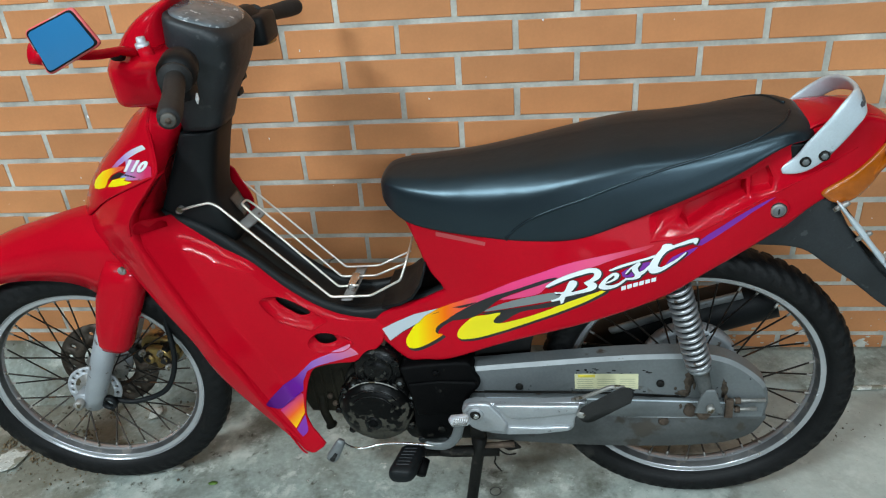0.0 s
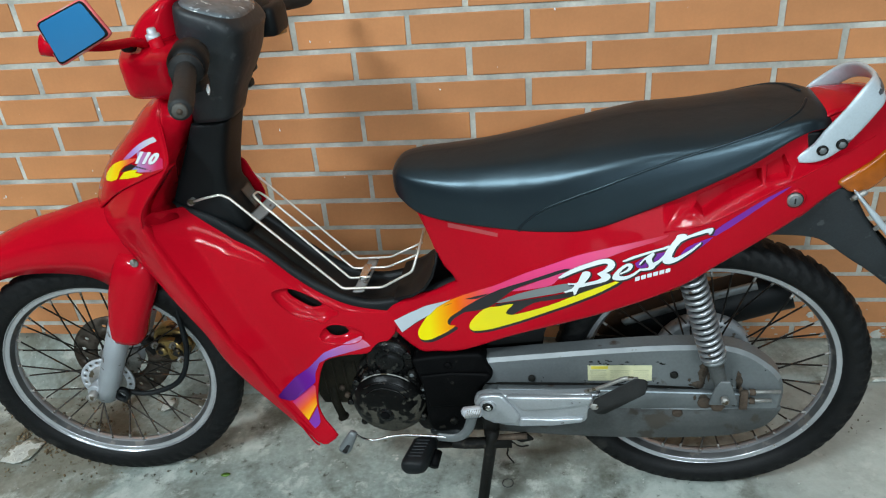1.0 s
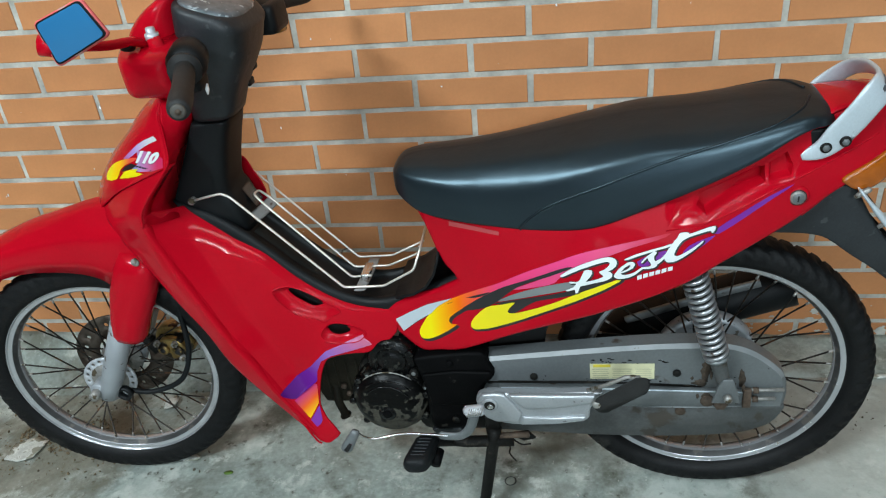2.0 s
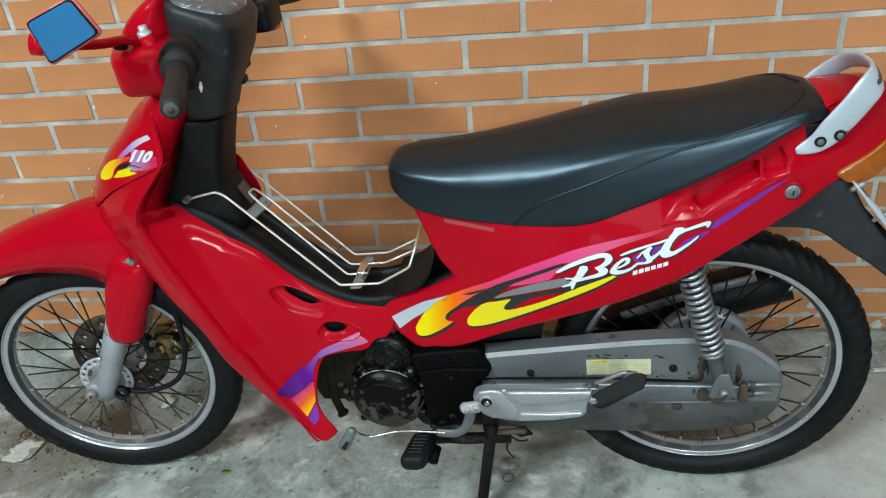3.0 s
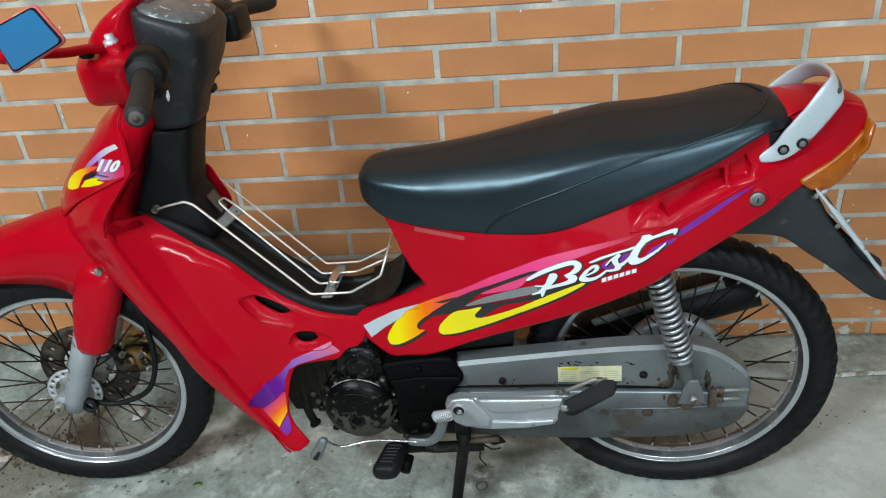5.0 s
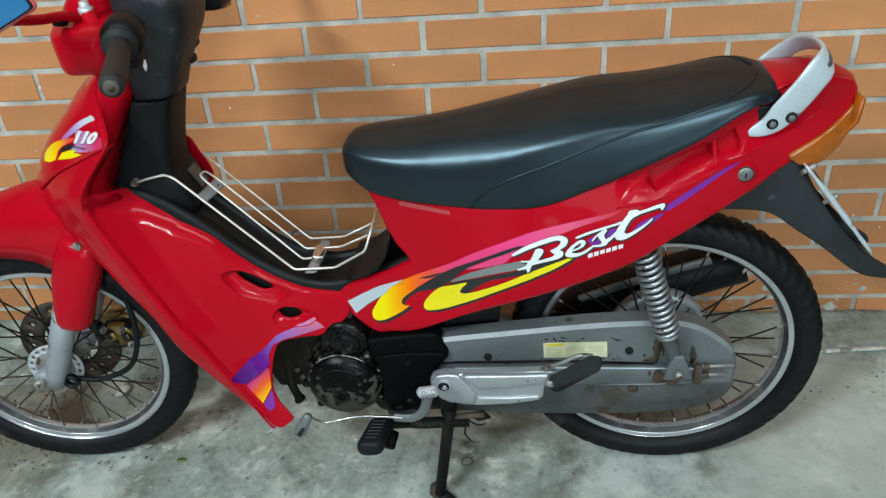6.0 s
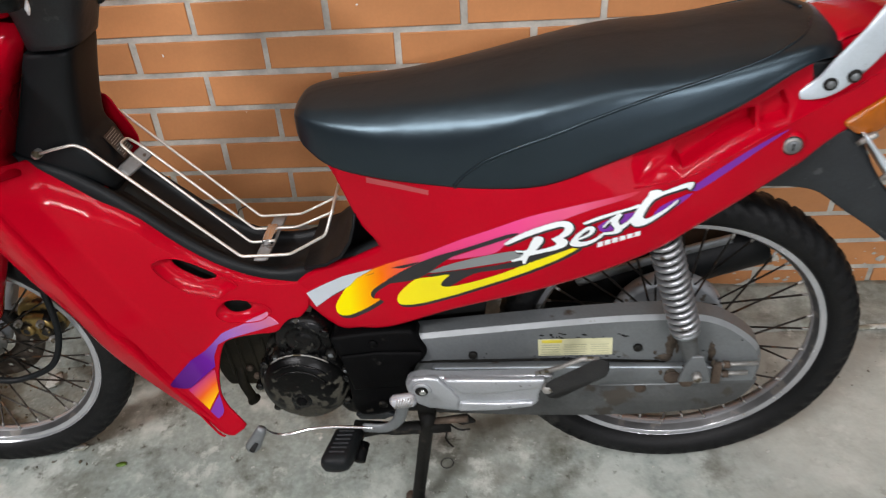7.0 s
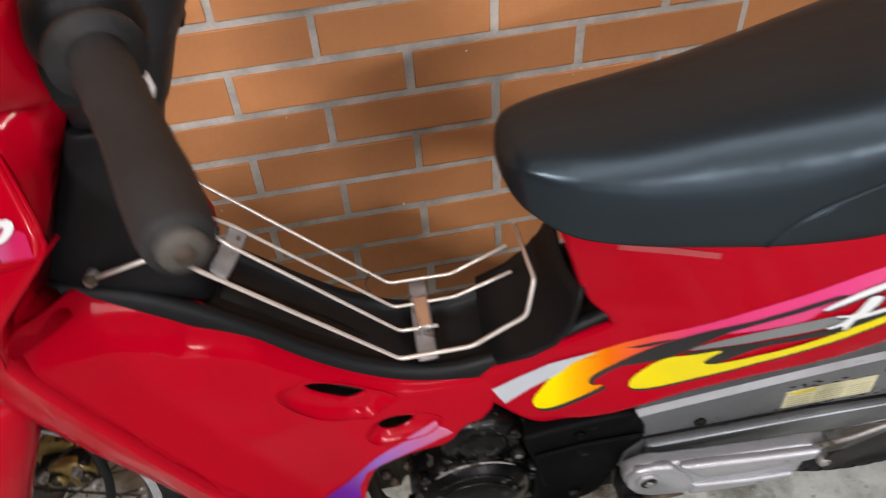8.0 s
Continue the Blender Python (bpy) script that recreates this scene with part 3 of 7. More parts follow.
# front mudguard
sec = [(-0.70, 0.47, 0.44, 0.035), (-0.66, 0.525, 0.47, 0.046), (-0.60, 0.578, 0.52, 0.052), (-0.53, 0.617, 0.553, 0.056), (-0.453, 0.646, 0.566, 0.058), (-0.37, 0.668, 0.564, 0.060),
       (-0.32, 0.682, 0.552, 0.062), (-0.28, 0.690, 0.53, 0.066), (-0.235, 0.692, 0.54, 0.068), (-0.19, 0.686, 0.56, 0.060)]
rings = []
for x, zt, zb, hw in sec:
    half = [(hw * 0.96, zb), (hw, zb + (zt - zb) * 0.30), (hw * 0.97, zb + (zt - zb) * 0.62), (hw * 0.93, zb + (zt - zb) * 0.68), (hw * 0.88, zb + (zt - zb) * 0.72), (hw * 0.45, zb + (zt - zb) * 0.94), (0, zt)]
    prof = half + [(-a, b) for a, b in half[-2::-1]]
    rings.append([V(x + 0.02 * (1 - (b - zb) / (zt - zb)), a, b) for a, b in prof])
cols = list(zip(*rings))
smooth = [spl(c, 4) for c in cols]
part("front_mudguard", loft([list(r) for r in zip(*smooth)], closed=False, thick=-0.003), RED, bike, "glossy red front mudguard")

# front cowl, from the handlebar down to the wings of the leg shield
upper = [[(-0.085, 0.0, 0.885), (-0.0816, 0.0122, 0.8857), (-0.0773, 0.0244, 0.8864), (-0.0719, 0.0366, 0.8862), (-0.0651, 0.0439, 0.8866)],
         [(-0.13, 0.0, 0.855), (-0.1197, 0.0195, 0.8542), (-0.108, 0.0342, 0.8552), (-0.0926, 0.0464, 0.859), (-0.0727, 0.0549, 0.8615)],
         [(-0.172, 0.0, 0.816), (-0.1563, 0.0293, 0.819), (-0.1346, 0.0512, 0.8226), (-0.1001, 0.0659, 0.8306), (-0.0623, 0.0756, 0.8422)],
         [(-0.218, 0.0, 0.775), (-0.1912, 0.0366, 0.7818), (-0.1551, 0.061, 0.7897), (-0.1101, 0.0805, 0.8011), (-0.0517, 0.0976, 0.8202)],
         [(-0.262, 0.0, 0.722), (-0.22, 0.0439, 0.7387), (-0.1706, 0.0708, 0.7578), (-0.1034, 0.0939, 0.7815), (-0.0471, 0.111, 0.8066)],
         [(-0.292, 0.0, 0.663), (-0.2449, 0.0366, 0.6943), (-0.1802, 0.0732, 0.7363), (-0.1019, 0.1049, 0.7726), (-0.0491, 0.122, 0.7957)]]
lower = [[(x + 0.0003, l * 0.997, z - 0.0003) for x, l, z in upper[-1]],
         [(-0.266, 0.028, 0.664), (-0.235, 0.052, 0.684), (-0.190, 0.078, 0.708), (-0.145, 0.102, 0.730), (-0.104, 0.120, 0.739)],
         [(-0.247, 0.045, 0.652), (-0.222, 0.068, 0.670), (-0.188, 0.088, 0.688), (-0.155, 0.107, 0.703), (-0.122, 0.122, 0.714)],
         [(-0.216, 0.068, 0.632), (-0.193, 0.084, 0.645), (-0.169, 0.099, 0.660), (-0.148, 0.112, 0.673), (-0.128, 0.122, 0.689)],
         [(-0.170, 0.090, 0.584), (-0.156, 0.101, 0.597), (-0.142, 0.109, 0.613), (-0.130, 0.117, 0.633), (-0.119, 0.122, 0.653)],
         [(-0.129, 0.102, 0.521), (-0.119, 0.109, 0.535), (-0.112, 0.114, 0.549), (-0.102, 0.119, 0.561), (-0.092, 0.122, 0.573)],
         [(-0.092, 0.104, 0.452), (-0.080, 0.110, 0.452), (-0.068, 0.115, 0.452), (-0.056, 0.119, 0.450), (-0.046, 0.122, 0.449)],
         [(-0.060, 0.100, 0.362), (-0.048, 0.110, 0.366), (-0.036, 0.115, 0.375), (-0.027, 0.119, 0.386), (-0.018, 0.122, 0.396)],
         [(0.008, 0.100, 0.268), (0.018, 0.112, 0.270), (0.024, 0.116, 0.277), (0.029, 0.119, 0.283), (0.034, 0.122, 0.288)],
         [(0.079, 0.104, 0.187), (0.083, 0.114, 0.187), (0.087, 0.118, 0.189), (0.090, 0.120, 0.190), (0.093, 0.122, 0.192)]]
inner = [(-0.012, 0.038, 0.875), (-0.022, 0.036, 0.854), (-0.032, 0.036, 0.836), (-0.043, 0.036, 0.817), (-0.050, 0.036, 0.803), (-0.058, 0.036, 0.790), (-0.088, 0.036, 0.732), (-0.106, 0.036, 0.697), (-0.088, 0.068, 0.680)]
rim_pts = [s[-1] for s in upper] + [s[-1] for s in lower[1:4]]


lower = [s + [(s[-1][0] + 0.004, s[-1][1] - 0.004, s[-1][2] + 0.001), (s[-1][0] + 0.010, s[-1][1] - 0.018, s[-1][2] + 0.002)] for s in lower]


def cowl_skin(sections, n=6):
    cols = [spl([V(*p) for p in c], n) for c in zip(*sections)]
    return loft([spl(list(r)[:5], 4) + list(r)[5:] for r in zip(*cols)], closed=False, thick=-0.003)


for side in (1, -1):
    for name, sections, label in (("front_cowl", upper, "glossy red front cowl with printed flames"), ("cowl_lower", lower, "glossy red lower cowl beside the leg shield")):
        bm = cowl_skin(sections)
        ob = part(name, bm if side > 0 else mirrored(bm), RED, bike, label)
        if side > 0 and sections is upper:
            left_cowl = ob
    rings = [[V(*a).lerp(V(*b), u) for u in (0.02, 0.1, 0.5, 1)] for a, b in zip(rim_pts, inner)]
    bm = loft(rings, closed=False, thick=0.002)
    part("cowl_return", bm if side > 0 else mirrored(bm), RED, bike, "red inner face of the cowl")
    part("cowl_edge", tube(spl([V(x - 0.0005, (l - 0.0012) * side, z) for x, l, z in rim_pts], 5), 0.0024, 8), RED, bike, "rounded red edge of the cowl")

# wings of the leg shield, facing the rider
plane = np.array([(-0.122, 0.714, 0.116), (-0.128, 0.679, 0.116), (-0.106, 0.613, 0.116), (-0.08, 0.53, 0.116), (-0.046, 0.449, 0.117), (-0.018, 0.396, 0.118), (0.034, 0.288, 0.119), (0.07, 0.21, 0.120)]
                 + 2 * [(-0.02, 0.60, 0.078), (0.034, 0.555, 0.073), (0.071, 0.513, 0.067), (0.124, 0.477, 0.063), (0.134, 0.433, 0.076), (0.174, 0.430, 0.073), (0.15, 0.455, 0.066), (0.25, 0.45, 0.060), (0.25, 0.41, 0.066), (0.036, 0.333, 0.110), (0.09, 0.282, 0.107), (0.11, 0.20, 0.120)])
wing_fit = np.linalg.lstsq(np.column_stack([np.ones(len(plane)), plane[:, 0], plane[:, 1], plane[:, 0] ** 2, plane[:, 0] * plane[:, 1], plane[:, 1] ** 2]), plane[:, 2], rcond=None)[0]


def wing_lat(x, z):
    """The gently curved main face."""
    return float(wing_fit @ np.array([1, x, z, x * x, x * z, z * z]))


wing = (flat_curve([(-0.122, 0.714), (-0.128, 0.685), (-0.119, 0.653), (-0.106, 0.613), (-0.092, 0.573), (-0.074, 0.524), (-0.046, 0.449), (-0.018, 0.396), (0.034, 0.288), (0.072, 0.206), (0.084, 0.192), (0.100, 0.190)], 5)
        + [(0.118, 0.203), (0.124, 0.211), (0.118, 0.222)] + flat_curve([(0.102, 0.245), (0.093, 0.27), (0.0952, 0.30), (0.1017, 0.3276), (0.1095, 0.3496), (0.1224, 0.3708), (0.1438, 0.3781), (0.1733, 0.3805), (0.2025, 0.3813), (0.2247, 0.395), (0.2439, 0.4034), (0.2600, 0.418)], 3)
        + flat_curve([(0.268, 0.44), (0.262, 0.470), (0.235, 0.467), (0.182, 0.474), (0.133, 0.501), (0.087, 0.539), (0.044, 0.585), (0.001, 0.629), (-0.044, 0.662), (-0.09, 0.690)], 4))
hole1 = flat_loop([(0.0708, 0.516), (0.0829, 0.5161), (0.0993, 0.5036), (0.1177, 0.49), (0.1287, 0.4798), (0.1209, 0.4765), (0.1088, 0.4781), (0.0922, 0.4905), (0.077, 0.504)], 3)
hole2 = flat_loop([(0.1317, 0.4352), (0.1418, 0.4396), (0.1524, 0.4397), (0.1643, 0.4341), (0.1726, 0.4245), (0.1622, 0.4187), (0.1493, 0.4176), (0.1373, 0.4222)], 3)
vent1 = flat_loop([(0.0456, 0.5206), (0.0493, 0.5067), (0.0615, 0.489), (0.079, 0.4715), (0.1008, 0.4593), (0.1186, 0.4535), (0.1295, 0.4488), (0.1442, 0.4571), (0.1600, 0.4645), (0.1520, 0.4756), (0.1334, 0.4892), (0.1082, 0.5078), (0.0819, 0.5227), (0.0624, 0.5262)], 3)
vent2 = flat_loop([(0.1186, 0.4243), (0.128, 0.4095), (0.1517, 0.4038), (0.1806, 0.4038), (0.1960, 0.4106), (0.2030, 0.4205), (0.1920, 0.4309), (0.1764, 0.4375), (0.153, 0.4441), (0.1327, 0.4418)], 3)
lip = flat_curve([(0.262, 0.470), (0.235, 0.467), (0.182, 0.474), (0.133, 0.501), (0.087, 0.539), (0.044, 0.585), (0.001, 0.629), (-0.044, 0.662), (-0.09, 0.690)], 4)
rim_edge = flat_curve([(-0.122, 0.714), (-0.128, 0.685), (-0.119, 0.653), (-0.106, 0.613), (-0.092, 0.573), (-0.074, 0.524), (-0.046, 0.449), (-0.018, 0.396), (0.034, 0.288), (0.072, 0.206), (0.084, 0.192)], 5)


def shelf_width(x):
    return 0.034 - 0.021 * max(0.0, min(1.0, x / 0.045)) - 0.006 * max(0.0, min(1.0, (x - 0.1) / 0.1))


def beside(line, width, sign):
    """The line moved sideways within the panel."""
    out = []
    for i, (x, z) in enumerate(line):
        a, b = line[max(i - 1, 0)], line[min(i + 1, len(line) - 1)]
        t = Vector((b[0] - a[0], b[1] - a[1])).normalized()
        w = width(x)
        q = (x - sign * t.y * w, z + sign * t.x * w)
        if inside(*q, wing) and edge_gap(*q, wing) > 0.004:
            out.append(q)
    return out


shelf_line = beside(lip, shelf_width, 1)
band_line = beside(rim_edge, lambda x: 0.008, 1)
shelf_line = [p for p in shelf_line if open_gap(*p, band_line) > 0.006]


def nearest_on(x, z, line):
    """Distance to a line, and where along x its nearest point lies."""
    best, at = 9.0, 0.0
    for (x0, z0), (x1, z1) in zip(line, line[1:]):
        dx, dz = x1 - x0, z1 - z0
        t = max(0.0, min(1.0, ((x - x0) * dx + (z - z0) * dz) / (dx * dx + dz * dz + 1e-12)))
        g = math.hypot(x - x0 - t * dx, z - z0 - t * dz)
        if g < best:
            best, at = g, x0 + t * dx
    return best, at


def wing_shape(x, z):
    d = wing_lat(x, z) + 0.0007 * noise.noise(Vector((x * 16, z * 16, 2)))
    g = open_gap(x, z, rim_edge)
    d -= 0.017 * min(1.0, g / 0.042) * max(0.0, min(1.0, (0.125 - g) / 0.083)) * max(0.0, min(1.0, (z - 0.22) / 0.12))
    if g < 0.008:
        d += (0.1205 - d) * (1 - g / 0.008)
    g, at = nearest_on(x, z, lip)
    wide = shelf_width(at)
    if g < wide:
        u = 1 - g / wide
        d -= wide * 0.95 * (0.25 * u + 0.75 * u ** 1.8)
    for loop, deep in ((vent1, 0.009), (vent2, 0.007)):
        if inside(x, z, loop):
            d -= deep * min(1.0, edge_gap(x, z, loop) / 0.007)
    return d


shield = part("leg_shield", sheet(wing, wing_shape, 0.0065, 0.003, (hole1, hole2), 0.003, 1, (shelf_line, band_line, vent1 + vent1[:1], vent2 + vent2[:1])), RED, bike, "glossy red leg shield with two oval vents")
for loop in (vent1, vent2):
    edge = [V(x, wing_lat(x, z) + 0.0004, z) for x, z in loop + loop[:1]]
    part("vent_edge", tube(edge, 0.0011, 6, cap=False), RED, shield, "rounded edge of the vent recess")
part("shield_edge", tube([V(x, wing_lat(x, z) + 0.0004, z) for x, z in rim_edge], 0.0020, 8), RED, shield, "rounded outer edge of the leg shield")
far_wing = rim_edge[::-1] + flat_curve([(-0.09, 0.715), (-0.05, 0.728), (-0.0150, 0.7220), (-0.002, 0.6967), (0.0150, 0.6550), (0.003, 0.60), (0.0, 0.55), (0.03, 0.45), (0.06, 0.35), (0.10, 0.21)], 3)
part("leg_shield", sheet(far_wing, lambda x, z: 0.077 + 0.25 * max(0.0, 0.012 - x), 0.012, 0.003, (), 0.003, -1), RED, bike, "glossy red leg shield on the wall side")

# Added dark plate stands for the shade inside the vents.
part("vent_backing", plate([(0.04, 0.53), (0.13, 0.475), (0.20, 0.44), (0.20, 0.385), (0.11, 0.375), (0.05, 0.43)], 0.016, 0.026), DARK, bike, "dark plate put in for the shade behind the vents")

# black inner column and tunnel
rings = []
for z, x0, x1, hw in ((0.838, -0.032, 0.034, 0.045), (0.832, -0.036, 0.035, 0.047), (0.79, -0.060, 0.019, 0.048), (0.745, -0.088, 0.004, 0.048), (0.71, -0.112, -0.003, 0.049), (0.69, -0.120, 0.006, 0.050), (0.66, -0.12, 0.014, 0.048), (0.62, -0.09, 0.012, 0.036)):
    mid = -0.009 * min(1.0, max(0.0, (0.83 - z) / 0.08))
    rings.append([V(x, l + mid, z) for x, l in rounded((x0 + x1) / 2, 0, (x1 - x0) / 2, hw, 5.0, 28)])
cols = [spl(c, 3) for c in zip(*rings)]
column = part("inner_column", loft([list(r) for r in zip(*cols)]), BLACK, bike, "matt black plastic column below the handlebar")
path = spl([V(-0.112, 0, 0.690), V(-0.05, 0, 0.662), V(0.0, 0, 0.625), V(0.044, 0, 0.583), V(0.087, 0, 0.539), V(0.133, 0, 0.502), V(0.182, 0, 0.477), V(0.235, 0, 0.470), V(0.30, 0, 0.486), V(0.36, 0, 0.51), V(0.415, 0, 0.535)], 4)
rings = []
for i, p in enumerate(path):
    d = (path[min(i + 1, len(path) - 1)] - path[max(i - 1, 0)]).normalized()
    up = Vector((-d.z, 0, d.x))
    hw = 0.055 + 0.010 * max(0, (i - 24) / 16)
    half = [(hw * 0.98, -0.03), (hw * 1.01, -0.008), (hw * 0.98, 0.003), (hw * 0.90, 0.009), (hw * 0.78, 0.011), (hw * 0.70, 0.005), (hw * 0.66, 0.001), (hw * 0.35, 0.0), (0, 0.0)]
    prof = half + [(-a, b) for a, b in half[-2::-1]]
    rings.append([p + V(0, a - 0.005, 0) + up * b for a, b in prof])
part("tunnel_cover", loft(rings), BLACK, bike, "matt black plastic tunnel cover")
rise = []
for x, z, hw in ((0.270, 0.491, 0.063), (0.305, 0.500, 0.067), (0.330, 0.516, 0.070), (0.348, 0.541, 0.068), (0.357, 0.566, 0.063), (0.361, 0.584, 0.058)):
    rise.append([V(x - 0.006 * (1 - u * u), hw * u, z - 0.010 * (1 - u * u)) for u in (1, 0.9, 0.6, 0.3, 0, -0.3, -0.6, -0.9, -1)])
part("tunnel_rise", loft(rise, closed=False, thick=0.004), BLACK, bike, "black plastic rising from the tunnel to the seat")


# seat
SEAT = [(0.292, 0.708, 0.717, 0.722, 0.012), (0.298, 0.698, 0.726, 0.733, 0.036), (0.312, 0.687, 0.729, 0.743, 0.055), (0.345, 0.668, 0.724, 0.749, 0.073), (0.40, 0.658, 0.719, 0.752, 0.088), (0.47, 0.650, 0.717, 0.760, 0.099),
        (0.54, 0.647, 0.724, 0.771, 0.111), (0.62, 0.652, 0.743, 0.784, 0.119), (0.70, 0.682, 0.761, 0.796, 0.121), (0.78, 0.714, 0.770, 0.798, 0.117), (0.85, 0.745, 0.784, 0.804, 0.108), (0.90, 0.773, 0.796, 0.808, 0.097),
        (0.928, 0.783, 0.800, 0.808, 0.088), (0.946, 0.783, 0.797, 0.806, 0.079), (0.959, 0.783, 0.794, 0.802, 0.068), (0.968, 0.783, 0.790, 0.797, 0.052), (0.974, 0.782, 0.786, 0.790, 0.028)]


def seat_ring(zb, zc, zt, hw):
    half = [(0, zb), (hw * 0.6, zb), (hw * 0.95, zb + 0.001), (hw, zb + 0.10 * (zc - zb)), (hw * 0.985, zb + 0.32 * (zc - zb)), (hw * 0.950, zb + 0.70 * (zc - zb)), (hw * 0.892, zc), (hw * 0.785, zc + 0.36 * (zt - zc)), (hw * 0.6, zc + 0.72 * (zt - zc)), (hw * 0.3, zc + 0.93 * (zt - zc)), (0, zt)]
    pts = spl([Vector((a, b, 0)) for a, b in half], 3)
    return [(p.x, p.y) for p in pts]


rows = spl([Vector(s[:3]) for s in SEAT], 4)
rows2 = spl([Vector((s[3], s[4], 0)) for s in SEAT], 4)
rings = []
for a, b in zip(rows, rows2):
    half = seat_ring(a.y, a.z, b.x, max(b.y, 0.006))
    prof = half + [(-p, q) for p, q in half[-2:0:-1]]
    rings.append([V(a.x, p, q) for p, q in prof])
seat = part("seat", loft(rings), VINYL, bike, "long black vinyl seat with a raised seam")


top_edge = [(0.507, 0.106, 0.654), (0.525, 0.107, 0.672), (0.551, 0.109, 0.690), (0.591, 0.111, 0.707), (0.629, 0.113, 0.721), (0.680, 0.113, 0.741), (0.745, 0.109, 0.762), (0.814, 0.100, 0.778), (0.868, 0.089, 0.791), (0.901, 0.074, 0.801), (0.922, 0.053, 0.806), (0.937, 0.017, 0.808)]
for side in (1, -1):
    for lift, drop, thin in ((0.0, 0.0, 0.0021), (-0.0006, 0.0050, 0.0014)):
        seam = spl([V(x, side * (l + lift), z - drop) for x, l, z in top_edge], 5)
        part("seam", tube(seam, thin, 6), VINYL, seat, "raised stitched seam")

# rear body panels and tail
body_lat = surface_fit([(0.244, 0.437, 0.058), (0.302, 0.385, 0.073), (0.395, 0.400, 0.091), (0.402, 0.511, 0.077), (0.340, 0.660, 0.060), (0.370, 0.569, 0.060), (0.502, 0.446, 0.110), (0.511, 0.650, 0.105), (0.502, 0.552, 0.112),
                        (0.601, 0.492, 0.130), (0.600, 0.654, 0.114), (0.610, 0.572, 0.132), (0.739, 0.543, 0.129), (0.739, 0.605, 0.133), (0.740, 0.677, 0.114), (0.818, 0.591, 0.119), (0.820, 0.720, 0.106), (0.898, 0.626, 0.093),
                        (0.924, 0.670, 0.087), (0.921, 0.778, 0.080), (0.976, 0.679, 0.068), (0.961, 0.744, 0.069), (0.991, 0.819, 0.055), (1.030, 0.699, 0.054), (1.040, 0.800, 0.047), (1.078, 0.777, 0.022), (1.070, 0.730, 0.031)])
panel = (flat_curve([(0.2435, 0.4411), (0.2576, 0.4215), (0.3018, 0.3842), (0.3400, 0.3863), (0.3895, 0.3969), (0.4984, 0.4474), (0.5956, 0.4893), (0.7387, 0.5430), (0.8144, 0.5858), (0.9002, 0.6262), (0.9763, 0.6732), (1.0354, 0.6995), (1.0752, 0.7398), (1.0840, 0.7720)], 4)
         + flat_curve([(1.0739, 0.7881), (1.0351, 0.8039), (0.9880, 0.8008), (0.9534, 0.7921), (0.9263, 0.7820)], 4)
         + [(0.903, 0.781), (0.863, 0.757), (0.83, 0.743), (0.80, 0.729), (0.77, 0.716)]
         + flat_curve([(0.7448, 0.7031), (0.6878, 0.6837), (0.6001, 0.6705), (0.5118, 0.6680), (0.4225, 0.6834), (0.3370, 0.6900)], 4)
         + flat_curve([(0.3420, 0.640), (0.3479, 0.6179), (0.3545, 0.5902), (0.3600, 0.5751), (0.3670, 0.5589), (0.379, 0.5455), (0.389, 0.5331)], 3) + flat_curve([(0.3465, 0.5090), (0.2956, 0.4916), (0.2629, 0.4768), (0.2465, 0.4630)], 4))
recess = [(0.7718, 0.6819), (0.7783, 0.7008), (0.859, 0.7335), (0.868, 0.7339), (0.87, 0.7071), (0.8275, 0.6919), (0.7866, 0.6668)]
recess_rear = [(0.8735, 0.7372), (0.8985, 0.7505), (0.9087, 0.7288), (0.9063, 0.7133), (0.8746, 0.7098)]
recess_front = [(0.7298, 0.6536), (0.743, 0.6869), (0.7629, 0.6951), (0.7679, 0.6834)]
ridge = [(0.728, 0.648), (0.7866, 0.6560), (0.8366, 0.6749), (0.8777, 0.6935), (0.9125, 0.7068), (0.97, 0.728), (1.03, 0.757)]


def body_shape(x, z):
    """The side panel, slightly wavy, with a ledge above its ridge and the stepped grip recess."""
    d = body_lat(x, z) + 0.0009 * noise.noise(Vector((x * 16, z * 16, 5))) + 0.0004 * noise.noise(Vector((x * 45, z * 45, 9)))
    for (x0, z0), (x1, z1) in zip(ridge, ridge[1:]):
        if x0 <= x < x1:
            up = z - z0 - (z1 - z0) * (x - x0) / (x1 - x0)
            if up > 0:
                d -= min(0.30 * up, 0.006) * min(1.0, (x - 0.728) / 0.03, (1.03 - x) / 0.06)
    if inside(x, z, recess_front):
        d -= 0.004 * min(1.0, edge_gap(x, z, recess_front) / 0.008)
    return d


def pocket(loop, deep, side):
    """A moulded pocket behind an opening of the side panel."""
    rings = []
    for inset, d in ((-0.0005, 0.0005), (0.001, 0.003), (0.004, deep - 0.002), (0.006, deep)):
        rings.append([V(x, side * (body_shape(x, z) - d), z) for x, z in grown(loop, -inset)])
    bm = loft(rings, cap=False)
    bm.verts.ensure_lookup_table()
    bm.faces.new([bm.verts[-len(loop) + k] for k in range(len(loop))])
    return finish(bm, False)


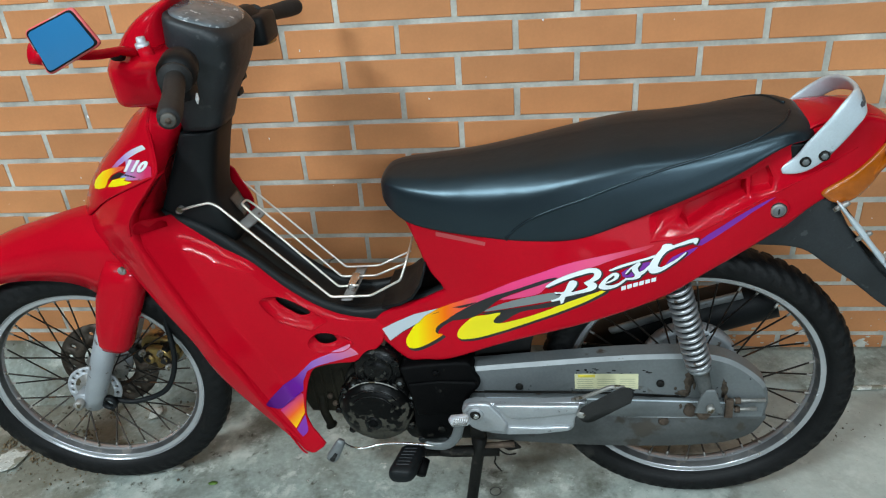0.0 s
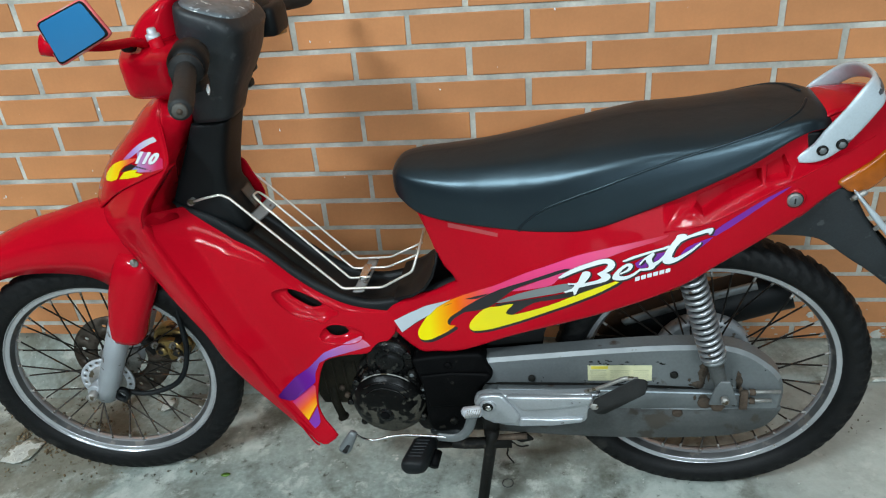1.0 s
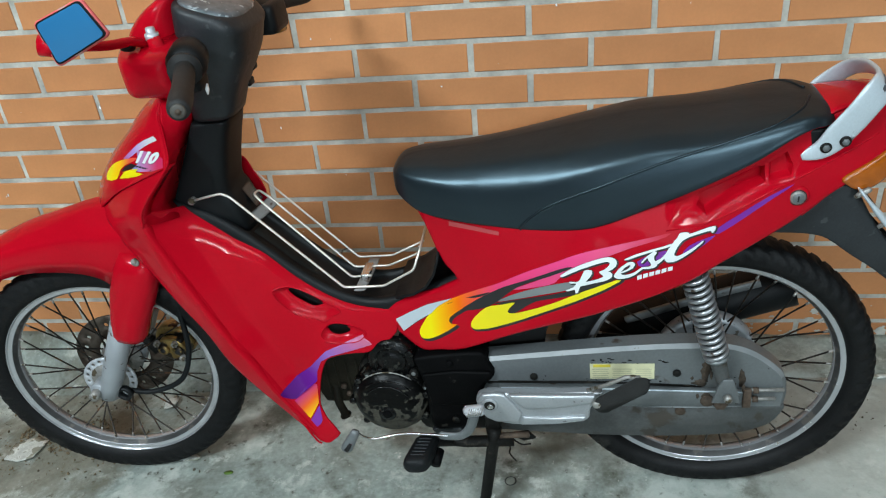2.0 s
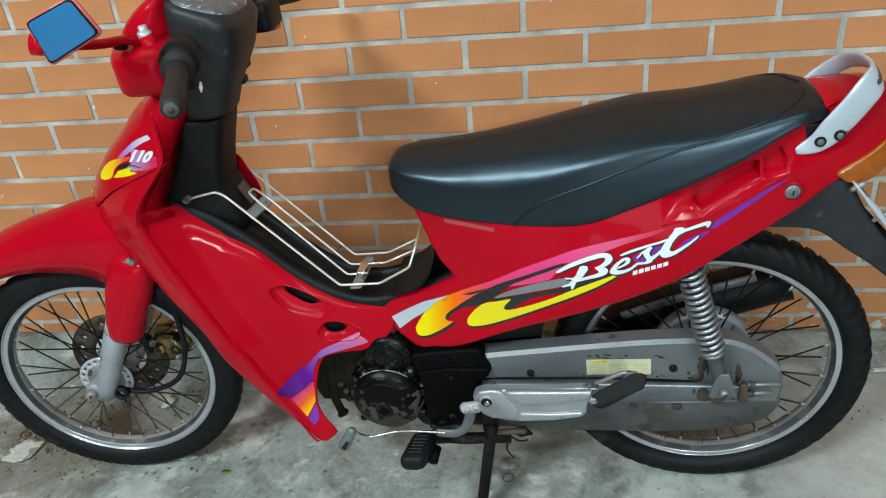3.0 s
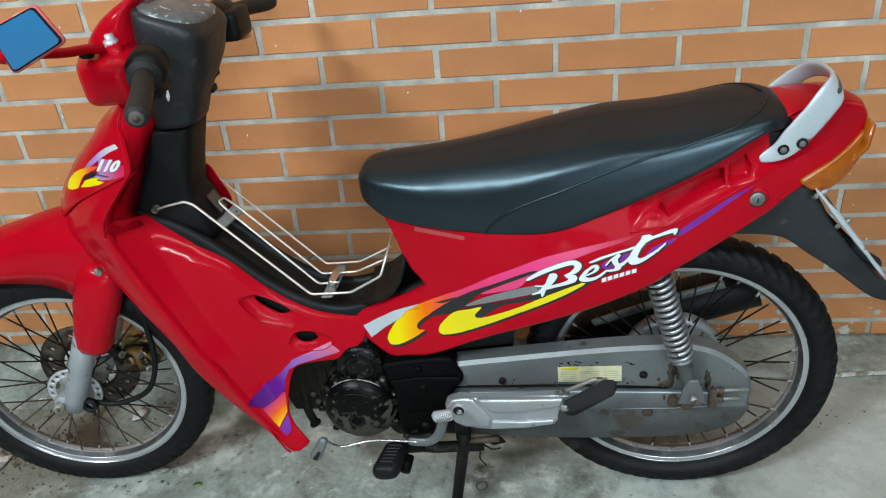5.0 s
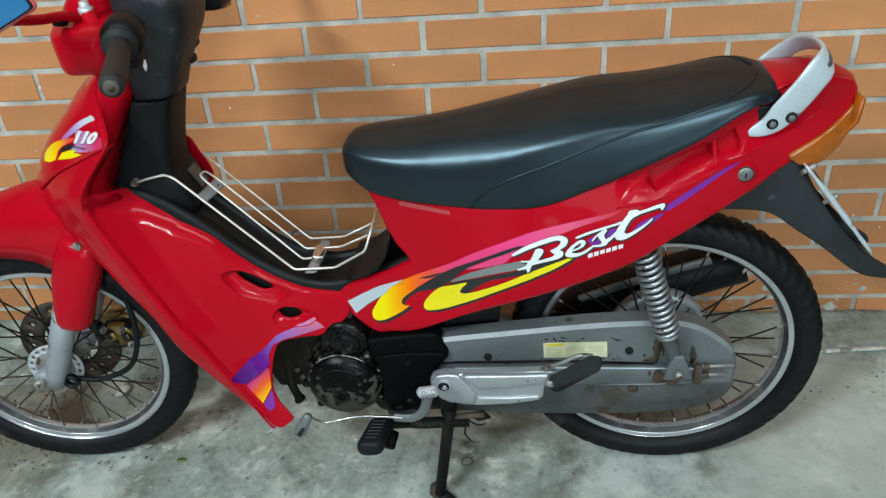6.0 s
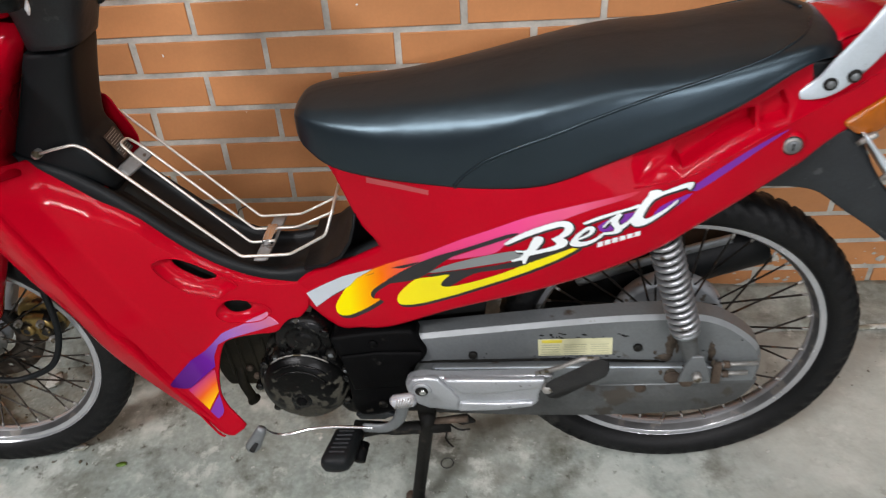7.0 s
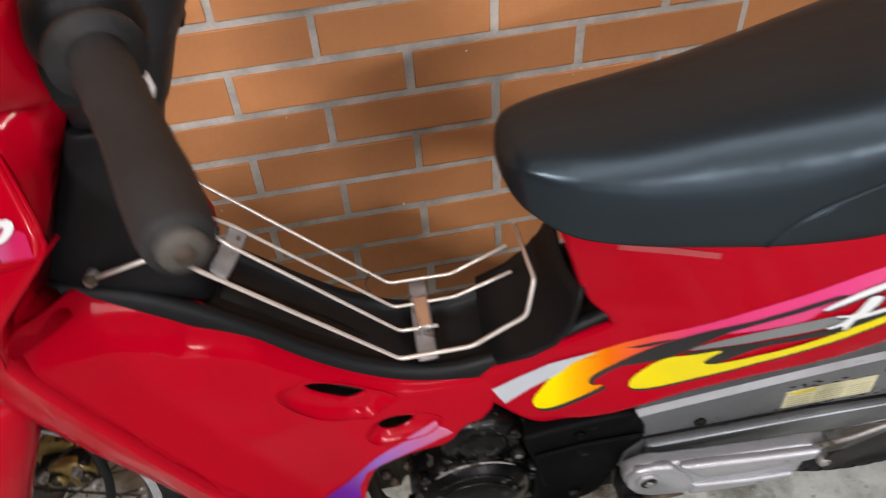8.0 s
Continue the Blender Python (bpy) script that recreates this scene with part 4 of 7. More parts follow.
for side in (1, -1):
    sp = part("side_panel", sheet(panel, body_shape, 0.0075, 0.003, (recess, recess_rear), 0.006, side, (recess_front + recess_front[:1], ridge[:-1])), RED, bike, "glossy red rear side panel with a stepped grip recess")
    if side > 0:
        side_panel = sp
    part("grip_recess", pocket(recess, 0.020, side), RED, sp, "moulded grip recess in the red panel")
    part("grip_recess", pocket(recess_rear, 0.011, side), RED, sp, "moulded grip recess in the red panel")
    part("panel_ridge", tube([V(x, side * (body_lat(x, z) - 0.0006), z) for x, z in flat_curve(ridge, 3)], 0.0014, 6), RED, sp, "rounded ridge along the panel")
rings = []
for x, z in flat_curve([(0.90, 0.766), (0.952, 0.794), (0.987, 0.802), (1.035, 0.803), (1.072, 0.786), (1.081, 0.768), (1.072, 0.738), (1.035, 0.70), (0.977, 0.672), (0.93, 0.64)], 5):
    w = body_lat(x, z) - 0.006
    crown = 0.007 if z > 0.76 else -0.004
    rings.append([V(x, w * u, z + crown * (1 - u * u)) for u in (1, 0.8, 0.6, 0.4, 0.2, 0, -0.2, -0.4, -0.6, -0.8, -1)])
part("tail_cowl", loft(rings, closed=False, thick=0.003), RED, bike, "glossy red tail cowl")
rings = [[V(x, (body_lat(x, z) - 0.004) * u, z + 0.004) for u in (1, 0.5, 0, -0.5, -1)] for x, z in flat_curve([(0.337, 0.664), (0.36, 0.60), (0.393, 0.524)], 4)]
part("front_bridge", loft(rings, closed=False, thick=0.003), RED, bike, "red panel under the nose of the seat")


# handlebar cover, hood, instrument
rings = []
for z, x0, x1, hw, t in ((0.842, -0.030, 0.045, 0.046, 0), (0.875, -0.03, 0.060, 0.050, 0), (0.905, -0.03, 0.078, 0.058, 0), (0.94, -0.02, 0.098, 0.068, 0), (0.972, -0.01, 0.108, 0.074, 0), (0.995, -0.004, 0.112, 0.077, 0.2), (1.012, 0.0, 0.106, 0.076, 0.34), (1.019, 0.004, 0.100, 0.071, 0.36), (1.0205, 0.010, 0.092, 0.064, 0.36), (1.017, 0.014, 0.086, 0.058, 0.36)):
    rings.append([V(x, l, z - t * (x - 0.055)) for x, l in rounded((x0 + x1) / 2, 0, (x1 - x0) / 2, hw, 3.4, 40)])
cols = [spl(c, 3) for c in zip(*rings)]
cover = part("handlebar_cover", loft([list(r) for r in zip(*cols)]), COVER, bike, "grey-black plastic handlebar cover")
rings = []
for z, x0, x1, hw in ((0.885, -0.085, -0.02, 0.045), (0.905, -0.098, -0.01, 0.060), (0.935, -0.105, 0.0, 0.072), (0.97, -0.098, 0.004, 0.077), (1.0, -0.080, 0.006, 0.076), (1.025, -0.052, 0.008, 0.070), (1.043, -0.020, 0.014, 0.058), (1.050, -0.004, 0.018, 0.042)):
    rings.append([V(x, l, z) for x, l in rounded((x0 + x1) / 2, 0, (x1 - x0) / 2, hw, 2.8, 32)])
cols = [spl(c, 4) for c in zip(*rings)]
hood = part("headlight_hood", loft([list(r) for r in zip(*cols)]), RED, bike, "glossy red headlight hood")
for side in (1, -1):
    rings = []
    for l, x, z, a, b in ((0.05, -0.035, 0.950, 0.055, 0.042), (0.09, -0.032, 0.948, 0.052, 0.040), (0.12, -0.024, 0.949, 0.046, 0.036), (0.140, -0.016, 0.951, 0.040, 0.031), (0.150, -0.010, 0.953, 0.030, 0.024), (0.154, -0.006, 0.954, 0.015, 0.012)):
        rings.append([V(px, l * side, pz) for px, pz in rounded(x, z, a, b, 5.0, 36)])
    part("hood_wing", loft(rings), RED, hood)
    path = [V(0.045, 0.10 * side, 0.975), V(0.065, 0.165 * side, 0.976), V(0.097, 0.250 * side, 0.966), V(0.1215, 0.319 * side, 0.960)]
    if side < 0:
        path = [V(0.045, -0.08, 0.975), V(0.052, -0.15, 0.97), V(0.072, -0.23, 0.963), V(0.096, -0.30, 0.956)]
    p = spl(path, 10)
    rad = [0.0140 + 0.0007 * (i % 2) for i in range(len(p))]
    rad[0] = 0.012
    for i, q in zip(range(-9, 0), (0.0146, 0.0152, 0.0156, 0.0158, 0.0158, 0.0156, 0.0153, 0.0147, 0.0136)):
        rad[i] = q
    grip = part("grip", tube(p, rad, 18), GRIP, bike, "worn black rubber handlebar grip")
    d = (p[-1] - p[-2]).normalized()
    part("bar_end", tube([p[-1] - d * 0.002, p[-1] + d * 0.003, p[-1] + d * 0.0045], [0.0098, 0.0098, 0.0082], 18), CAP, grip)
    part("end_screw", tube([p[-1] + d * 0.002, p[-1] + d * 0.0060], [0.0045, 0.004], 10), RUST, grip)
    a, b = p[4], p[13]
    part("switch_housing", tube([a, a + (b - a) * 0.12, a + (b - a) * 0.7, a + (b - a) * 0.85], [0.022, 0.0275, 0.0285, 0.021], 20), BLACK, bike, "black plastic switch housing")
    part("switch_lobe", box(a.x + 0.004, a.y + (b.y - a.y) * 0.45, 0.948, 0.044, 0.040, 0.036, 0.010), BLACK, bike, "black switch block under the grip")
    part("flange", tube([b, b + (p[14] - b) * 0.6], 0.0235, 20), GRIP, grip)
part("lever", tube(spl([V(0.02, -0.09, 0.945), V(0.03, -0.16, 0.94), V(0.05, -0.20, 0.935)], 6), 0.006, 10, 0.6), SILVER, bike, "silver brake lever")

for x, z in ((0.070, 0.906), (0.058, 0.880)):
    part("cover_clip", box(x, 0.030, z, 0.014, 0.022, 0.012, 0.003), BLACK, cover, "small clip on the edge of the cover")

# instrument: dark glass over a pale dial
GLASS = mat("instrument_glass", (0.10, 0.115, 0.125), 0.12, 0, 0.3, 60, wear=(0.30, 0.34, 0.36), wear_at=0.60, wear_scale=75, wear_rough=0.3)
rings = [[V(x, l, z - 0.36 * (x - 0.055)) for x, l in rounded(0.055, 0, a, b, 3.0, 40)] for a, b, z in ((0.047, 0.066, 1.013), (0.047, 0.066, 1.0225), (0.041, 0.058, 1.0255), (0.02, 0.03, 1.027))]
part("instrument", loft(rings), GLASS, bike, "scratched dark instrument glass")

# mirror on its stalk
face = [(-0.066, 1.070), (0.008, 1.094), (0.031, 1.048), (-0.054, 1.014)]


def mirror_loop(k, shift=(0.0, 0.0)):
    cx, cz = -0.020, 1.056
    corners = [(cx + (x - cx) * k + shift[0], cz + (z - cz) * k + shift[1]) for x, z in face]
    out = []
    for i in range(4):
        a, b, c = Vector(corners[i - 1]), Vector(corners[i]), Vector(corners[(i + 1) % 4])
        p, q = b + (a - b) * 0.1, b + (c - b) * 0.1
        for t in (0, 0.33, 0.67, 1):
            out.append(tuple(p * (1 - t) ** 2 + b * 2 * t * (1 - t) + q * t * t))
    return out


rings = [[V(x, l, z) for x, z in mirror_loop(k, s)] for k, s, l in ((0.80, (-0.016, -0.008), 0.240), (0.95, (-0.013, -0.006), 0.246), (1.05, (-0.006, -0.003), 0.258), (1.06, (0, 0), 0.266), (1.03, (0, 0), 0.269))]
mirror = part("mirror", loft(rings), PINKRED, bike, "rectangular mirror with faded red housing and blue film")
part("mirror_rim", plate(mirror_loop(0.99), 0.2685, 0.2700, 0.0005), BLACK, mirror)
part("mirror_glass", plate(mirror_loop(0.92), 0.2701, 0.2712, 0.0003), BLUE, mirror, "blue film over the mirror glass")
arm = spl([V(-0.027, 0.09, 0.985), V(-0.033, 0.12, 1.0), V(-0.045, 0.17, 1.010), V(-0.058, 0.235, 1.030), V(-0.068, 0.262, 1.038)], 6)
part("mirror_arm", tube(arm, [0.0065] * 3 + [0.0072] * (len(arm) - 3), 12), RED, mirror, "red painted mirror stalk")
part("mirror_knob", tube([V(-0.075, 0.262, 1.041), V(-0.055, 0.256, 1.036)], 0.014, 14), RED, mirror)
part("stalk_nut", lathe([(0, 0.012), (0.0055, 0.012), (0.007, 0.010), (0.007, 0.003), (0.0105, 0.003), (0.0105, -0.006), (0.006, -0.006), (0.006, -0.008)], 12, "z"), SILVER, mirror, "bright stalk nut", pose(-0.012, -0.1, 1.002))
part("stalk_post", tube([V(-0.004, 0.1, 0.965), V(-0.012, 0.1, 0.999)], [0.012, 0.0105], 16), RED, mirror, "red painted stalk post")
part("stalk_joint", tube([V(-0.040, 0.118, 0.994), V(-0.040, 0.134, 0.999)], 0.009, 10), GREASE, mirror, "dark stalk joint")
part("switch_box", box(0.066, 0.145, 0.957, 0.062, 0.075, 0.052, 0.012), BLACK, bike, "black plastic throttle housing")
part("brass_clip", tube([V(0.086, -0.135, 0.934), V(0.088, -0.165, 0.930)], 0.006, 10), BRASS, bike, "small brass clip under the throttle housing")
part("paint_chip", tube([V(0.079, 0.150, 0.938), V(0.080, 0.156, 0.931), V(0.079, 0.156, 0.924)], [0.0015, 0.0032, 0.001], 7), WHITE, bike, "small white scrap on the switch block")

# luggage rack of bent wire
wires = [[(-0.066, 0.046, 0.698), (-0.046, 0.048, 0.704), (-0.012, 0.045, 0.709), (0.002, 0.044, 0.701), (0.171, 0.043, 0.506), (0.247, 0.046, 0.509), (0.306, 0.043, 0.539), (0.319, 0.024, 0.571), (0.316, -0.056, 0.572)],
         [(0.216, 0.010, 0.509), (0.175, 0.004, 0.503), (0.034, -0.006, 0.662), (0.018, -0.014, 0.676), (0.019, -0.036, 0.673), (0.034, -0.040, 0.656), (0.172, -0.031, 0.503), (0.241, -0.029, 0.505), (0.305, -0.025, 0.534)],
         [(-0.030, -0.108, 0.692), (-0.016, -0.105, 0.682), (0.170, -0.071, 0.500), (0.241, -0.062, 0.507), (0.307, -0.061, 0.538)]]


def bend(pts, r=0.006):
    """A polyline with its corners rounded."""
    p = [V(*q) for q in pts]
    out = [p[0]]
    for a, b, c in zip(p, p[1:], p[2:]):
        k = min(r, (a - b).length * 0.45, (c - b).length * 0.45)
        u, w = b + (a - b).normalized() * k, b + (c - b).normalized() * k
        out += [u * (1 - t) ** 2 + b * 2 * t * (1 - t) + w * t * t for t in (0, 0.33, 0.67, 1)]
    return out + [p[-1]]


rack = part("wire_rack", tube(bend(wires[0]), 0.0023, 8), WIRE, bike, "bent chrome wire luggage rack on the tunnel")
for w in wires[1:]:
    part("wire", tube(bend(w), 0.0021, 8), WIRE, rack)
STRAP = mat("flat_steel_strap", (0.24, 0.24, 0.235), 0.5, 0.1, 0.2, 30, wear=(0.10, 0.07, 0.05), wear_at=0.6, wear_scale=60)
part("clamp_plate", tube(spl([V(0.018, 0.010, 0.640), V(0.030, -0.015, 0.644), V(0.041, -0.042, 0.649)], 3), 0.011, 8, 0.14, (0.72, 0, 0.69)), STRAP, rack, "flat steel clamp plate")
part("clamp_plate", tube(spl([V(0.200, 0.046, 0.500), V(0.200, 0.0, 0.497), V(0.202, -0.074, 0.496)], 3), 0.011, 8, 0.14, (0, 0, 1)), STRAP, rack, "flat steel clamp plate")
part("clamp_block", box(0.202, 0.012, 0.505, 0.015, 0.044, 0.011, 0.002), CHROME, rack)
part("rack_screw", tube([V(-0.072, 0.052, 0.696), V(-0.0705, 0.048, 0.697), V(-0.067, 0.036, 0.698)], [0.0035, 0.0065, 0.0065], 16), ALLOY, rack, "small round steel screw")
part("tie_wire", tube([V(0.150, -0.033, 0.529), V(0.146, -0.052, 0.527), V(0.150, -0.0725, 0.520)], 0.001, 6), RUST, rack)

# grab rail
RAIL = mat("pale_silver_paint", (0.55, 0.62, 0.67), 0.36, 0.3, 0.05, 12, 0.04, 300, wear=(0.10, 0.10, 0.11), wear_at=0.665, wear_scale=34)
rail = spl([V(0.9195, 0.075, 0.737), V(0.950, 0.077, 0.751), V(0.982, 0.077, 0.789), V(1.002, 0.075, 0.817), V(1.015, 0.066, 0.832), V(1.022, 0.046, 0.836), V(1.026, 0.015, 0.836), V(1.023, -0.02, 0.833), V(1.011, -0.050, 0.823), V(0.990, -0.066, 0.803), V(0.962, -0.070, 0.778), V(0.940, -0.070, 0.755)], 8)
n = len(rail)
rad = [0.003 + (0.0185 if i < n * 0.30 else 0.0185 - 0.0075 * min(1, (i / n - 0.30) * 5)) * min(1, 7 * min(i, n - 1 - i) / n + 0.1) for i in range(n)]
rings = []
for i, p in enumerate(rail):
    d = (rail[min(i + 1, n - 1)] - rail[max(i - 1, 0)]).normalized()
    out = Vector((0.35, p.y * 12, 0.25))
    out = (out - d * out.dot(d)).normalized()
    wide = d.cross(out)
    rings.append([p + wide * (rad[i] * math.copysign(abs(math.cos(t)) ** 0.5, math.cos(t))) + out * (0.0038 * math.copysign(abs(math.sin(t)) ** 0.7, math.sin(t))) for t in (2 * math.pi * k / 16 for k in range(16))])
grab = part("grab_rail", loft(rings), RAIL, bike, "silver painted grab rail with chipped paint")
CHIP = mat("bare_chip", (0.10, 0.11, 0.125), 0.5, 0.3, 0.2, 40)
r = random.Random(6)
for at, turn, size in ((0.36, 1.0, 0.007), (0.41, 0.6, 0.010), (0.44, -0.3, 0.006), (0.47, 0.3, 0.008)):
    i = int(at * n)
    d = (rail[i + 1] - rail[i - 1]).normalized()
    out = Vector((0.35, rail[i].y * 12, 0.25))
    out = (out - d * out.dot(d)).normalized()
    wide = d.cross(out)
    lift = 0.0039
    loop = []
    for k in range(11):
        a, q = 2 * math.pi * k / 11, size * r.uniform(0.5, 1.0)
        loop.append(rail[i] + out * lift + d * (q * math.cos(a)) + wide * (turn * 0.004 + min(q, rad[i] * 0.7) * 0.8 * math.sin(a)))
    bm = bmesh.new()
    low = [bm.verts.new(p) for p in loop]
    high = [bm.verts.new(p + out * 0.0003) for p in loop]
    bm.faces.new(high)
    bm.faces.new(low[::-1])
    for k in range(11):
        bm.faces.new((low[k], low[(k + 1) % 11], high[(k + 1) % 11], high[k]))
    part("chip", bm, CHIP, grab, "dark chip in the silver paint")
# Added dark box fills in the shaded gap below the seat's rear.
part("seat_hinge", box(0.940, -0.062, 0.762, 0.035, 0.02, 0.03, 0.004), BLACK, bike, "dark block put in for the shaded gap under the seat")
for x, z in ((0.950, 0.752), (0.975, 0.760)):
    part("rail_bolt", disc(x, 0.079, z, 0.0080, 0.005, 20, 0.2), GREASE, grab, "black socket bolt")
    part("bolt_socket", disc(x, 0.0838, z, 0.0055, 0.0010, 6), CASE, grab)

# seat lock
part("lock_ring", disc(0.918, body_lat(0.918, 0.678) - 0.003, 0.678, 0.0175, 0.005, 28, 0.25), RED, bike, "raised red ring round the lock")
part("lock_gap", disc(0.918, body_lat(0.918, 0.678) - 0.001, 0.678, 0.0138, 0.0035, 24, 0.1), DARK, bike, "dark gap round the lock")
lock = part("seat_lock", disc(0.918, body_lat(0.918, 0.678) - 0.002, 0.678, 0.0112, 0.007, 24, 0.2), ALLOY, bike, "round metal seat lock")
part("lock_core", disc(0.918, body_lat(0.918, 0.678) + 0.005, 0.678, 0.0085, 0.001, 20), CASE, lock)
part("keyhole", box(0.918, -body_lat(0.918, 0.678) - 0.0062, 0.678, 0.0022, 0.001, 0.009), DARK, lock)

# rear lamp
lens = flat_loop([(0.9824, 0.6945), (0.9923, 0.6804), (1.0061, 0.6723), (1.0262, 0.6711), (1.043, 0.6785), (1.0616, 0.6938), (1.076, 0.7148), (1.080, 0.752), (1.060, 0.738), (1.035, 0.722), (1.0127, 0.7108)], 3)
for side in (1, -1):
    part("indicator_lens", sheet(lens, lambda x, z: body_lat(x, z) + 0.006, 0.008, 0.010, (), 0.006, side), ORANGE, bike, "orange rear indicator lens")
part("tail_lamp", loft([[V(x, 0.045 * u, z) for u in (1, 0.5, 0, -0.5, -1)] for x, z in ((1.0, 0.676), (1.05, 0.688), (1.082, 0.73), (1.086, 0.765))], closed=False, thick=0.006), ORANGE, bike, "orange and red tail lamp")

# rear mudguard and number plate
guard_side = flat_curve([(0.86, 0.615), (0.90, 0.632), (0.945, 0.652), (0.980, 0.672), (1.004, 0.682)], 3) + flat_curve([(1.0369, 0.6203), (1.0726, 0.5672), (1.1283, 0.5036), (1.1655, 0.4752), (1.172, 0.462)], 3) + flat_curve([(1.168, 0.4535), (1.1366, 0.4595), (1.1155, 0.4693), (1.0913, 0.4893), (1.0528, 0.5239), (1.0155, 0.5525), (0.9784, 0.5829), (0.9522, 0.5927), (0.9178, 0.5967), (0.86, 0.600)], 3)
guard = part("rear_mudguard", plate(guard_side, 0.044, 0.056, 0.004, 2), COVER, bike, "grey-black plastic rear mudguard")
part("mudguard_cheek", plate(guard_side, -0.056, -0.044, 0.004, 2), COVER, guard)
back = flat_curve([(0.93, 0.628), (0.985, 0.640), (1.008, 0.640), (1.030, 0.606), (1.065, 0.556), (1.12, 0.492), (1.160, 0.462)], 4)
part("mudguard_web", loft([[V(x, 0.046 * u, z) for u in (1, 0.6, 0.2, -0.2, -0.6, -1)] for x, z in back], closed=False, thick=0.004), BLACK, guard, "black web behind the plate")
np_m = pose(1.0655, 0, 0.5985, 0, 53.6, 0)
plate_ob = part("number_plate", box(0, 0, 0.0, 0.198, 0.15, 0.0025, 0.0008), WHITE, bike, "worn white number plate seen edge-on", np_m)
for k in range(5):
    part("plate_bar", box(0.0, -0.045 + 0.0225 * k, 0.0016, 0.06, 0.010, 0.0006), DARK, plate_ob)
rnd = random.Random(8)
rings = []
for k in range(15):
    x = -0.100 + 0.2 * k / 14
    w = 0.0022 + 0.0028 * math.sin(math.pi * k / 14) + rnd.uniform(-0.0008, 0.0008)
    rings.append([Vector((x, -0.0755 - 0.004 * math.cos(a), w * math.sin(a) * (1.2 if math.sin(a) > 0 else 0.7) + rnd.uniform(-0.0006, 0.0006))) for a in (2 * math.pi * q / 8 for q in range(8))])
part("plate_frame", loft(rings), RAIL, plate_ob, "crumpled pale plastic frame of the plate")
for x in (-0.088, -0.022):
    part("plate_bolt", tube([V(x, 0.068, -0.012), V(x, 0.068, -0.004), V(x, 0.070, 0.010), V(x, 0.070, 0.013)], [0.003, 0.0045, 0.0045, 0.003], 8), ALLOY, plate_ob)

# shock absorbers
SHADED_GRIME = mat("grimy_case_grey", (0.075, 0.079, 0.078), 0.55, 0.2, 0.25, 12, 0.12, 200, 0.15, 100, wear=(0.058, 0.050, 0.040), wear_at=0.54, wear_scale=16, wear_rough=0.8)
COIL = mat("spring_steel", (0.42, 0.43, 0.45), 0.3, 0.8, 0.15, 30, wear=(0.12, 0.09, 0.07), wear_at=0.66, wear_scale=50)
for side in (1, -1):
    lo, hi = V(0.836, 0.106 * side, 0.314), V(0.772, 0.100 * side, 0.565)
    ax = (hi - lo).normalized()
    s1, s2 = lo + ax * 0.080, hi - ax * 0.012
    u = ax.orthogonal().normalized()
    w = ax.cross(u)
    coil, turns = [], 14
    for k in range(turns * 14 + 1):
        t = k / (turns * 14)
        a = 2 * math.pi * turns * t
        coil.append(s1 + (s2 - s1) * t + (u * math.cos(a) + w * math.sin(a)) * 0.0190)
    shock = part("shock_absorber", tube(coil, 0.0036, 8), COIL, bike, "shock absorber with bare steel coil spring")
    part("damper", tube([lo, lo + ax * 0.02, s1 - ax * 0.008, s1, s2], [0.009, 0.0115, 0.0140, 0.0150, 0.0105], 16), SHADED_GRIME, shock, "grey damper body")
    part("spring_seat", tube([s1 - ax * 0.005, s1], 0.020, 20), CASE, shock)
    part("eye", lathe([(0.0, 0.012), (0.011, 0.012), (0.013, 0.009), (0.013, -0.009), (0.011, -0.012), (0, -0.012)], 20), CASE, shock, "", pose(lo.x, lo.y, lo.z))
    part("eye_nut", lathe([(0.0, 0.006), (0.005, 0.006), (0.007, 0.004), (0.007, -0.006), (0, -0.006)], 8), ALLOY, shock, "", pose(lo.x, lo.y - 0.018 * side, lo.z))
    part("shock_bracket", plate([(0.811, 0.298), (0.820, 0.335), (0.828, 0.350), (0.844, 0.350), (0.852, 0.324), (0.859, 0.298)], 0.113 * side, 0.119 * side, 0.002), CASE, bike, "grey bracket streaked with rust")

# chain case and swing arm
PALE_GREY = mat("worn_bright_edge", (0.24, 0.255, 0.26), 0.48, 0.3, 0.15, 20, wear=(0.10, 0.08, 0.06), wear_at=0.64, wear_scale=45)
case = flat_curve([(0.405, 0.362), (0.53, 0.374), (0.695, 0.388), (0.80, 0.391), (0.845, 0.388), (0.885, 0.372), (0.925, 0.338), (0.940, 0.312), (0.944, 0.28)], 4) + flat_curve([(0.940, 0.245), (0.922, 0.214), (0.888, 0.194), (0.845, 0.184), (0.75, 0.177), (0.60, 0.178), (0.41, 0.19)], 4)
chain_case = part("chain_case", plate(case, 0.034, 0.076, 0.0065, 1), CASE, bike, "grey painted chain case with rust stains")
for f in chain_case.data.polygons:
    f.use_smooth = False
chain_case.data.materials.append(PALE_GREY)
# Upward bevels are recoloured paler: the light they catch, put into the grey.
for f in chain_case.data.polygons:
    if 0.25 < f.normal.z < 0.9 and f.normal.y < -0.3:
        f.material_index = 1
part("case_seam", tube([V(0.41, 0.0765, 0.3095), V(0.64, 0.0765, 0.308), V(0.80, 0.0765, 0.298)], 0.0018, 6), GREASE, chain_case, "dark oily joint of the case")
# Lower half coloured darker for both its grime and the shade below the arm.
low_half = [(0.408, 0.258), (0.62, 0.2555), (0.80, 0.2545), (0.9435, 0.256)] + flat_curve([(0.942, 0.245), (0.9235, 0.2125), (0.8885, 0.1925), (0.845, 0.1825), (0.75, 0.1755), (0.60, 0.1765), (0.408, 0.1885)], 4)
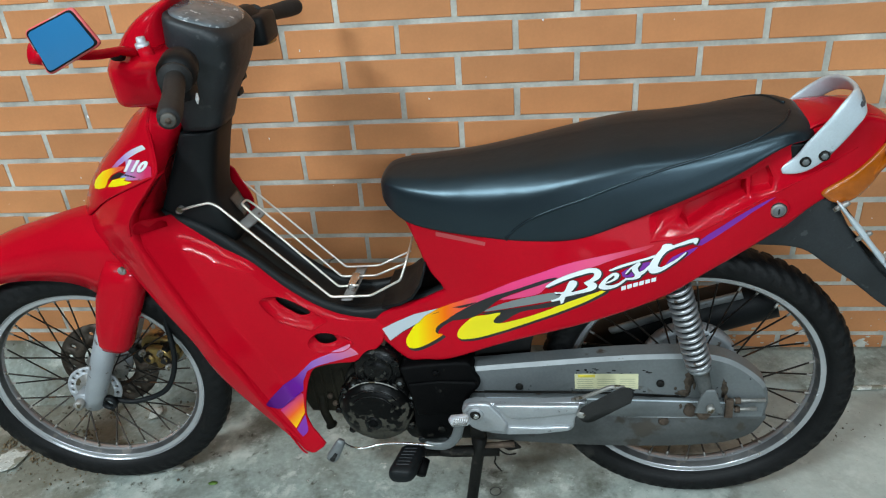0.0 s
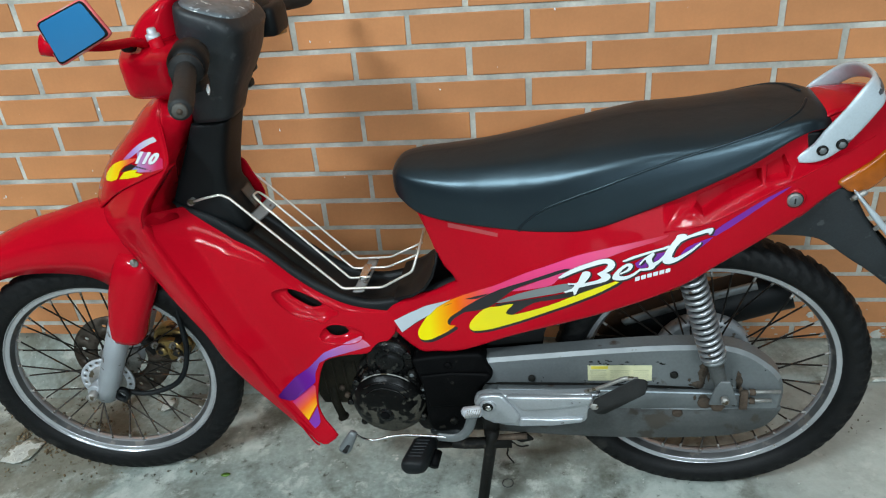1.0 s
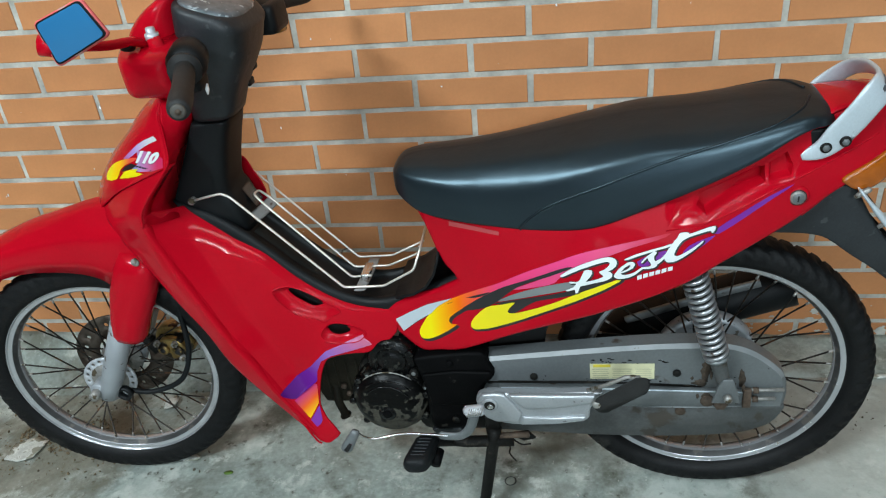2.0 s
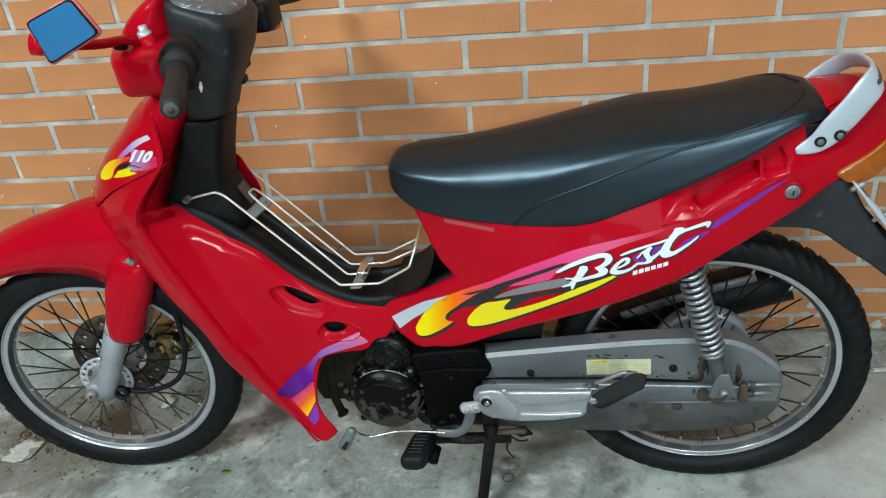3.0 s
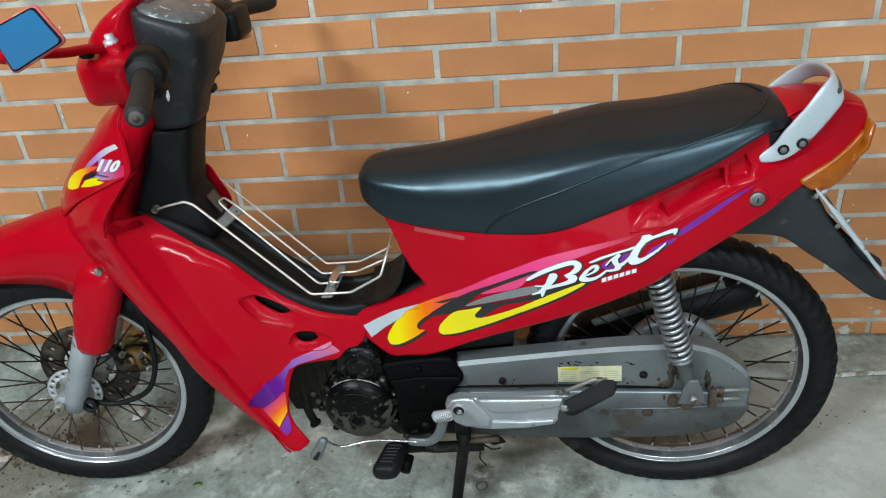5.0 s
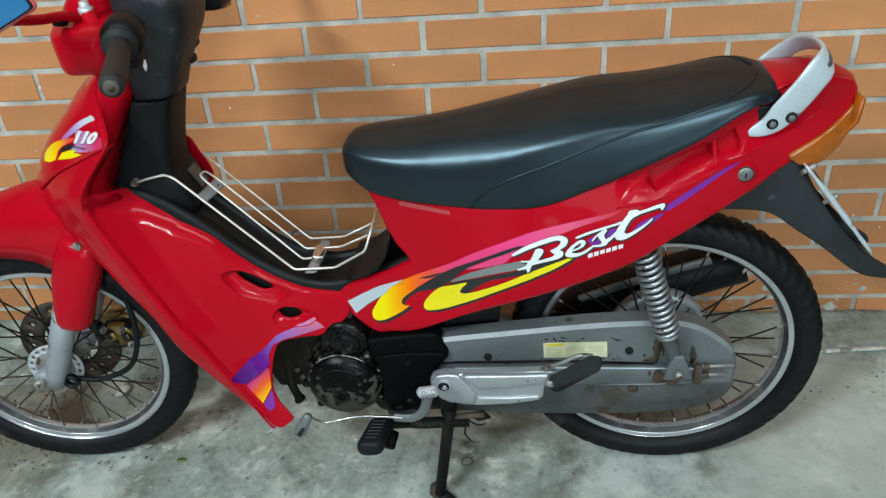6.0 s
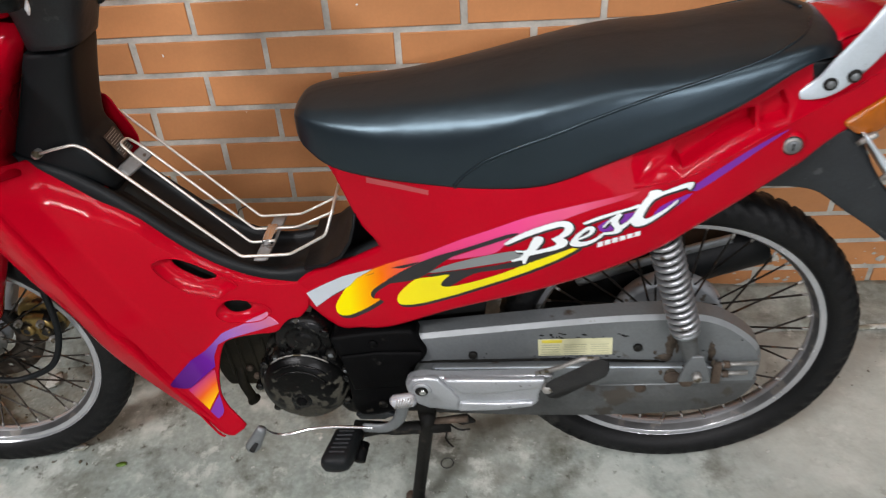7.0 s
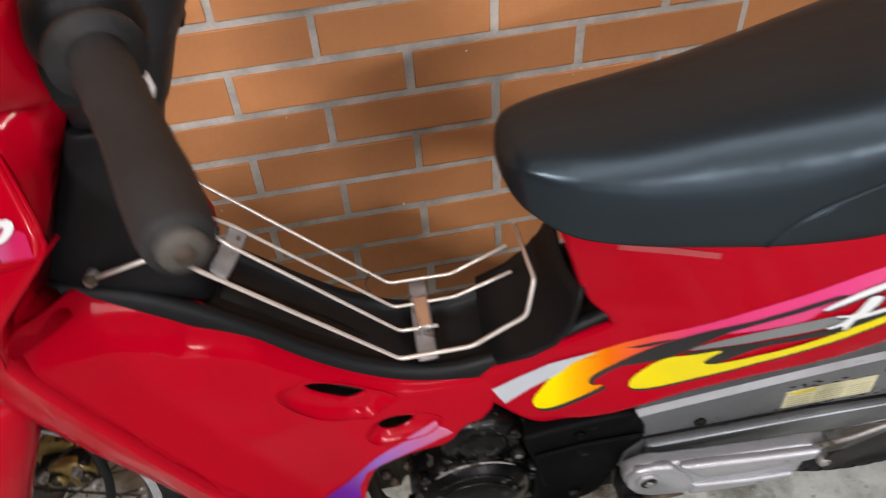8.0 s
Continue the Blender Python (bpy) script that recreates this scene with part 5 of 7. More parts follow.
part("case_lower_half", plate(low_half, 0.036, 0.0772, 0.004, 1), SHADED_GRIME, chain_case, "lower half of the chain case, darkened for shade and grime")
part("case_ridge", tube([V(0.44, 0.0775, 0.3125), V(0.64, 0.0775, 0.311), V(0.79, 0.0775, 0.302)], 0.0009, 6), GREASE, chain_case)
swing = part("swing_arm", plate([(0.44, 0.305), (0.64, 0.303), (0.81, 0.298), (0.872, 0.296), (0.876, 0.262), (0.80, 0.258), (0.62, 0.259), (0.44, 0.262)], 0.074, 0.087, 0.0025, 1), CASE, bike, "grey swing arm with rust")
# Paler lines along both edges of the arm.
part("arm_edge", tube([V(0.445, 0.0865, 0.3035), V(0.64, 0.0868, 0.3018), V(0.81, 0.0868, 0.2965), V(0.871, 0.0868, 0.2945)], 0.0015, 6), RAIL, swing, "bright line along the upper edge of the arm")
part("arm_edge", tube([V(0.70, 0.0868, 0.2600), V(0.80, 0.0868, 0.2595), V(0.874, 0.0868, 0.2635)], 0.0013, 6), PALE_GREY, swing, "paler line along the lower edge of the arm")
adj = part("chain_adjuster", plate([(0.868, 0.303), (0.882, 0.302), (0.882, 0.262), (0.868, 0.262)], 0.082, 0.091, 0.002), RUST, swing, "grimy chain adjuster")
for z in (0.297, 0.277):
    part("adjuster_rod", tube([V(0.872, 0.084, z), V(0.936 - (0.29 - z if z < 0.29 else 0), 0.083, z + 0.001)], 0.0034, 8), ALLOY, adj)
    part("adjuster_nut", tube([V(0.885, 0.084, z), V(0.894, 0.084, z)], 0.0058, 6), RUST, adj)
part("axle_end", disc(0.831, 0.086, 0.272, 0.0125, 0.010, 6, 0.15), RUST, swing, "rusty axle nut")
part("axle_washer", disc(0.810, 0.086, 0.275, 0.013, 0.004, 16), RUST, swing)
for x, z in ((0.506, 0.323), (0.757, 0.331)):
    part("case_plug", disc(x, 0.076, z, 0.0070, 0.005, 14), GREASE, chain_case, "dark case bolt")
part("case_drain", disc(0.765, 0.076, 0.242, 0.0095, 0.005, 12), RUST, chain_case, "rusty drain boss")
part("case_lip", tube([V(0.70, 0.0765, 0.2555), V(0.87, 0.0765, 0.257)], 0.0022, 6), RUST, chain_case)
STAIN = mat("rust_stain", (0.050, 0.036, 0.024), 0.8, 0, 0.45, 90, 0.25, 300)
rnd = random.Random(11)


def stain(cx, cz, rx, rz, lat, material, seed):
    """A thin ragged patch of dirt or rust."""
    r = random.Random(seed)
    loop = [(cx + rx * math.cos(t) * r.uniform(0.55, 1.1), cz + rz * math.sin(t) * r.uniform(0.55, 1.1)) for t in (2 * math.pi * k / 18 for k in range(18))]
    return part("stain", sheet(loop, lambda x, z: lat, 0.01, 0.0003), material, chain_case)


for k, (cx, cz, rx, rz, lat) in enumerate(((0.806, 0.335, 0.012, 0.034, 0.0766), (0.798, 0.308, 0.020, 0.012, 0.0766), (0.867, 0.318, 0.008, 0.026, 0.0766), (0.850, 0.285, 0.016, 0.010, 0.0876), (0.808, 0.285, 0.014, 0.011, 0.0876), (0.824, 0.366, 0.022, 0.006, 0.0766))):
    stain(cx, cz, rx * 0.75, rz * 0.9, lat, STAIN, 20 + k)
    for m in range(3):
        stain(cx + rnd.uniform(-0.018, 0.018), cz + rnd.uniform(-0.03, 0.02), rnd.uniform(0.0015, 0.004), rnd.uniform(0.004, 0.016), lat + 0.0002, STAIN, 200 + 3 * k + m)
for k in range(34):
    stain(rnd.uniform(0.60, 0.74), rnd.choice((0.356, 0.360, 0.314, 0.312)) + rnd.uniform(-0.004, 0.004), rnd.uniform(0.001, 0.005), rnd.uniform(0.0008, 0.002), 0.0766, GREASE, 60 + k)
for k in range(16):
    stain(rnd.uniform(0.43, 0.92), rnd.uniform(0.20, 0.35), rnd.uniform(0.0008, 0.002), rnd.uniform(0.0008, 0.002), 0.0766, GREASE, 100 + k)
LABEL = mat("old_label", (0.62, 0.60, 0.38), 0.5, 0, 0.1, 40)
sticker = part("warning_label", box(0.663, -0.0765, 0.3345, 0.112, 0.0012, 0.034), LABEL, chain_case, "faded cream warning label")
YELLOW = mat("label_yellow", (0.75, 0.62, 0.06), 0.5)
part("label_strip", box(0.628, -0.0772, 0.3475, 0.030, 0.0006, 0.006), YELLOW, sticker)
TEXTBAR = mat("print_grey", (0.42, 0.41, 0.27), 0.6)
for r in range(5):
    for a, b in ((0.611, 0.640), (0.646, 0.680), (0.686, 0.714)):
        part("print_bar", box((a + b) / 2, -0.0772, 0.340 - 0.0048 * r, b - a - 0.003 * (r % 2), 0.0005, 0.0014), TEXTBAR, sticker)

# muffler on the far side
mp = spl([V(0.30, -0.06, 0.16), V(0.45, -0.09, 0.19), V(0.58, -0.115, 0.235), V(0.66, -0.12, 0.272), V(0.76, -0.12, 0.312), V(0.93, -0.125, 0.365), V(0.985, -0.125, 0.382)], 6)
mr = [0.014 if p.x < 0.6 else min(0.046, 0.014 + (p.x - 0.6) * 0.4) for p in mp]
muf = part("muffler", tube(mp, mr, 20), BLACK, bike, "matt black exhaust muffler")
# The flat pale grey takes in the bright reflection along the shield.
part("heat_shield", tube(spl([V(0.68, -0.088, 0.325), V(0.80, -0.084, 0.372), V(0.92, -0.082, 0.41)], 6), 0.020, 10, 0.35, (0, 0.7, 0.7)), PALE_GREY, muf, "pale heat shield strip")

part("exhaust_pipe", tube(spl([V(0.098, 0.02, 0.26), V(0.100, 0.036, 0.23), V(0.107, 0.038, 0.196), V(0.110, 0.038, 0.184)], 6), [0.0085] * 12 + [0.0085, 0.0085, 0.010, 0.012, 0.012, 0.012, 0.009], 12), OLIVE, bike, "rusty brown exhaust pipe")
part("brake_drum", lathe([(0.012, 0.036), (0.03, 0.036), (0.052, 0.030), (0.080, 0.024), (0.088, 0.02), (0.090, 0.05), (0.084, 0.060), (0.068, 0.066), (0.012, 0.068)], 40), FORK, rear_wheel, "pale alloy brake drum")

# engine
eng = part("engine_case", disc(0.226, 0.0, 0.266, 0.077, 0.080, 44, 0.10), ENGINE, bike, "black engine case with flaking paint and oily dirt")
part("magneto_cover", lathe([(0.0, -0.022), (0.030, -0.0215), (0.052, -0.019), (0.064, -0.013), (0.070, -0.004), (0.073, 0.0), (0.073, 0.01)], 44), WORN, eng, "round black cover worn to bare metal", pose(0.226, -0.078, 0.264))
part("cover_boss", disc(0.222, 0.098, 0.250, 0.020, 0.004, 24, 0.25), ENGINE, eng)
part("cover_cap", disc(0.222, 0.102, 0.250, 0.010, 0.002, 20, 0.3), MATT, eng)
ridge = [V(0.230 + 0.071 * math.cos(t), 0.086, 0.268 + 0.072 * math.sin(t)) for t in (math.radians(48 + 5 * k) for k in range(18))]
part("case_rib", tube(ridge, [0.0005] + [0.0014, 0.0010] * 8 + [0.0005], 8), ALLOY, eng, "bare metal rib")
for k in range(7):
    t = math.radians(-30 + 42 * k)
    part("case_bolt", disc(0.226 + 0.075 * math.cos(t), 0.072, 0.266 + 0.075 * math.sin(t), 0.007, 0.013, 8), ENGINE, eng)
part("crankcase", plate(flat_loop([(0.15, 0.25), (0.16, 0.21), (0.22, 0.188), (0.34, 0.195), (0.40, 0.22), (0.42, 0.33), (0.36, 0.37), (0.24, 0.372), (0.17, 0.33)], 4), -0.07, 0.045, 0.008), GREASE, eng, "oily black crankcase")
part("shroud", plate(flat_curve([(0.072, 0.215), (0.062, 0.25), (0.068, 0.29), (0.092, 0.33), (0.14, 0.352), (0.18, 0.35)], 3) + [(0.19, 0.27), (0.142, 0.236), (0.135, 0.215)], -0.04, 0.030, 0.006), OLIVE, eng, "dirty brown-black cylinder shroud")
for k in range(4):
    x = 0.088 + 0.022 * k
    part("shroud_rib", box(x, -0.030, 0.285, 0.005, 0.006, 0.085, 0.002), OLIVE, eng)
for x, z in ((0.120, 0.262), (0.128, 0.243), (0.150, 0.275)):
    part("shroud_bolt", disc(x, 0.032, z, 0.006, 0.007, 8), RUST, eng)
top = part("upper_housing", disc(0.243, 0.0, 0.358, 0.048, 0.078, 36, 0.14), ENGINE, eng, "black starter housing")
part("housing_neck", plate([(0.190, 0.30), (0.196, 0.356), (0.243, 0.372), (0.290, 0.356), (0.292, 0.29)], 0.0, 0.068, 0.006), ENGINE, eng)
part("housing_cap", disc(0.243, 0.078, 0.362, 0.030, 0.006, 28, 0.3), ENGINE, eng)
part("housing_bolt", disc(0.280, 0.072, 0.378, 0.008, 0.010, 10), ENGINE, eng)
part("frame_lug", plate(flat_loop([(0.222, 0.418), (0.240, 0.434), (0.260, 0.428), (0.258, 0.40), (0.23, 0.40)], 3), 0.048, 0.057, 0.002), RUST, eng, "rusty frame lug")
part("lug_hole", disc(0.243, 0.057, 0.418, 0.006, 0.001, 12), DARK, eng)
sprocket = part("sprocket_cover", plate(flat_curve([(0.287, 0.372), (0.34, 0.380), (0.414, 0.384), (0.424, 0.366), (0.436, 0.334), (0.414, 0.305), (0.400, 0.26), (0.385, 0.215), (0.34, 0.196), (0.305, 0.200), (0.300, 0.25), (0.300, 0.31)], 3), 0.045, 0.086, 0.006, 2), MATT, bike, "matt black plastic sprocket cover")
part("cover_step", plate([(0.300, 0.338), (0.36, 0.346), (0.428, 0.344), (0.432, 0.334), (0.41, 0.312), (0.40, 0.27), (0.31, 0.262)], 0.085, 0.092, 0.004), MATT, sprocket)
part("cover_screw", disc(0.355, 0.086, 0.362, 0.007, 0.004, 12), MATT, sprocket)
part("cover_screw", disc(0.352, 0.086, 0.225, 0.008, 0.005, 8), GREASE, sprocket)

# gear pedal
ped = spl([V(0.190, 0.188, 0.286), V(0.201, 0.185, 0.272), V(0.220, 0.179, 0.263), V(0.269, 0.172, 0.269), V(0.323, 0.167, 0.263), V(0.352, 0.165, 0.258)], 6)
pedal = part("gear_pedal", tube(ped, 0.0024, 10), CHROME, bike, "bare steel heel-and-toe gear pedal")
part("pedal_arm", tube(spl([V(0.333, 0.163, 0.258), V(0.369, 0.163, 0.256), V(0.392, 0.166, 0.277), V(0.406, 0.170, 0.318)], 6), [0.005] + [0.0092] * 18, 12, 0.45, (0, 1, 0)), CASE, pedal, "flat grey pedal arm")
part("toe_piece", tube([V(0.190, 0.191, 0.295), V(0.187, 0.193, 0.289), V(0.170, 0.200, 0.262), V(0.165, 0.201, 0.255)], [0.0065, 0.0085, 0.0115, 0.009], 14, 0.6, (0, 1, 0)), CASE, pedal, "grey metal toe piece")
part("toe_slot", tube([V(0.179, 0.204, 0.273), V(0.169, 0.207, 0.259)], [0.0030, 0.0046], 10, 0.5, (0, 1, 0)), DARK, pedal)
part("heel_pad", tube([V(0.390, 0.173, 0.324), V(0.393, 0.173, 0.326), V(0.420, 0.173, 0.330), V(0.425, 0.173, 0.331)], [0.007, 0.0105, 0.0105, 0.007], 14, 0.8), SILVER, pedal, "knurled heel pad")
for k in range(7):
    x = 0.394 + 0.004 * k
    part("knurl", tube([V(x, 0.182, 0.3215 + 0.0007 * k), V(x + 0.003, 0.1835, 0.3275 + 0.0007 * k), V(x + 0.006, 0.177, 0.3345 + 0.0007 * k)], 0.0011, 6), ALLOY, pedal)

for t0, t1, r0 in ((38, 142, 0.060), (30, 150, 0.050)):
    arc = [V(0.226 + r0 * math.cos(math.radians(t)), 0.0935 if r0 > 0.055 else 0.0975, 0.264 + r0 * math.sin(math.radians(t))) for t in range(t0, t1, 8)]
    part("cover_groove", tube(arc, [0.0006] + [0.0016] * (len(arc) - 2) + [0.0006], 6), ENGINE, eng, "raised casting line on the cover")
for x, z, r in ((0.283, 0.335, 0.009), (0.192, 0.330, 0.007), (0.300, 0.300, 0.006), (0.170, 0.300, 0.006)):
    part("cover_bolt", disc(x, 0.072, z, r, 0.012, 6, 0.2), GREASE, eng, "oily bolt head")
    part("bolt_face", disc(x, 0.0842, z, r * 0.5, 0.001, 10), CASE, eng)
part("sump", plate(flat_loop([(0.270, 0.235), (0.276, 0.190), (0.300, 0.176), (0.360, 0.178), (0.425, 0.182), (0.438, 0.215), (0.43, 0.25), (0.33, 0.26)], 3), -0.05, 0.066, 0.008, 2), GREASE, eng, "oily underside of the engine")
part("sump_plate", plate([(0.296, 0.184), (0.312, 0.190), (0.352, 0.191), (0.366, 0.181), (0.344, 0.172), (0.304, 0.172)], 0.066, 0.076, 0.003), COVER, eng, "bluish black plate under the engine")
for x, z in ((0.288, 0.236), (0.395, 0.232), (0.372, 0.208)):
    part("sump_bolt", disc(x, 0.062, z, 0.0075, 0.010, 8), RUST, eng, "rusty engine bolt")

# rider footrest, bar and side stand
part("footrest_bar", tube([V(0.30, 0.10, 0.185), V(0.37, 0.105, 0.184), V(0.46, 0.10, 0.184)], 0.0110, 14), GREASE, bike, "dirty black footrest bar")
rest = part("footrest", loft([[V(0.308 + a * 1.0 - 0.22 * (l - 0.14), l, 0.226 + b) for a, b in rounded(0, 0, 0.0235 * k, 0.016 * k, 3.0, 20)] for l, k in ((0.142, 0.75), (0.150, 1), (0.200, 1.04), (0.209, 0.95), (0.214, 0.7))]), BLACK, bike, "worn black rubber footrest")
for i in range(6):
    l = 0.156 + 0.008 * i
    part("footrest_rib", box(0.308 - 0.22 * (l - 0.14), -l, 0.2415, 0.024, 0.003, 0.003, 0.001), COVER, rest)
part("rubber_stop", tube([V(0.326, 0.160, 0.216), V(0.324, 0.188, 0.208)], [0.012, 0.010], 14), MATT, rest, "small rubber stop behind the footrest")
part("footrest_arm", tube([V(0.34, 0.105, 0.186), V(0.325, 0.125, 0.205), V(0.315, 0.143, 0.224)], 0.011, 12), GREASE, rest)
stand = part("side_stand", tube([V(0.426, 0.10, 0.215), V(0.422, 0.103, 0.19), V(0.389, 0.135, 0.020)], [0.0145, 0.0125, 0.0115], 14, 0.85), GREASE, bike, "dirty black steel side stand")
part("stand_knob", disc(0.384, 0.118, 0.018, 0.017, 0.02, 16, 0.3), RUST, stand)
part("stand_foot", tube(spl([V(0.390, 0.13, 0.016), V(0.415, 0.148, 0.010), V(0.445, 0.178, 0.006), V(0.468, 0.196, 0.006)], 4), [0.011, 0.012, 0.012, 0.012, 0.011, 0.010, 0.010, 0.010, 0.009, 0.009, 0.009, 0.009, 0.008], 10, 0.6, (0, 0, 1)), GREASE, stand)
part("stand_spring", tube([V(0.43, 0.10, 0.195), V(0.465, 0.10, 0.198), V(0.49, 0.10, 0.200)], 0.006, 8), RUST, stand)
part("stand_tab", plate([(0.452, 0.196), (0.488, 0.203), (0.502, 0.185), (0.478, 0.178)], 0.09, 0.096, 0.002), GREASE, stand)
part("loose_wire", tube(spl([V(0.446, 0.102, 0.188), V(0.452, 0.104, 0.170), V(0.450, 0.106, 0.156), V(0.461, 0.108, 0.138)], 4), 0.0016, 6), GREASE, stand)
part("loose_wire", tube(spl([V(0.456, 0.100, 0.190), V(0.474, 0.104, 0.178), V(0.492, 0.106, 0.182)], 4), 0.0016, 6), GREASE, stand)
part("stand_pivot", plate([(0.408, 0.25), (0.436, 0.25), (0.436, 0.195), (0.408, 0.195)], 0.07, 0.10, 0.004), GREASE, stand)

# passenger footrest
br = flat_curve([(0.401, 0.300), (0.408, 0.313), (0.432, 0.321), (0.459, 0.321), (0.541, 0.332), (0.618, 0.344), (0.625, 0.335), (0.607, 0.307), (0.598, 0.276), (0.541, 0.261), (0.478, 0.248), (0.437, 0.250), (0.414, 0.267), (0.402, 0.288)], 3)


def splay(bm):
    """The bracket leans outwards towards its rear end."""
    for v in bm.verts:
        v.co.y -= 0.026 * max(0.0, (v.co.x - 0.425) / 0.193)
    return bm


bracket = part("passenger_bracket", splay(plate(br, 0.100, 0.118, 0.005, 3)), CAST, bike, "silver painted passenger footrest bracket")
part("bracket_boss", splay(plate([(0.4025, 0.303), (0.4135, 0.3175), (0.436, 0.3220), (0.4545, 0.3225), (0.472, 0.302), (0.485, 0.280), (0.478, 0.2575), (0.4345, 0.2545), (0.4170, 0.2635), (0.4050, 0.2830)], 0.112, 0.124, 0.005, 2)), CAST, bracket)
part("bracket_flange", splay(plate([(0.461, 0.3235), (0.500, 0.3285), (0.546, 0.3335), (0.616, 0.343), (0.611, 0.325), (0.546, 0.305), (0.490, 0.294)], 0.114, 0.127, 0.006, 3)), CAST, bracket)
part("bracket_flange", splay(plate([(0.484, 0.2735), (0.544, 0.2795), (0.598, 0.290), (0.596, 0.279), (0.543, 0.2635), (0.480, 0.2525)], 0.114, 0.124, 0.005, 3)), CAST, bracket)
part("bracket_collar", tube([V(0.427, 0.122, 0.299), V(0.427, 0.1285, 0.299), V(0.427, 0.1295, 0.299)], [0.0150, 0.0150, 0.0135], 24), CAST, bracket)
part("bracket_socket", disc(0.427, 0.1290, 0.299, 0.0105, 0.0012, 20, 0.1), GREASE, bracket, "dark socket of the bolt")
part("bracket_bolt", disc(0.428, 0.1296, 0.2965, 0.0062, 0.0015, 12, 0.2), CHROME, bracket, "round steel bolt")
peg = part("passenger_peg", loft([[V(x + a, l, z + b) for a, b in rounded(0, 0, 0.013 * k, 0.019 * k, 3, 16)] for x, l, z, k in ((0.622, 0.157, 0.327, 0.7), (0.628, 0.159, 0.331, 1), (0.689, 0.164, 0.377, 1.0), (0.695, 0.164, 0.381, 0.7))]), GRIP, bike, "folded black rubber passenger footrest")
part("peg_frame", tube(bend([(0.602, 0.149, 0.354), (0.635, 0.157, 0.374), (0.667, 0.160, 0.394), (0.689, 0.160, 0.392)]), 0.0035, 8), ALLOY, peg)
part("peg_bolt", disc(0.617, 0.150, 0.329, 0.008, 0.010, 6), ALLOY, peg)
part("frame_spine", tube(spl([V(0.0, 0, 0.60), V(0.18, 0, 0.44), V(0.35, 0, 0.43), V(0.62, 0, 0.55), V(0.98, 0, 0.70)], 6), 0.024, 12), GREASE, bike, "dark steel frame tube")
part("airbox", box(0.42, 0, 0.435, 0.16, 0.09, 0.10, 0.02), DARK, bike, "dark air filter box")
# Dark plate closes the gap ahead of the rear wheel.
part("mudguard_front", plate([(0.42, 0.33), (0.42, 0.45), (0.555, 0.468), (0.545, 0.42), (0.53, 0.38), (0.522, 0.33)], -0.02, 0.02, 0.004), DARK, bike, "dark plate in the gap ahead of the rear wheel")
part("inner_mudguard", plate([(0.50, 0.42), (0.56, 0.46), (0.70, 0.54), (0.80, 0.585), (0.80, 0.60), (0.6, 0.56), (0.48, 0.48)], -0.05, 0.05, 0.004), DARK, bike, "dark inner mudguard")


# ---- decals ----
from mathutils.bvhtree import BVHTree


def ramp_mat(name, axis, stops, rough=0.3):
    """A printed film whose colour runs along an axis of the motorcycle."""
    m = bpy.data.materials.new(name)
    m.use_nodes = True
    nodes, links = m.node_tree.nodes, m.node_tree.links
    b = nodes["Principled BSDF"]
    b.inputs["Roughness"].default_value, b.inputs["Specular IOR Level"].default_value = rough, 0.2
    tex = nodes.new("ShaderNodeTexCoord")
    dot = nodes.new("ShaderNodeVectorMath")
    dot.operation = "DOT_PRODUCT"
    dot.inputs[1].default_value = axis
    links.new(tex.outputs["Object"], dot.inputs[0])
    r = nodes.new("ShaderNodeMapRange")
    r.inputs["From Min"].default_value, r.inputs["From Max"].default_value = stops[0][0], stops[-1][0]
    links.new(dot.outputs["Value"], r.inputs["Value"])
    c = nodes.new("ShaderNodeValToRGB")
    span = stops[-1][0] - stops[0][0]
    while len(c.color_ramp.elements) < len(stops):
        c.color_ramp.elements.new(0.5)
    for e, (at, col) in zip(c.color_ramp.elements, stops):
        e.position, e.color = (at - stops[0][0]) / span, (*col, 1)
    links.new(r.outputs["Result"], c.inputs["Fac"])
    links.new(c.outputs["Color"], b.inputs["Base Color"])
    return m


YEL, PNK, PUR, LIL = (0.82, 0.70, 0.0), (0.72, 0.05, 0.19), (0.17, 0.012, 0.30), (0.36, 0.22, 0.52)
FLAME = ramp_mat("flame_film", (1, 0, 0), [(0.328, YEL), (0.352, (0.85, 0.42, 0.0)), (0.385, (0.82, 0.15, 0.0)), (0.42, (0.78, 0.08, 0.05)), (0.46, (0.75, 0.05, 0.17)), (0.58, (0.75, 0.06, 0.22)), (0.66, (0.68, 0.10, 0.20)), (0.73, (0.5, 0.02, 0.04))])
WFLAME = ramp_mat("wing_flame_film", (0.6, 0, -0.8), [(-0.205, (0.42, 0.02, 0.16)), (-0.182, (0.75, 0.10, 0.01)), (-0.160, (0.85, 0.50, 0.0))])
# The pale pink end of this ramp paints in a sheen on the stripe.
WPURPLE = ramp_mat("wing_purple_film", (0.8, 0, 0.6), [(0.20, (0.055, 0.003, 0.11)), (0.27, (0.12, 0.008, 0.24)), (0.33, (0.26, 0.12, 0.42)), (0.40, (0.50, 0.14, 0.24))])
FILM_YEL = mat("yellow_film", YEL, 0.3, 0, 0.02, 10, coat=0.5)
FILM_SIL = mat("silver_film", (0.50, 0.56, 0.60), 0.3, 0.1, 0.08, 10, coat=0.5)
FILM_GREY = mat("grey_film", (0.20, 0.22, 0.22), 0.35, 0.1, 0.1, 10, coat=0.4)
FILM_BLACK = mat("black_film", (0.012, 0.012, 0.014), 0.3, coat=0.5)
FILM_PINK = mat("pink_film", PNK, 0.3, 0, 0.05, 10, coat=0.5)
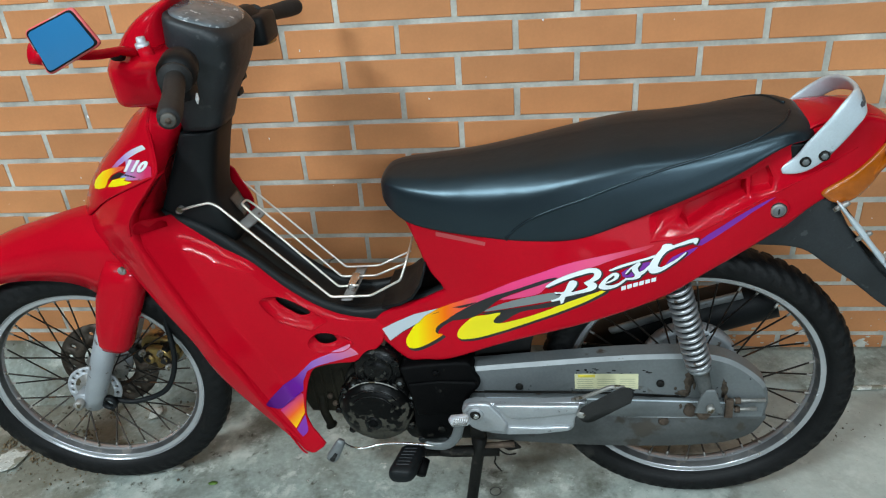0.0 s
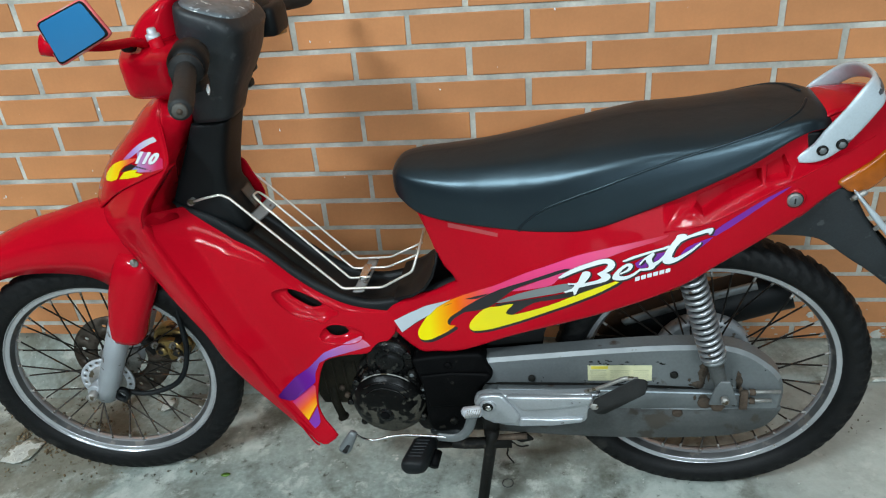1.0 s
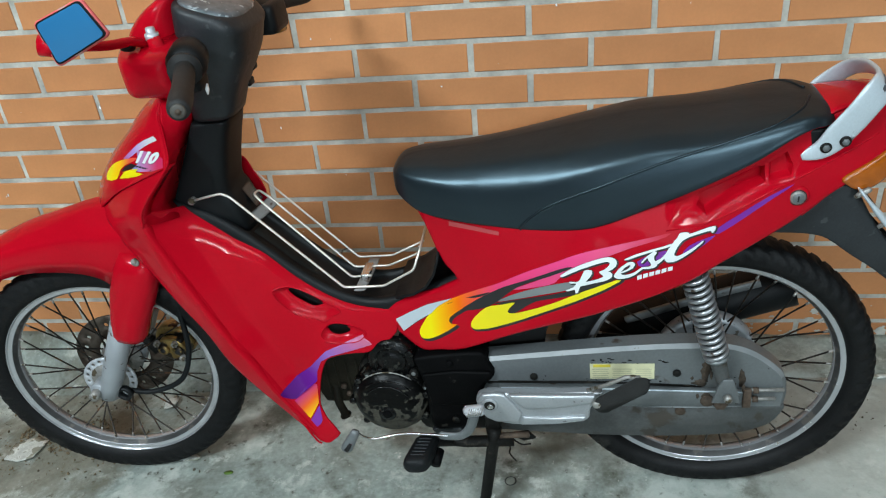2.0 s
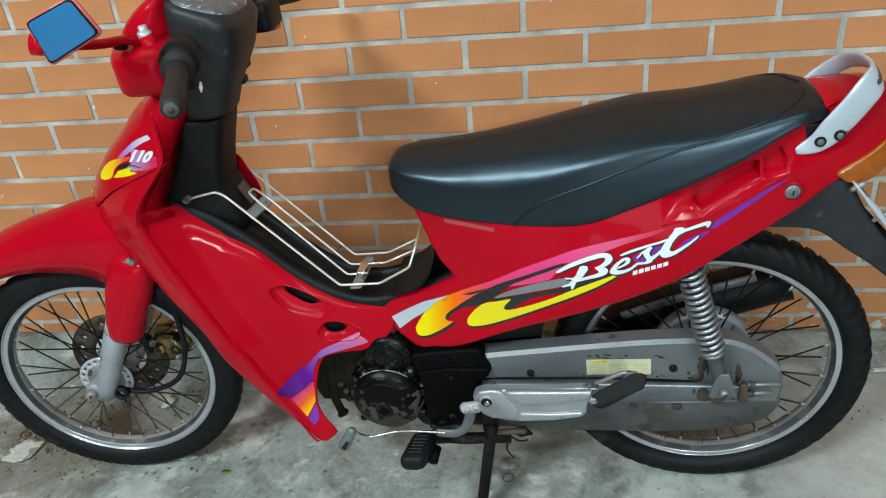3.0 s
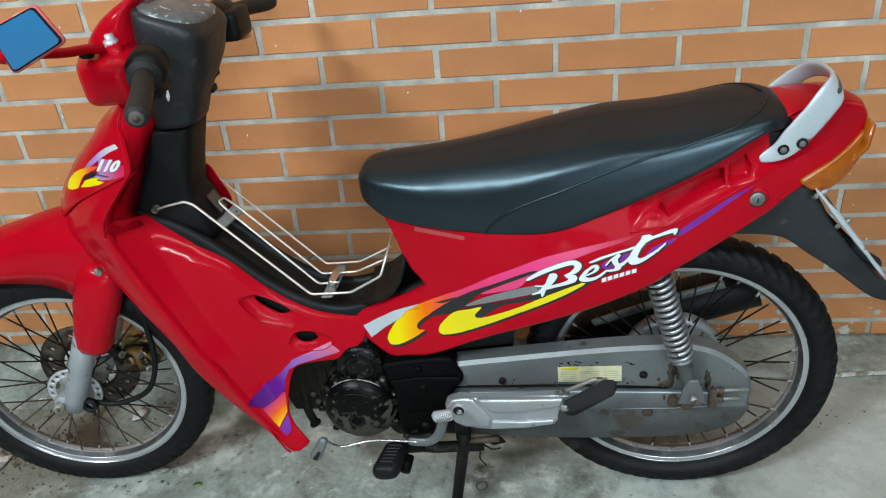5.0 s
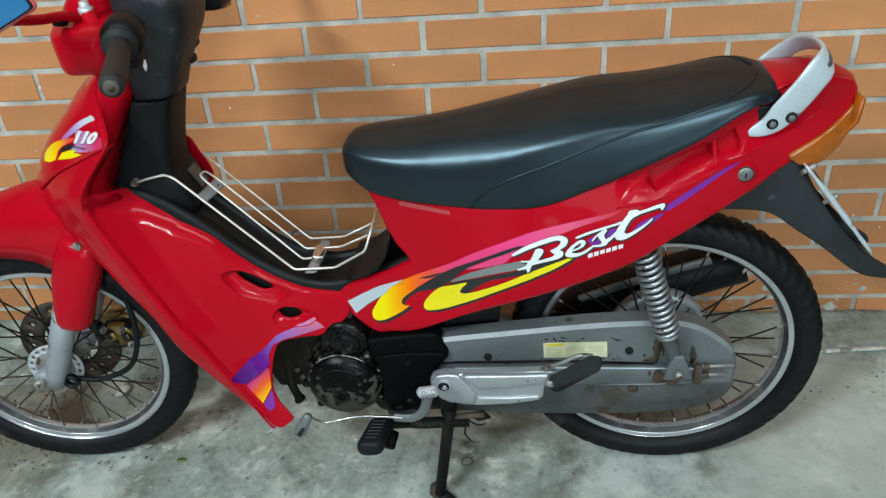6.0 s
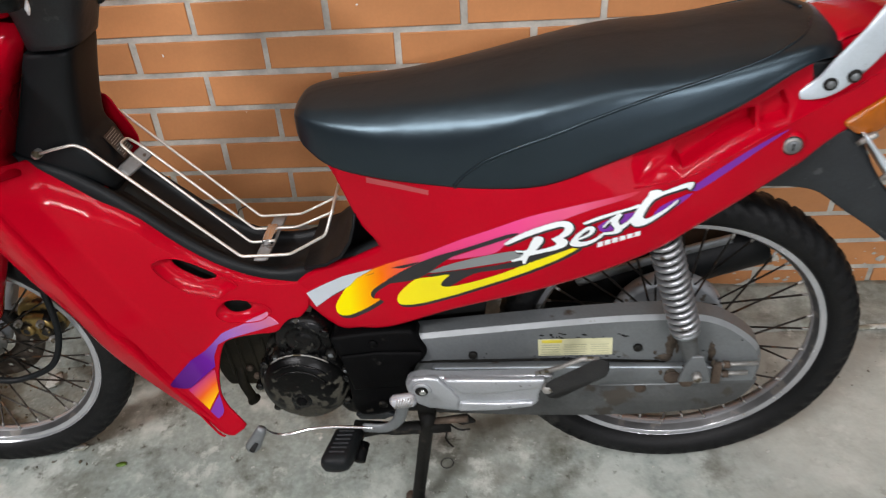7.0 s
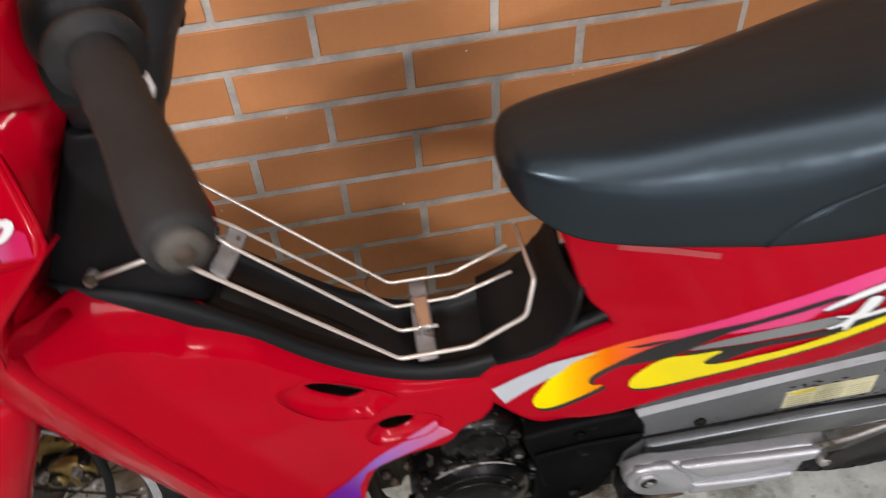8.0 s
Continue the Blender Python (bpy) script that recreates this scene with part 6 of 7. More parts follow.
FADED = mat("faded_film", (0.42, 0.06, 0.065), 0.5, 0, 0.1, 30)
FILM_PUR = mat("purple_film", PUR, 0.3, 0, 0.05, 10, coat=0.5)
FILM_WHITE = mat("white_film", (0.76, 0.80, 0.80), 0.35, 0, 0.03, 30, coat=0.4)


def surface_of(ob):
    bm = bmesh.new()
    bm.from_mesh(ob.data)
    tree = BVHTree.FromBMesh(bm)
    bm.free()

    def lat(x, z):
        hit = tree.ray_cast(Vector((x, -0.6, z)), Vector((0, 1, 0)))[0]
        return -hit.y if hit else None
    return lat


def on_surface(bm, lat, lift):
    """Lay a flat mesh (x, z) upon a panel."""
    gone = []
    for v in bm.verts:
        d = lat(v.co.x, v.co.z)
        if d is None:
            gone.append(v)
        else:
            v.co.y = -d - lift
    bmesh.ops.delete(bm, geom=gone, context="VERTS")
    return bm


def decal(name, outline, material, parent, lat, lift=0.0008, smooth=3, step=0.008, label=""):
    loop = flat_loop(outline, smooth) if smooth else list(outline)
    bm = on_surface(sheet(loop, lambda x, z: 0.0, step, 0.0), lat, lift)
    return part(name, bm, material, parent, label)


side_lat = surface_of(side_panel)
silver = [(0.2616, 0.4454), (0.2907, 0.4615), (0.3254, 0.4792), (0.3745, 0.4976), (0.3467, 0.4786), (0.3325, 0.4635), (0.3018, 0.4435), (0.2742, 0.4216)]
flame = [(0.3743, 0.4965), (0.4555, 0.5402), (0.5068, 0.5727), (0.5637, 0.5995), (0.6000, 0.6139), (0.6527, 0.6273), (0.7294, 0.6445), (0.7251, 0.6387), (0.6784, 0.6237), (0.6350, 0.6069), (0.5632, 0.5797), (0.4860, 0.5420), (0.4219, 0.5006),
         (0.3753, 0.4669), (0.3645, 0.4528), (0.3682, 0.4463), (0.3787, 0.4468), (0.3635, 0.4340), (0.3424, 0.4198), (0.3227, 0.4103), (0.3085, 0.4107), (0.3049, 0.4232), (0.3125, 0.4387), (0.3266, 0.4585), (0.3467, 0.4786)]
yellow2 = [(0.4049, 0.4496), (0.4103, 0.4636), (0.4362, 0.4910), (0.4624, 0.5019), (0.4880, 0.5120), (0.4780, 0.4984), (0.4744, 0.4894), (0.4861, 0.4892), (0.5213, 0.5050), (0.5601, 0.5254), (0.5975, 0.5462), (0.6516, 0.5694),
           (0.6621, 0.5702), (0.6336, 0.5521), (0.5970, 0.5328), (0.5498, 0.5077), (0.5001, 0.4794), (0.4480, 0.4531), (0.4187, 0.4440), (0.4085, 0.4441)]
decal("decal_shadow", grown(flame[11:25], 0.002, 0.003, -0.003), FILM_BLACK, side_panel, side_lat, 0.0004)
decal("decal_shadow", grown(yellow2, 0.002, 0.002, -0.003), FILM_BLACK, side_panel, side_lat, 0.0004)
decal("decal_shadow", [(0.2742, 0.4207), (0.3019, 0.4414), (0.3395, 0.4643), (0.3491, 0.4734), (0.3291, 0.4659), (0.2933, 0.4461)], FILM_BLACK, side_panel, side_lat, 0.0004)
decal("silver_decal", silver, FILM_SIL, side_panel, side_lat, 0.0020, 0, label="pale silver printed stripe")
decal("black_decal", [(0.3886, 0.4767), (0.4196, 0.5024), (0.4545, 0.5282), (0.4858, 0.5475), (0.5630, 0.5850), (0.5857, 0.5901), (0.5487, 0.5716), (0.5103, 0.5535), (0.4849, 0.5355), (0.4578, 0.5074), (0.4362, 0.4910), (0.4149, 0.4822)], FILM_BLACK, side_panel, side_lat, 0.0016)
decal("black_decal", [(0.4523, 0.5019), (0.4934, 0.5187), (0.5795, 0.5474), (0.5979, 0.5547), (0.6517, 0.5746), (0.6427, 0.5655), (0.5975, 0.5440), (0.5605, 0.5323), (0.5222, 0.5192), (0.4861, 0.4892), (0.4710, 0.4864), (0.4784, 0.5031)], FILM_BLACK, side_panel, side_lat, 0.0016)
decal("flame_decal", flame, FLAME, side_panel, side_lat, 0.0008, 3, label="printed flame running from yellow to pink")
decal("pink_decal", [(0.4850, 0.5366), (0.5248, 0.5591), (0.5582, 0.5776), (0.5882, 0.5854), (0.5669, 0.5714), (0.5545, 0.5589), (0.5288, 0.5491)], FILM_PINK, side_panel, side_lat, 0.0008)
decal("grey_decal", [(0.4578, 0.5074), (0.4943, 0.5321), (0.5431, 0.5533), (0.5847, 0.5646), (0.5943, 0.5568), (0.5750, 0.5482), (0.5327, 0.5344), (0.4935, 0.5198)], FILM_GREY, side_panel, side_lat, 0.0012)
decal("yellow_decal", yellow2, FILM_YEL, side_panel, side_lat, 0.0020, 3, label="printed yellow flame")
for p in ([(0.8001, 0.6448), (0.8366, 0.6669), (0.8777, 0.6885), (0.9125, 0.7008), (0.8781, 0.681), (0.847, 0.6614), (0.8052, 0.6376)], [(0.7513, 0.6105), (0.7614, 0.6234), (0.7842, 0.6321), (0.8002, 0.6356), (0.7843, 0.6228), (0.7674, 0.6126)],
          [(0.6850, 0.6005), (0.7081, 0.6139), (0.7334, 0.6190), (0.7165, 0.6044), (0.6952, 0.5906)]):
    decal("purple_decal", p, FILM_PUR, side_panel, side_lat, 0.0010, 2)
decal("faded_strip", [(0.3873, 0.6507), (0.4306, 0.6460), (0.4720, 0.6419), (0.4710, 0.6350), (0.4306, 0.6380), (0.3862, 0.6416)], FADED, side_panel, side_lat, 0.0006, 0, label="faded pink strip under the seat")
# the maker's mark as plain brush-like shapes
strokes = [[(0.5663, 0.5751), (0.5782, 0.5848), (0.5964, 0.5951), (0.6172, 0.6033), (0.6347, 0.6086), (0.6476, 0.6088), (0.6546, 0.6026), (0.6529, 0.5944), (0.6455, 0.5881), (0.6373, 0.5843), (0.6294, 0.5824), (0.6275, 0.585), (0.6354, 0.5892), (0.6414, 0.5945), (0.6439, 0.5992), (0.6408, 0.6018), (0.6315, 0.6002), (0.6139, 0.5945), (0.596, 0.5872), (0.5809, 0.5793), (0.5701, 0.5734)],
           [(0.6294, 0.5834), (0.6411, 0.5859), (0.6476, 0.5809), (0.6445, 0.5736), (0.6333, 0.5684), (0.6155, 0.5637), (0.5976, 0.5584), (0.5923, 0.5585), (0.5949, 0.5638), (0.6098, 0.5678), (0.6261, 0.5729), (0.6336, 0.5771), (0.6308, 0.5805)],
           [(0.6151, 0.5876), (0.6048, 0.5868), (0.5976, 0.5708), (0.5921, 0.5661), (0.5807, 0.5658), (0.5824, 0.5625), (0.5913, 0.563), (0.5862, 0.5557), (0.5748, 0.5503), (0.5768, 0.5475), (0.5883, 0.5512), (0.5895, 0.5447), (0.5935, 0.5471), (0.5976, 0.5577), (0.6084, 0.5695), (0.6163, 0.5812)],
           [(0.6495, 0.5768), (0.6547, 0.5866), (0.6629, 0.5949), (0.6671, 0.5929), (0.6612, 0.5855), (0.6611, 0.5806), (0.6697, 0.5797), (0.6812, 0.584), (0.6919, 0.5924), (0.6935, 0.5897), (0.6826, 0.5799), (0.6696, 0.5736), (0.6566, 0.5726)],
           [(0.6629, 0.5942), (0.671, 0.6005), (0.6787, 0.6013), (0.6817, 0.5971), (0.6785, 0.5907), (0.6698, 0.5857), (0.6612, 0.5826), (0.6618, 0.5852), (0.6708, 0.5896), (0.6749, 0.5947), (0.6729, 0.5966), (0.6671, 0.5922)],
           [(0.7043, 0.6149), (0.7113, 0.6193), (0.7141, 0.6162), (0.7098, 0.6102), (0.7111, 0.6039), (0.7153, 0.599), (0.7125, 0.5924), (0.704, 0.5894), (0.6927, 0.589), (0.6913, 0.5924), (0.7026, 0.5934), (0.7055, 0.5976), (0.7013, 0.6041), (0.7, 0.6082), (0.6928, 0.5995), (0.6909, 0.6008), (0.6972, 0.6089)],
           [(0.666, 0.6056), (0.6832, 0.6137), (0.7058, 0.6215), (0.7253, 0.6268), (0.7351, 0.63), (0.7337, 0.6258), (0.7169, 0.6212), (0.6945, 0.6136), (0.6774, 0.607), (0.6703, 0.6043)],
           [(0.7478, 0.6448), (0.7588, 0.6454), (0.7616, 0.6414), (0.7518, 0.6331), (0.7448, 0.625), (0.7405, 0.6165), (0.7397, 0.6121), (0.7447, 0.6101), (0.7559, 0.6149), (0.7699, 0.6223), (0.7797, 0.6295), (0.7824, 0.6303), (0.7811, 0.6269), (0.7699, 0.6177), (0.7559, 0.6087), (0.7419, 0.6015), (0.7307, 0.6), (0.7257, 0.6044), (0.7257, 0.6113), (0.7308, 0.6216), (0.7379, 0.6313), (0.745, 0.6394)],
           [(0.7111, 0.6017), (0.7196, 0.6068), (0.7266, 0.6143), (0.7279, 0.6097), (0.7223, 0.6036), (0.7153, 0.5973)],
           [(0.7393, 0.6341), (0.756, 0.6408), (0.7726, 0.6456), (0.7892, 0.6506), (0.7988, 0.6516), (0.7997, 0.647), (0.7962, 0.6414), (0.7934, 0.6427), (0.792, 0.645), (0.7782, 0.6421), (0.7616, 0.638), (0.7476, 0.632)]]
for s in strokes:
    decal("mark_outline", grown(s, 0.0017, 0.0012, -0.0012), FILM_BLACK, side_panel, side_lat, 0.0022, 2, 0.005)
for s in strokes:
    decal("mark_stroke", s, FILM_WHITE, side_panel, side_lat, 0.0026, 2, 0.006, "white brush-like stroke")
for k in range(6):
    a = 0.6848 + 0.00915 * k
    z = 0.5684 + 0.00272 * k
    decal("maker_bar", [(a, z), (a + 0.0072, z + 0.0022), (a + 0.0074, z + 0.0096), (a + 0.0003, z + 0.0076)], FILM_WHITE, side_panel, side_lat, 0.00055, 0, 0.004)

shield_lat = surface_of(shield)
decal("purple_decal", [(0.018, 0.312), (0.0561, 0.3377), (0.085, 0.356), (0.121, 0.390), (0.165, 0.406), (0.195, 0.416), (0.212, 0.398), (0.18, 0.390), (0.130, 0.380), (0.109, 0.368), (0.097, 0.345), (0.0940, 0.325), (0.0511, 0.2952), (0.042, 0.2965)], WPURPLE, shield, shield_lat, 0.0014, 0, 0.0035, "printed purple stripe")
decal("flame_decal", [(0.0467, 0.2927), (0.0864, 0.3197), (0.0925, 0.318), (0.0902, 0.2782), (0.0708, 0.2499)], WFLAME, shield, shield_lat, 0.0014, 0, 0.0035, "printed flame from pink to yellow")
decal("purple_decal", [(0.0905, 0.274), (0.0928, 0.2503), (0.0928, 0.2427), (0.0887, 0.2361), (0.0809, 0.2305), (0.0713, 0.2469)], FILM_PUR, shield, shield_lat, 0.0014, 0, 0.0035)

cowl_lat = surface_of(left_cowl)
decal("sky_decal", [(-0.1209, 0.8104), (-0.0904, 0.8125), (-0.0573, 0.8082), (-0.0536, 0.7976), (-0.0837, 0.7867), (-0.1185, 0.7793), (-0.1365, 0.7805), (-0.1193, 0.7916)], ramp_mat("sky_film", (1, 0, 0), [(-0.145, (0.06, 0.30, 0.55)), (-0.11, (0.45, 0.20, 0.42)), (-0.07, (0.55, 0.02, 0.10))]), left_cowl, cowl_lat, 0.0006, 0, 0.006, "printed blue to pink patch")
decal("lilac_decal", [(-0.0601, 0.8409), (-0.0572, 0.836), (-0.0893, 0.8238), (-0.1166, 0.8106), (-0.1431, 0.7953), (-0.1591, 0.7917), (-0.1306, 0.8119), (-0.1033, 0.827)], ramp_mat("lilac_film", (1, 0, 0), [(-0.165, (0.42, 0.06, 0.20)), (-0.13, LIL), (-0.09, (0.55, 0.58, 0.60))]), left_cowl, cowl_lat, 0.0009, 2, 0.006, "printed lilac to silver stripe")
decal("yellow_decal", [(-0.2134, 0.749), (-0.2149, 0.759), (-0.1876, 0.7797), (-0.1526, 0.7929), (-0.1221, 0.8), (-0.1311, 0.793), (-0.155, 0.7834), (-0.1691, 0.7724), (-0.1787, 0.7587)], ramp_mat("cowl_flame_film", (1, 0, 0), [(-0.20, YEL), (-0.17, (0.85, 0.45, 0.0)), (-0.14, (0.7, 0.08, 0.04))]), left_cowl, cowl_lat, 0.0012, 2, 0.005, "printed yellow flame")
decal("yellow_decal", [(-0.1713, 0.761), (-0.1573, 0.7739), (-0.1365, 0.7805), (-0.1199, 0.784), (-0.1268, 0.778), (-0.1066, 0.779), (-0.1221, 0.7727), (-0.1481, 0.7658)], FILM_YEL, left_cowl, cowl_lat, 0.0012, 0, 0.005)
decal("black_decal", [(-0.1669, 0.772), (-0.1538, 0.7821), (-0.1361, 0.7895), (-0.1234, 0.7886), (-0.1366, 0.7814), (-0.1564, 0.7749)], FILM_BLACK, left_cowl, cowl_lat, 0.0010, 0, 0.005)
for k in range(7):
    a = -0.1305 + 0.0068 * k
    decal("small_print", [(a, 0.7858), (a + 0.0050, 0.7860), (a + 0.0050, 0.7885), (a, 0.7883)], FILM_BLACK, left_cowl, cowl_lat, 0.0012, 0, 0.006)


def lettering(text, corners, material, parent, lat, lift):
    """Raised lettering laid upon a panel within four corners: lower left, lower right, upper left, upper right."""
    cu = bpy.data.curves.new("lettering", "FONT")
    cu.body, cu.resolution_u, cu.shear, cu.offset = text, 3, 0.0, 0.06
    ob = bpy.data.objects.new("lettering", cu)
    scene.collection.objects.link(ob)
    bpy.context.view_layer.update()
    me = bpy.data.meshes.new_from_object(ob.evaluated_get(bpy.context.evaluated_depsgraph_get()))
    bpy.data.objects.remove(ob)
    bm = bmesh.new()
    bm.from_mesh(me)
    bmesh.ops.triangulate(bm, faces=bm.faces)
    bmesh.ops.subdivide_edges(bm, edges=[e for e in bm.edges if e.calc_length() > 0.15], cuts=2)
    bmesh.ops.triangulate(bm, faces=bm.faces)
    xs, ys = [v.co.x for v in bm.verts], [v.co.y for v in bm.verts]
    a, b, c, d = [Vector(p) for p in corners]
    for v in bm.verts:
        u, w = (v.co.x - min(xs)) / (max(xs) - min(xs)), (v.co.y - min(ys)) / (max(ys) - min(ys))
        q = (a * (1 - u) + b * u) * (1 - w) + (c * (1 - u) + d * u) * w
        v.co = Vector((q.x, 0, q.y))
    on_surface(bm, lat, lift)
    return part("lettering", bm, material, parent, "white printed number 110")


lettering("110", [(-0.1267, 0.7908), (-0.0785, 0.7961), (-0.1109, 0.8113), (-0.0596, 0.8151)], FILM_BLACK, left_cowl, cowl_lat, 0.0014)
lettering("110", [(-0.1257, 0.7918), (-0.0781, 0.7971), (-0.1099, 0.8122), (-0.0591, 0.8161)], FILM_WHITE, left_cowl, cowl_lat, 0.0018)

# small warning label on the column
tag = part("warning_label", box(0, 0, 0, 0.040, 0.034, 0.0008), FILM_BLACK, column, "black label with fine pale print", pose(0.0145, 0.018, 0.676, 0, 62, 0))
for r in range(10):
    part("print_bar", box(-0.0165 + 0.0036 * r, 0, 0.0006, 0.0010, 0.029 - 0.004 * (r % 3), 0.0005), FILM_GREY, tag)


# ---- litter on the ground ----
def litter(name, label, category, x, y, outline, material, thick=0.0012, rise=0.004, turn=0.0, seed=1):
    """A thin scrap, slightly curled, lying on the ground."""
    bm = sheet(outline, lambda a, b: 0.0, 0.012, 0.0)
    for v in bm.verts:
        n = noise.noise(Vector((v.co.x * 40 + seed, v.co.z * 40, seed)))
        v.co = Vector((v.co.x, v.co.z, 0.0035 + rise * (0.5 + 0.5 * n)))
    bmesh.ops.recalc_face_normals(bm, faces=bm.faces)
    bmesh.ops.solidify(bm, geom=bm.faces[:], thickness=thick)
    ob = part(name, bm, material, None, "", pose(x, y, ground_z(x) - 0.002, 0, -2.46, turn))
    return tagged(ob, label, category)


PAPER = mat("soiled_paper", (0.55, 0.57, 0.53), 0.85, 0, 0.25, 45, 0.15, 300, wear=(0.24, 0.24, 0.19), wear_at=0.52, wear_scale=40)
LEAF = mat("green_leaf", (0.10, 0.19, 0.025), 0.5, 0, 0.25, 60)
litter("leaf", "small green leaf lying on the concrete", "leaf", -0.192, -0.434, flat_loop([(-0.011, 0), (-0.004, 0.0055), (0.006, 0.006), (0.011, 0.001), (0.005, -0.005), (-0.005, -0.0055)], 3), LEAF, 0.0006, 0.003)
litter("paper_scrap", "crumpled white paper scrap behind the front wheel", "paper", -0.432, -0.20, [(-0.02, -0.022), (0.008, -0.02), (0.016, 0.004), (0.012, 0.02), (-0.004, 0.012), (-0.016, 0.006)], PAPER, 0.001, 0.016, 20, 2)
litter("paper_scrap", "flat soiled paper scrap on the ground", "paper", -0.735, -0.345, [(-0.06, -0.040), (-0.02, -0.052), (0.012, -0.044), (0.022, -0.015), (0.030, 0.012), (0.012, 0.020), (-0.004, 0.030), (-0.03, 0.026), (-0.055, 0.012)], PAPER, 0.001, 0.006, 8, 3)
litter("paper_scrap", "thin torn paper scrap beside the front tyre", "paper", -0.305, -0.385, [(-0.026, -0.006), (-0.01, -0.012), (0.02, -0.010), (0.028, 0.0), (0.006, 0.009), (-0.018, 0.008)], PAPER, 0.001, 0.004, 0, 4)
litter("paper_scrap", "pale paper scrap near the foot of the wall", "paper", -0.74, -0.10, [(-0.03, -0.02), (0.02, -0.022), (0.028, 0.012), (-0.02, 0.02)], PAPER, 0.001, 0.010, 30, 5)
ring = part("rubber_ring", tube([Vector((0.0115 * math.cos(t), 0.0115 * math.sin(t), 0)) for t in (2 * math.pi * k / 28 for k in range(29))], 0.0009, 6, cap=False), FILM_BLACK, None, "", pose(0.447, -0.457, ground_z(0.447) + 0.001, 0, -2.46, 0))
tagged(ring, "thin dark rubber ring lying on the concrete", "ring")
strip = part("white_strip", tube(spl([(1.21, -0.158, ground_z(1.21) + 0.006), (1.30, -0.155, ground_z(1.3) + 0.006), (1.42, -0.153, ground_z(1.42) + 0.006), (1.60, -0.150, ground_z(1.6) + 0.006)], 6), 0.0075, 8, 0.4, (0, 0, 1)), PAPER, None)
tagged(strip, "pale strip lying along the cement at the wall", "strip")


def crumbs(name, label, count, x0, x1, y0, y1, r0, r1, material, seed):
    """Grit that nobody could count, as one mesh."""
    rnd = random.Random(seed)
    bm = bmesh.new()
    for _ in range(count):
        x, y = rnd.uniform(x0, x1), rnd.uniform(y0, y1)
        r = r0 + (r1 - r0) * rnd.random() ** 3
        m = Matrix.Translation((x, y, ground_z(x) + r * 0.25)) @ Euler((rnd.random() * 6, rnd.random() * 6, rnd.random() * 6)).to_matrix().to_4x4() @ Matrix.Diagonal((r, r * rnd.uniform(0.5, 1), r * rnd.uniform(0.3, 0.7), 1))
        bmesh.ops.create_icosphere(bm, subdivisions=1, radius=1, matrix=m)
    ob = part(name, finish(bm, False), material, None)
    return tagged(ob, label, "grit", kind="stuff")


GRIT = mat("pale_grit", (0.46, 0.45, 0.41), 0.9, 0, 0.2, 50)
SOIL = mat("dark_soil", (0.11, 0.095, 0.07), 0.95, 0, 0.3, 50)
crumbs("grit", "pale cement crumbs scattered over the ground", 240, -0.9, 1.6, -0.75, -0.12, 0.001, 0.0045, GRIT, 3)
crumbs("soil", "dark soil crumbs around the front wheel", 260, -0.95, -0.25, -0.45, -0.08, 0.001, 0.005, SOIL, 4)
EARTH = mat("brown_earth", (0.16, 0.125, 0.075), 0.95, 0, 0.35, 60)
crumbs("soil", "brown earth crumbs heaped before the front wheel", 520, -0.80, -0.56, -0.36, -0.25, 0.0015, 0.0065, EARTH, 9)
crumbs("soil", "brown earth crumbs strewn before the front wheel", 320, -0.95, -0.45, -0.44, -0.18, 0.0012, 0.005, EARTH, 10)
crumbs("soil", "dark soil crumbs along the foot of the wall", 160, 0.9, 1.6, -0.32, -0.2, 0.001, 0.004, SOIL, 5)


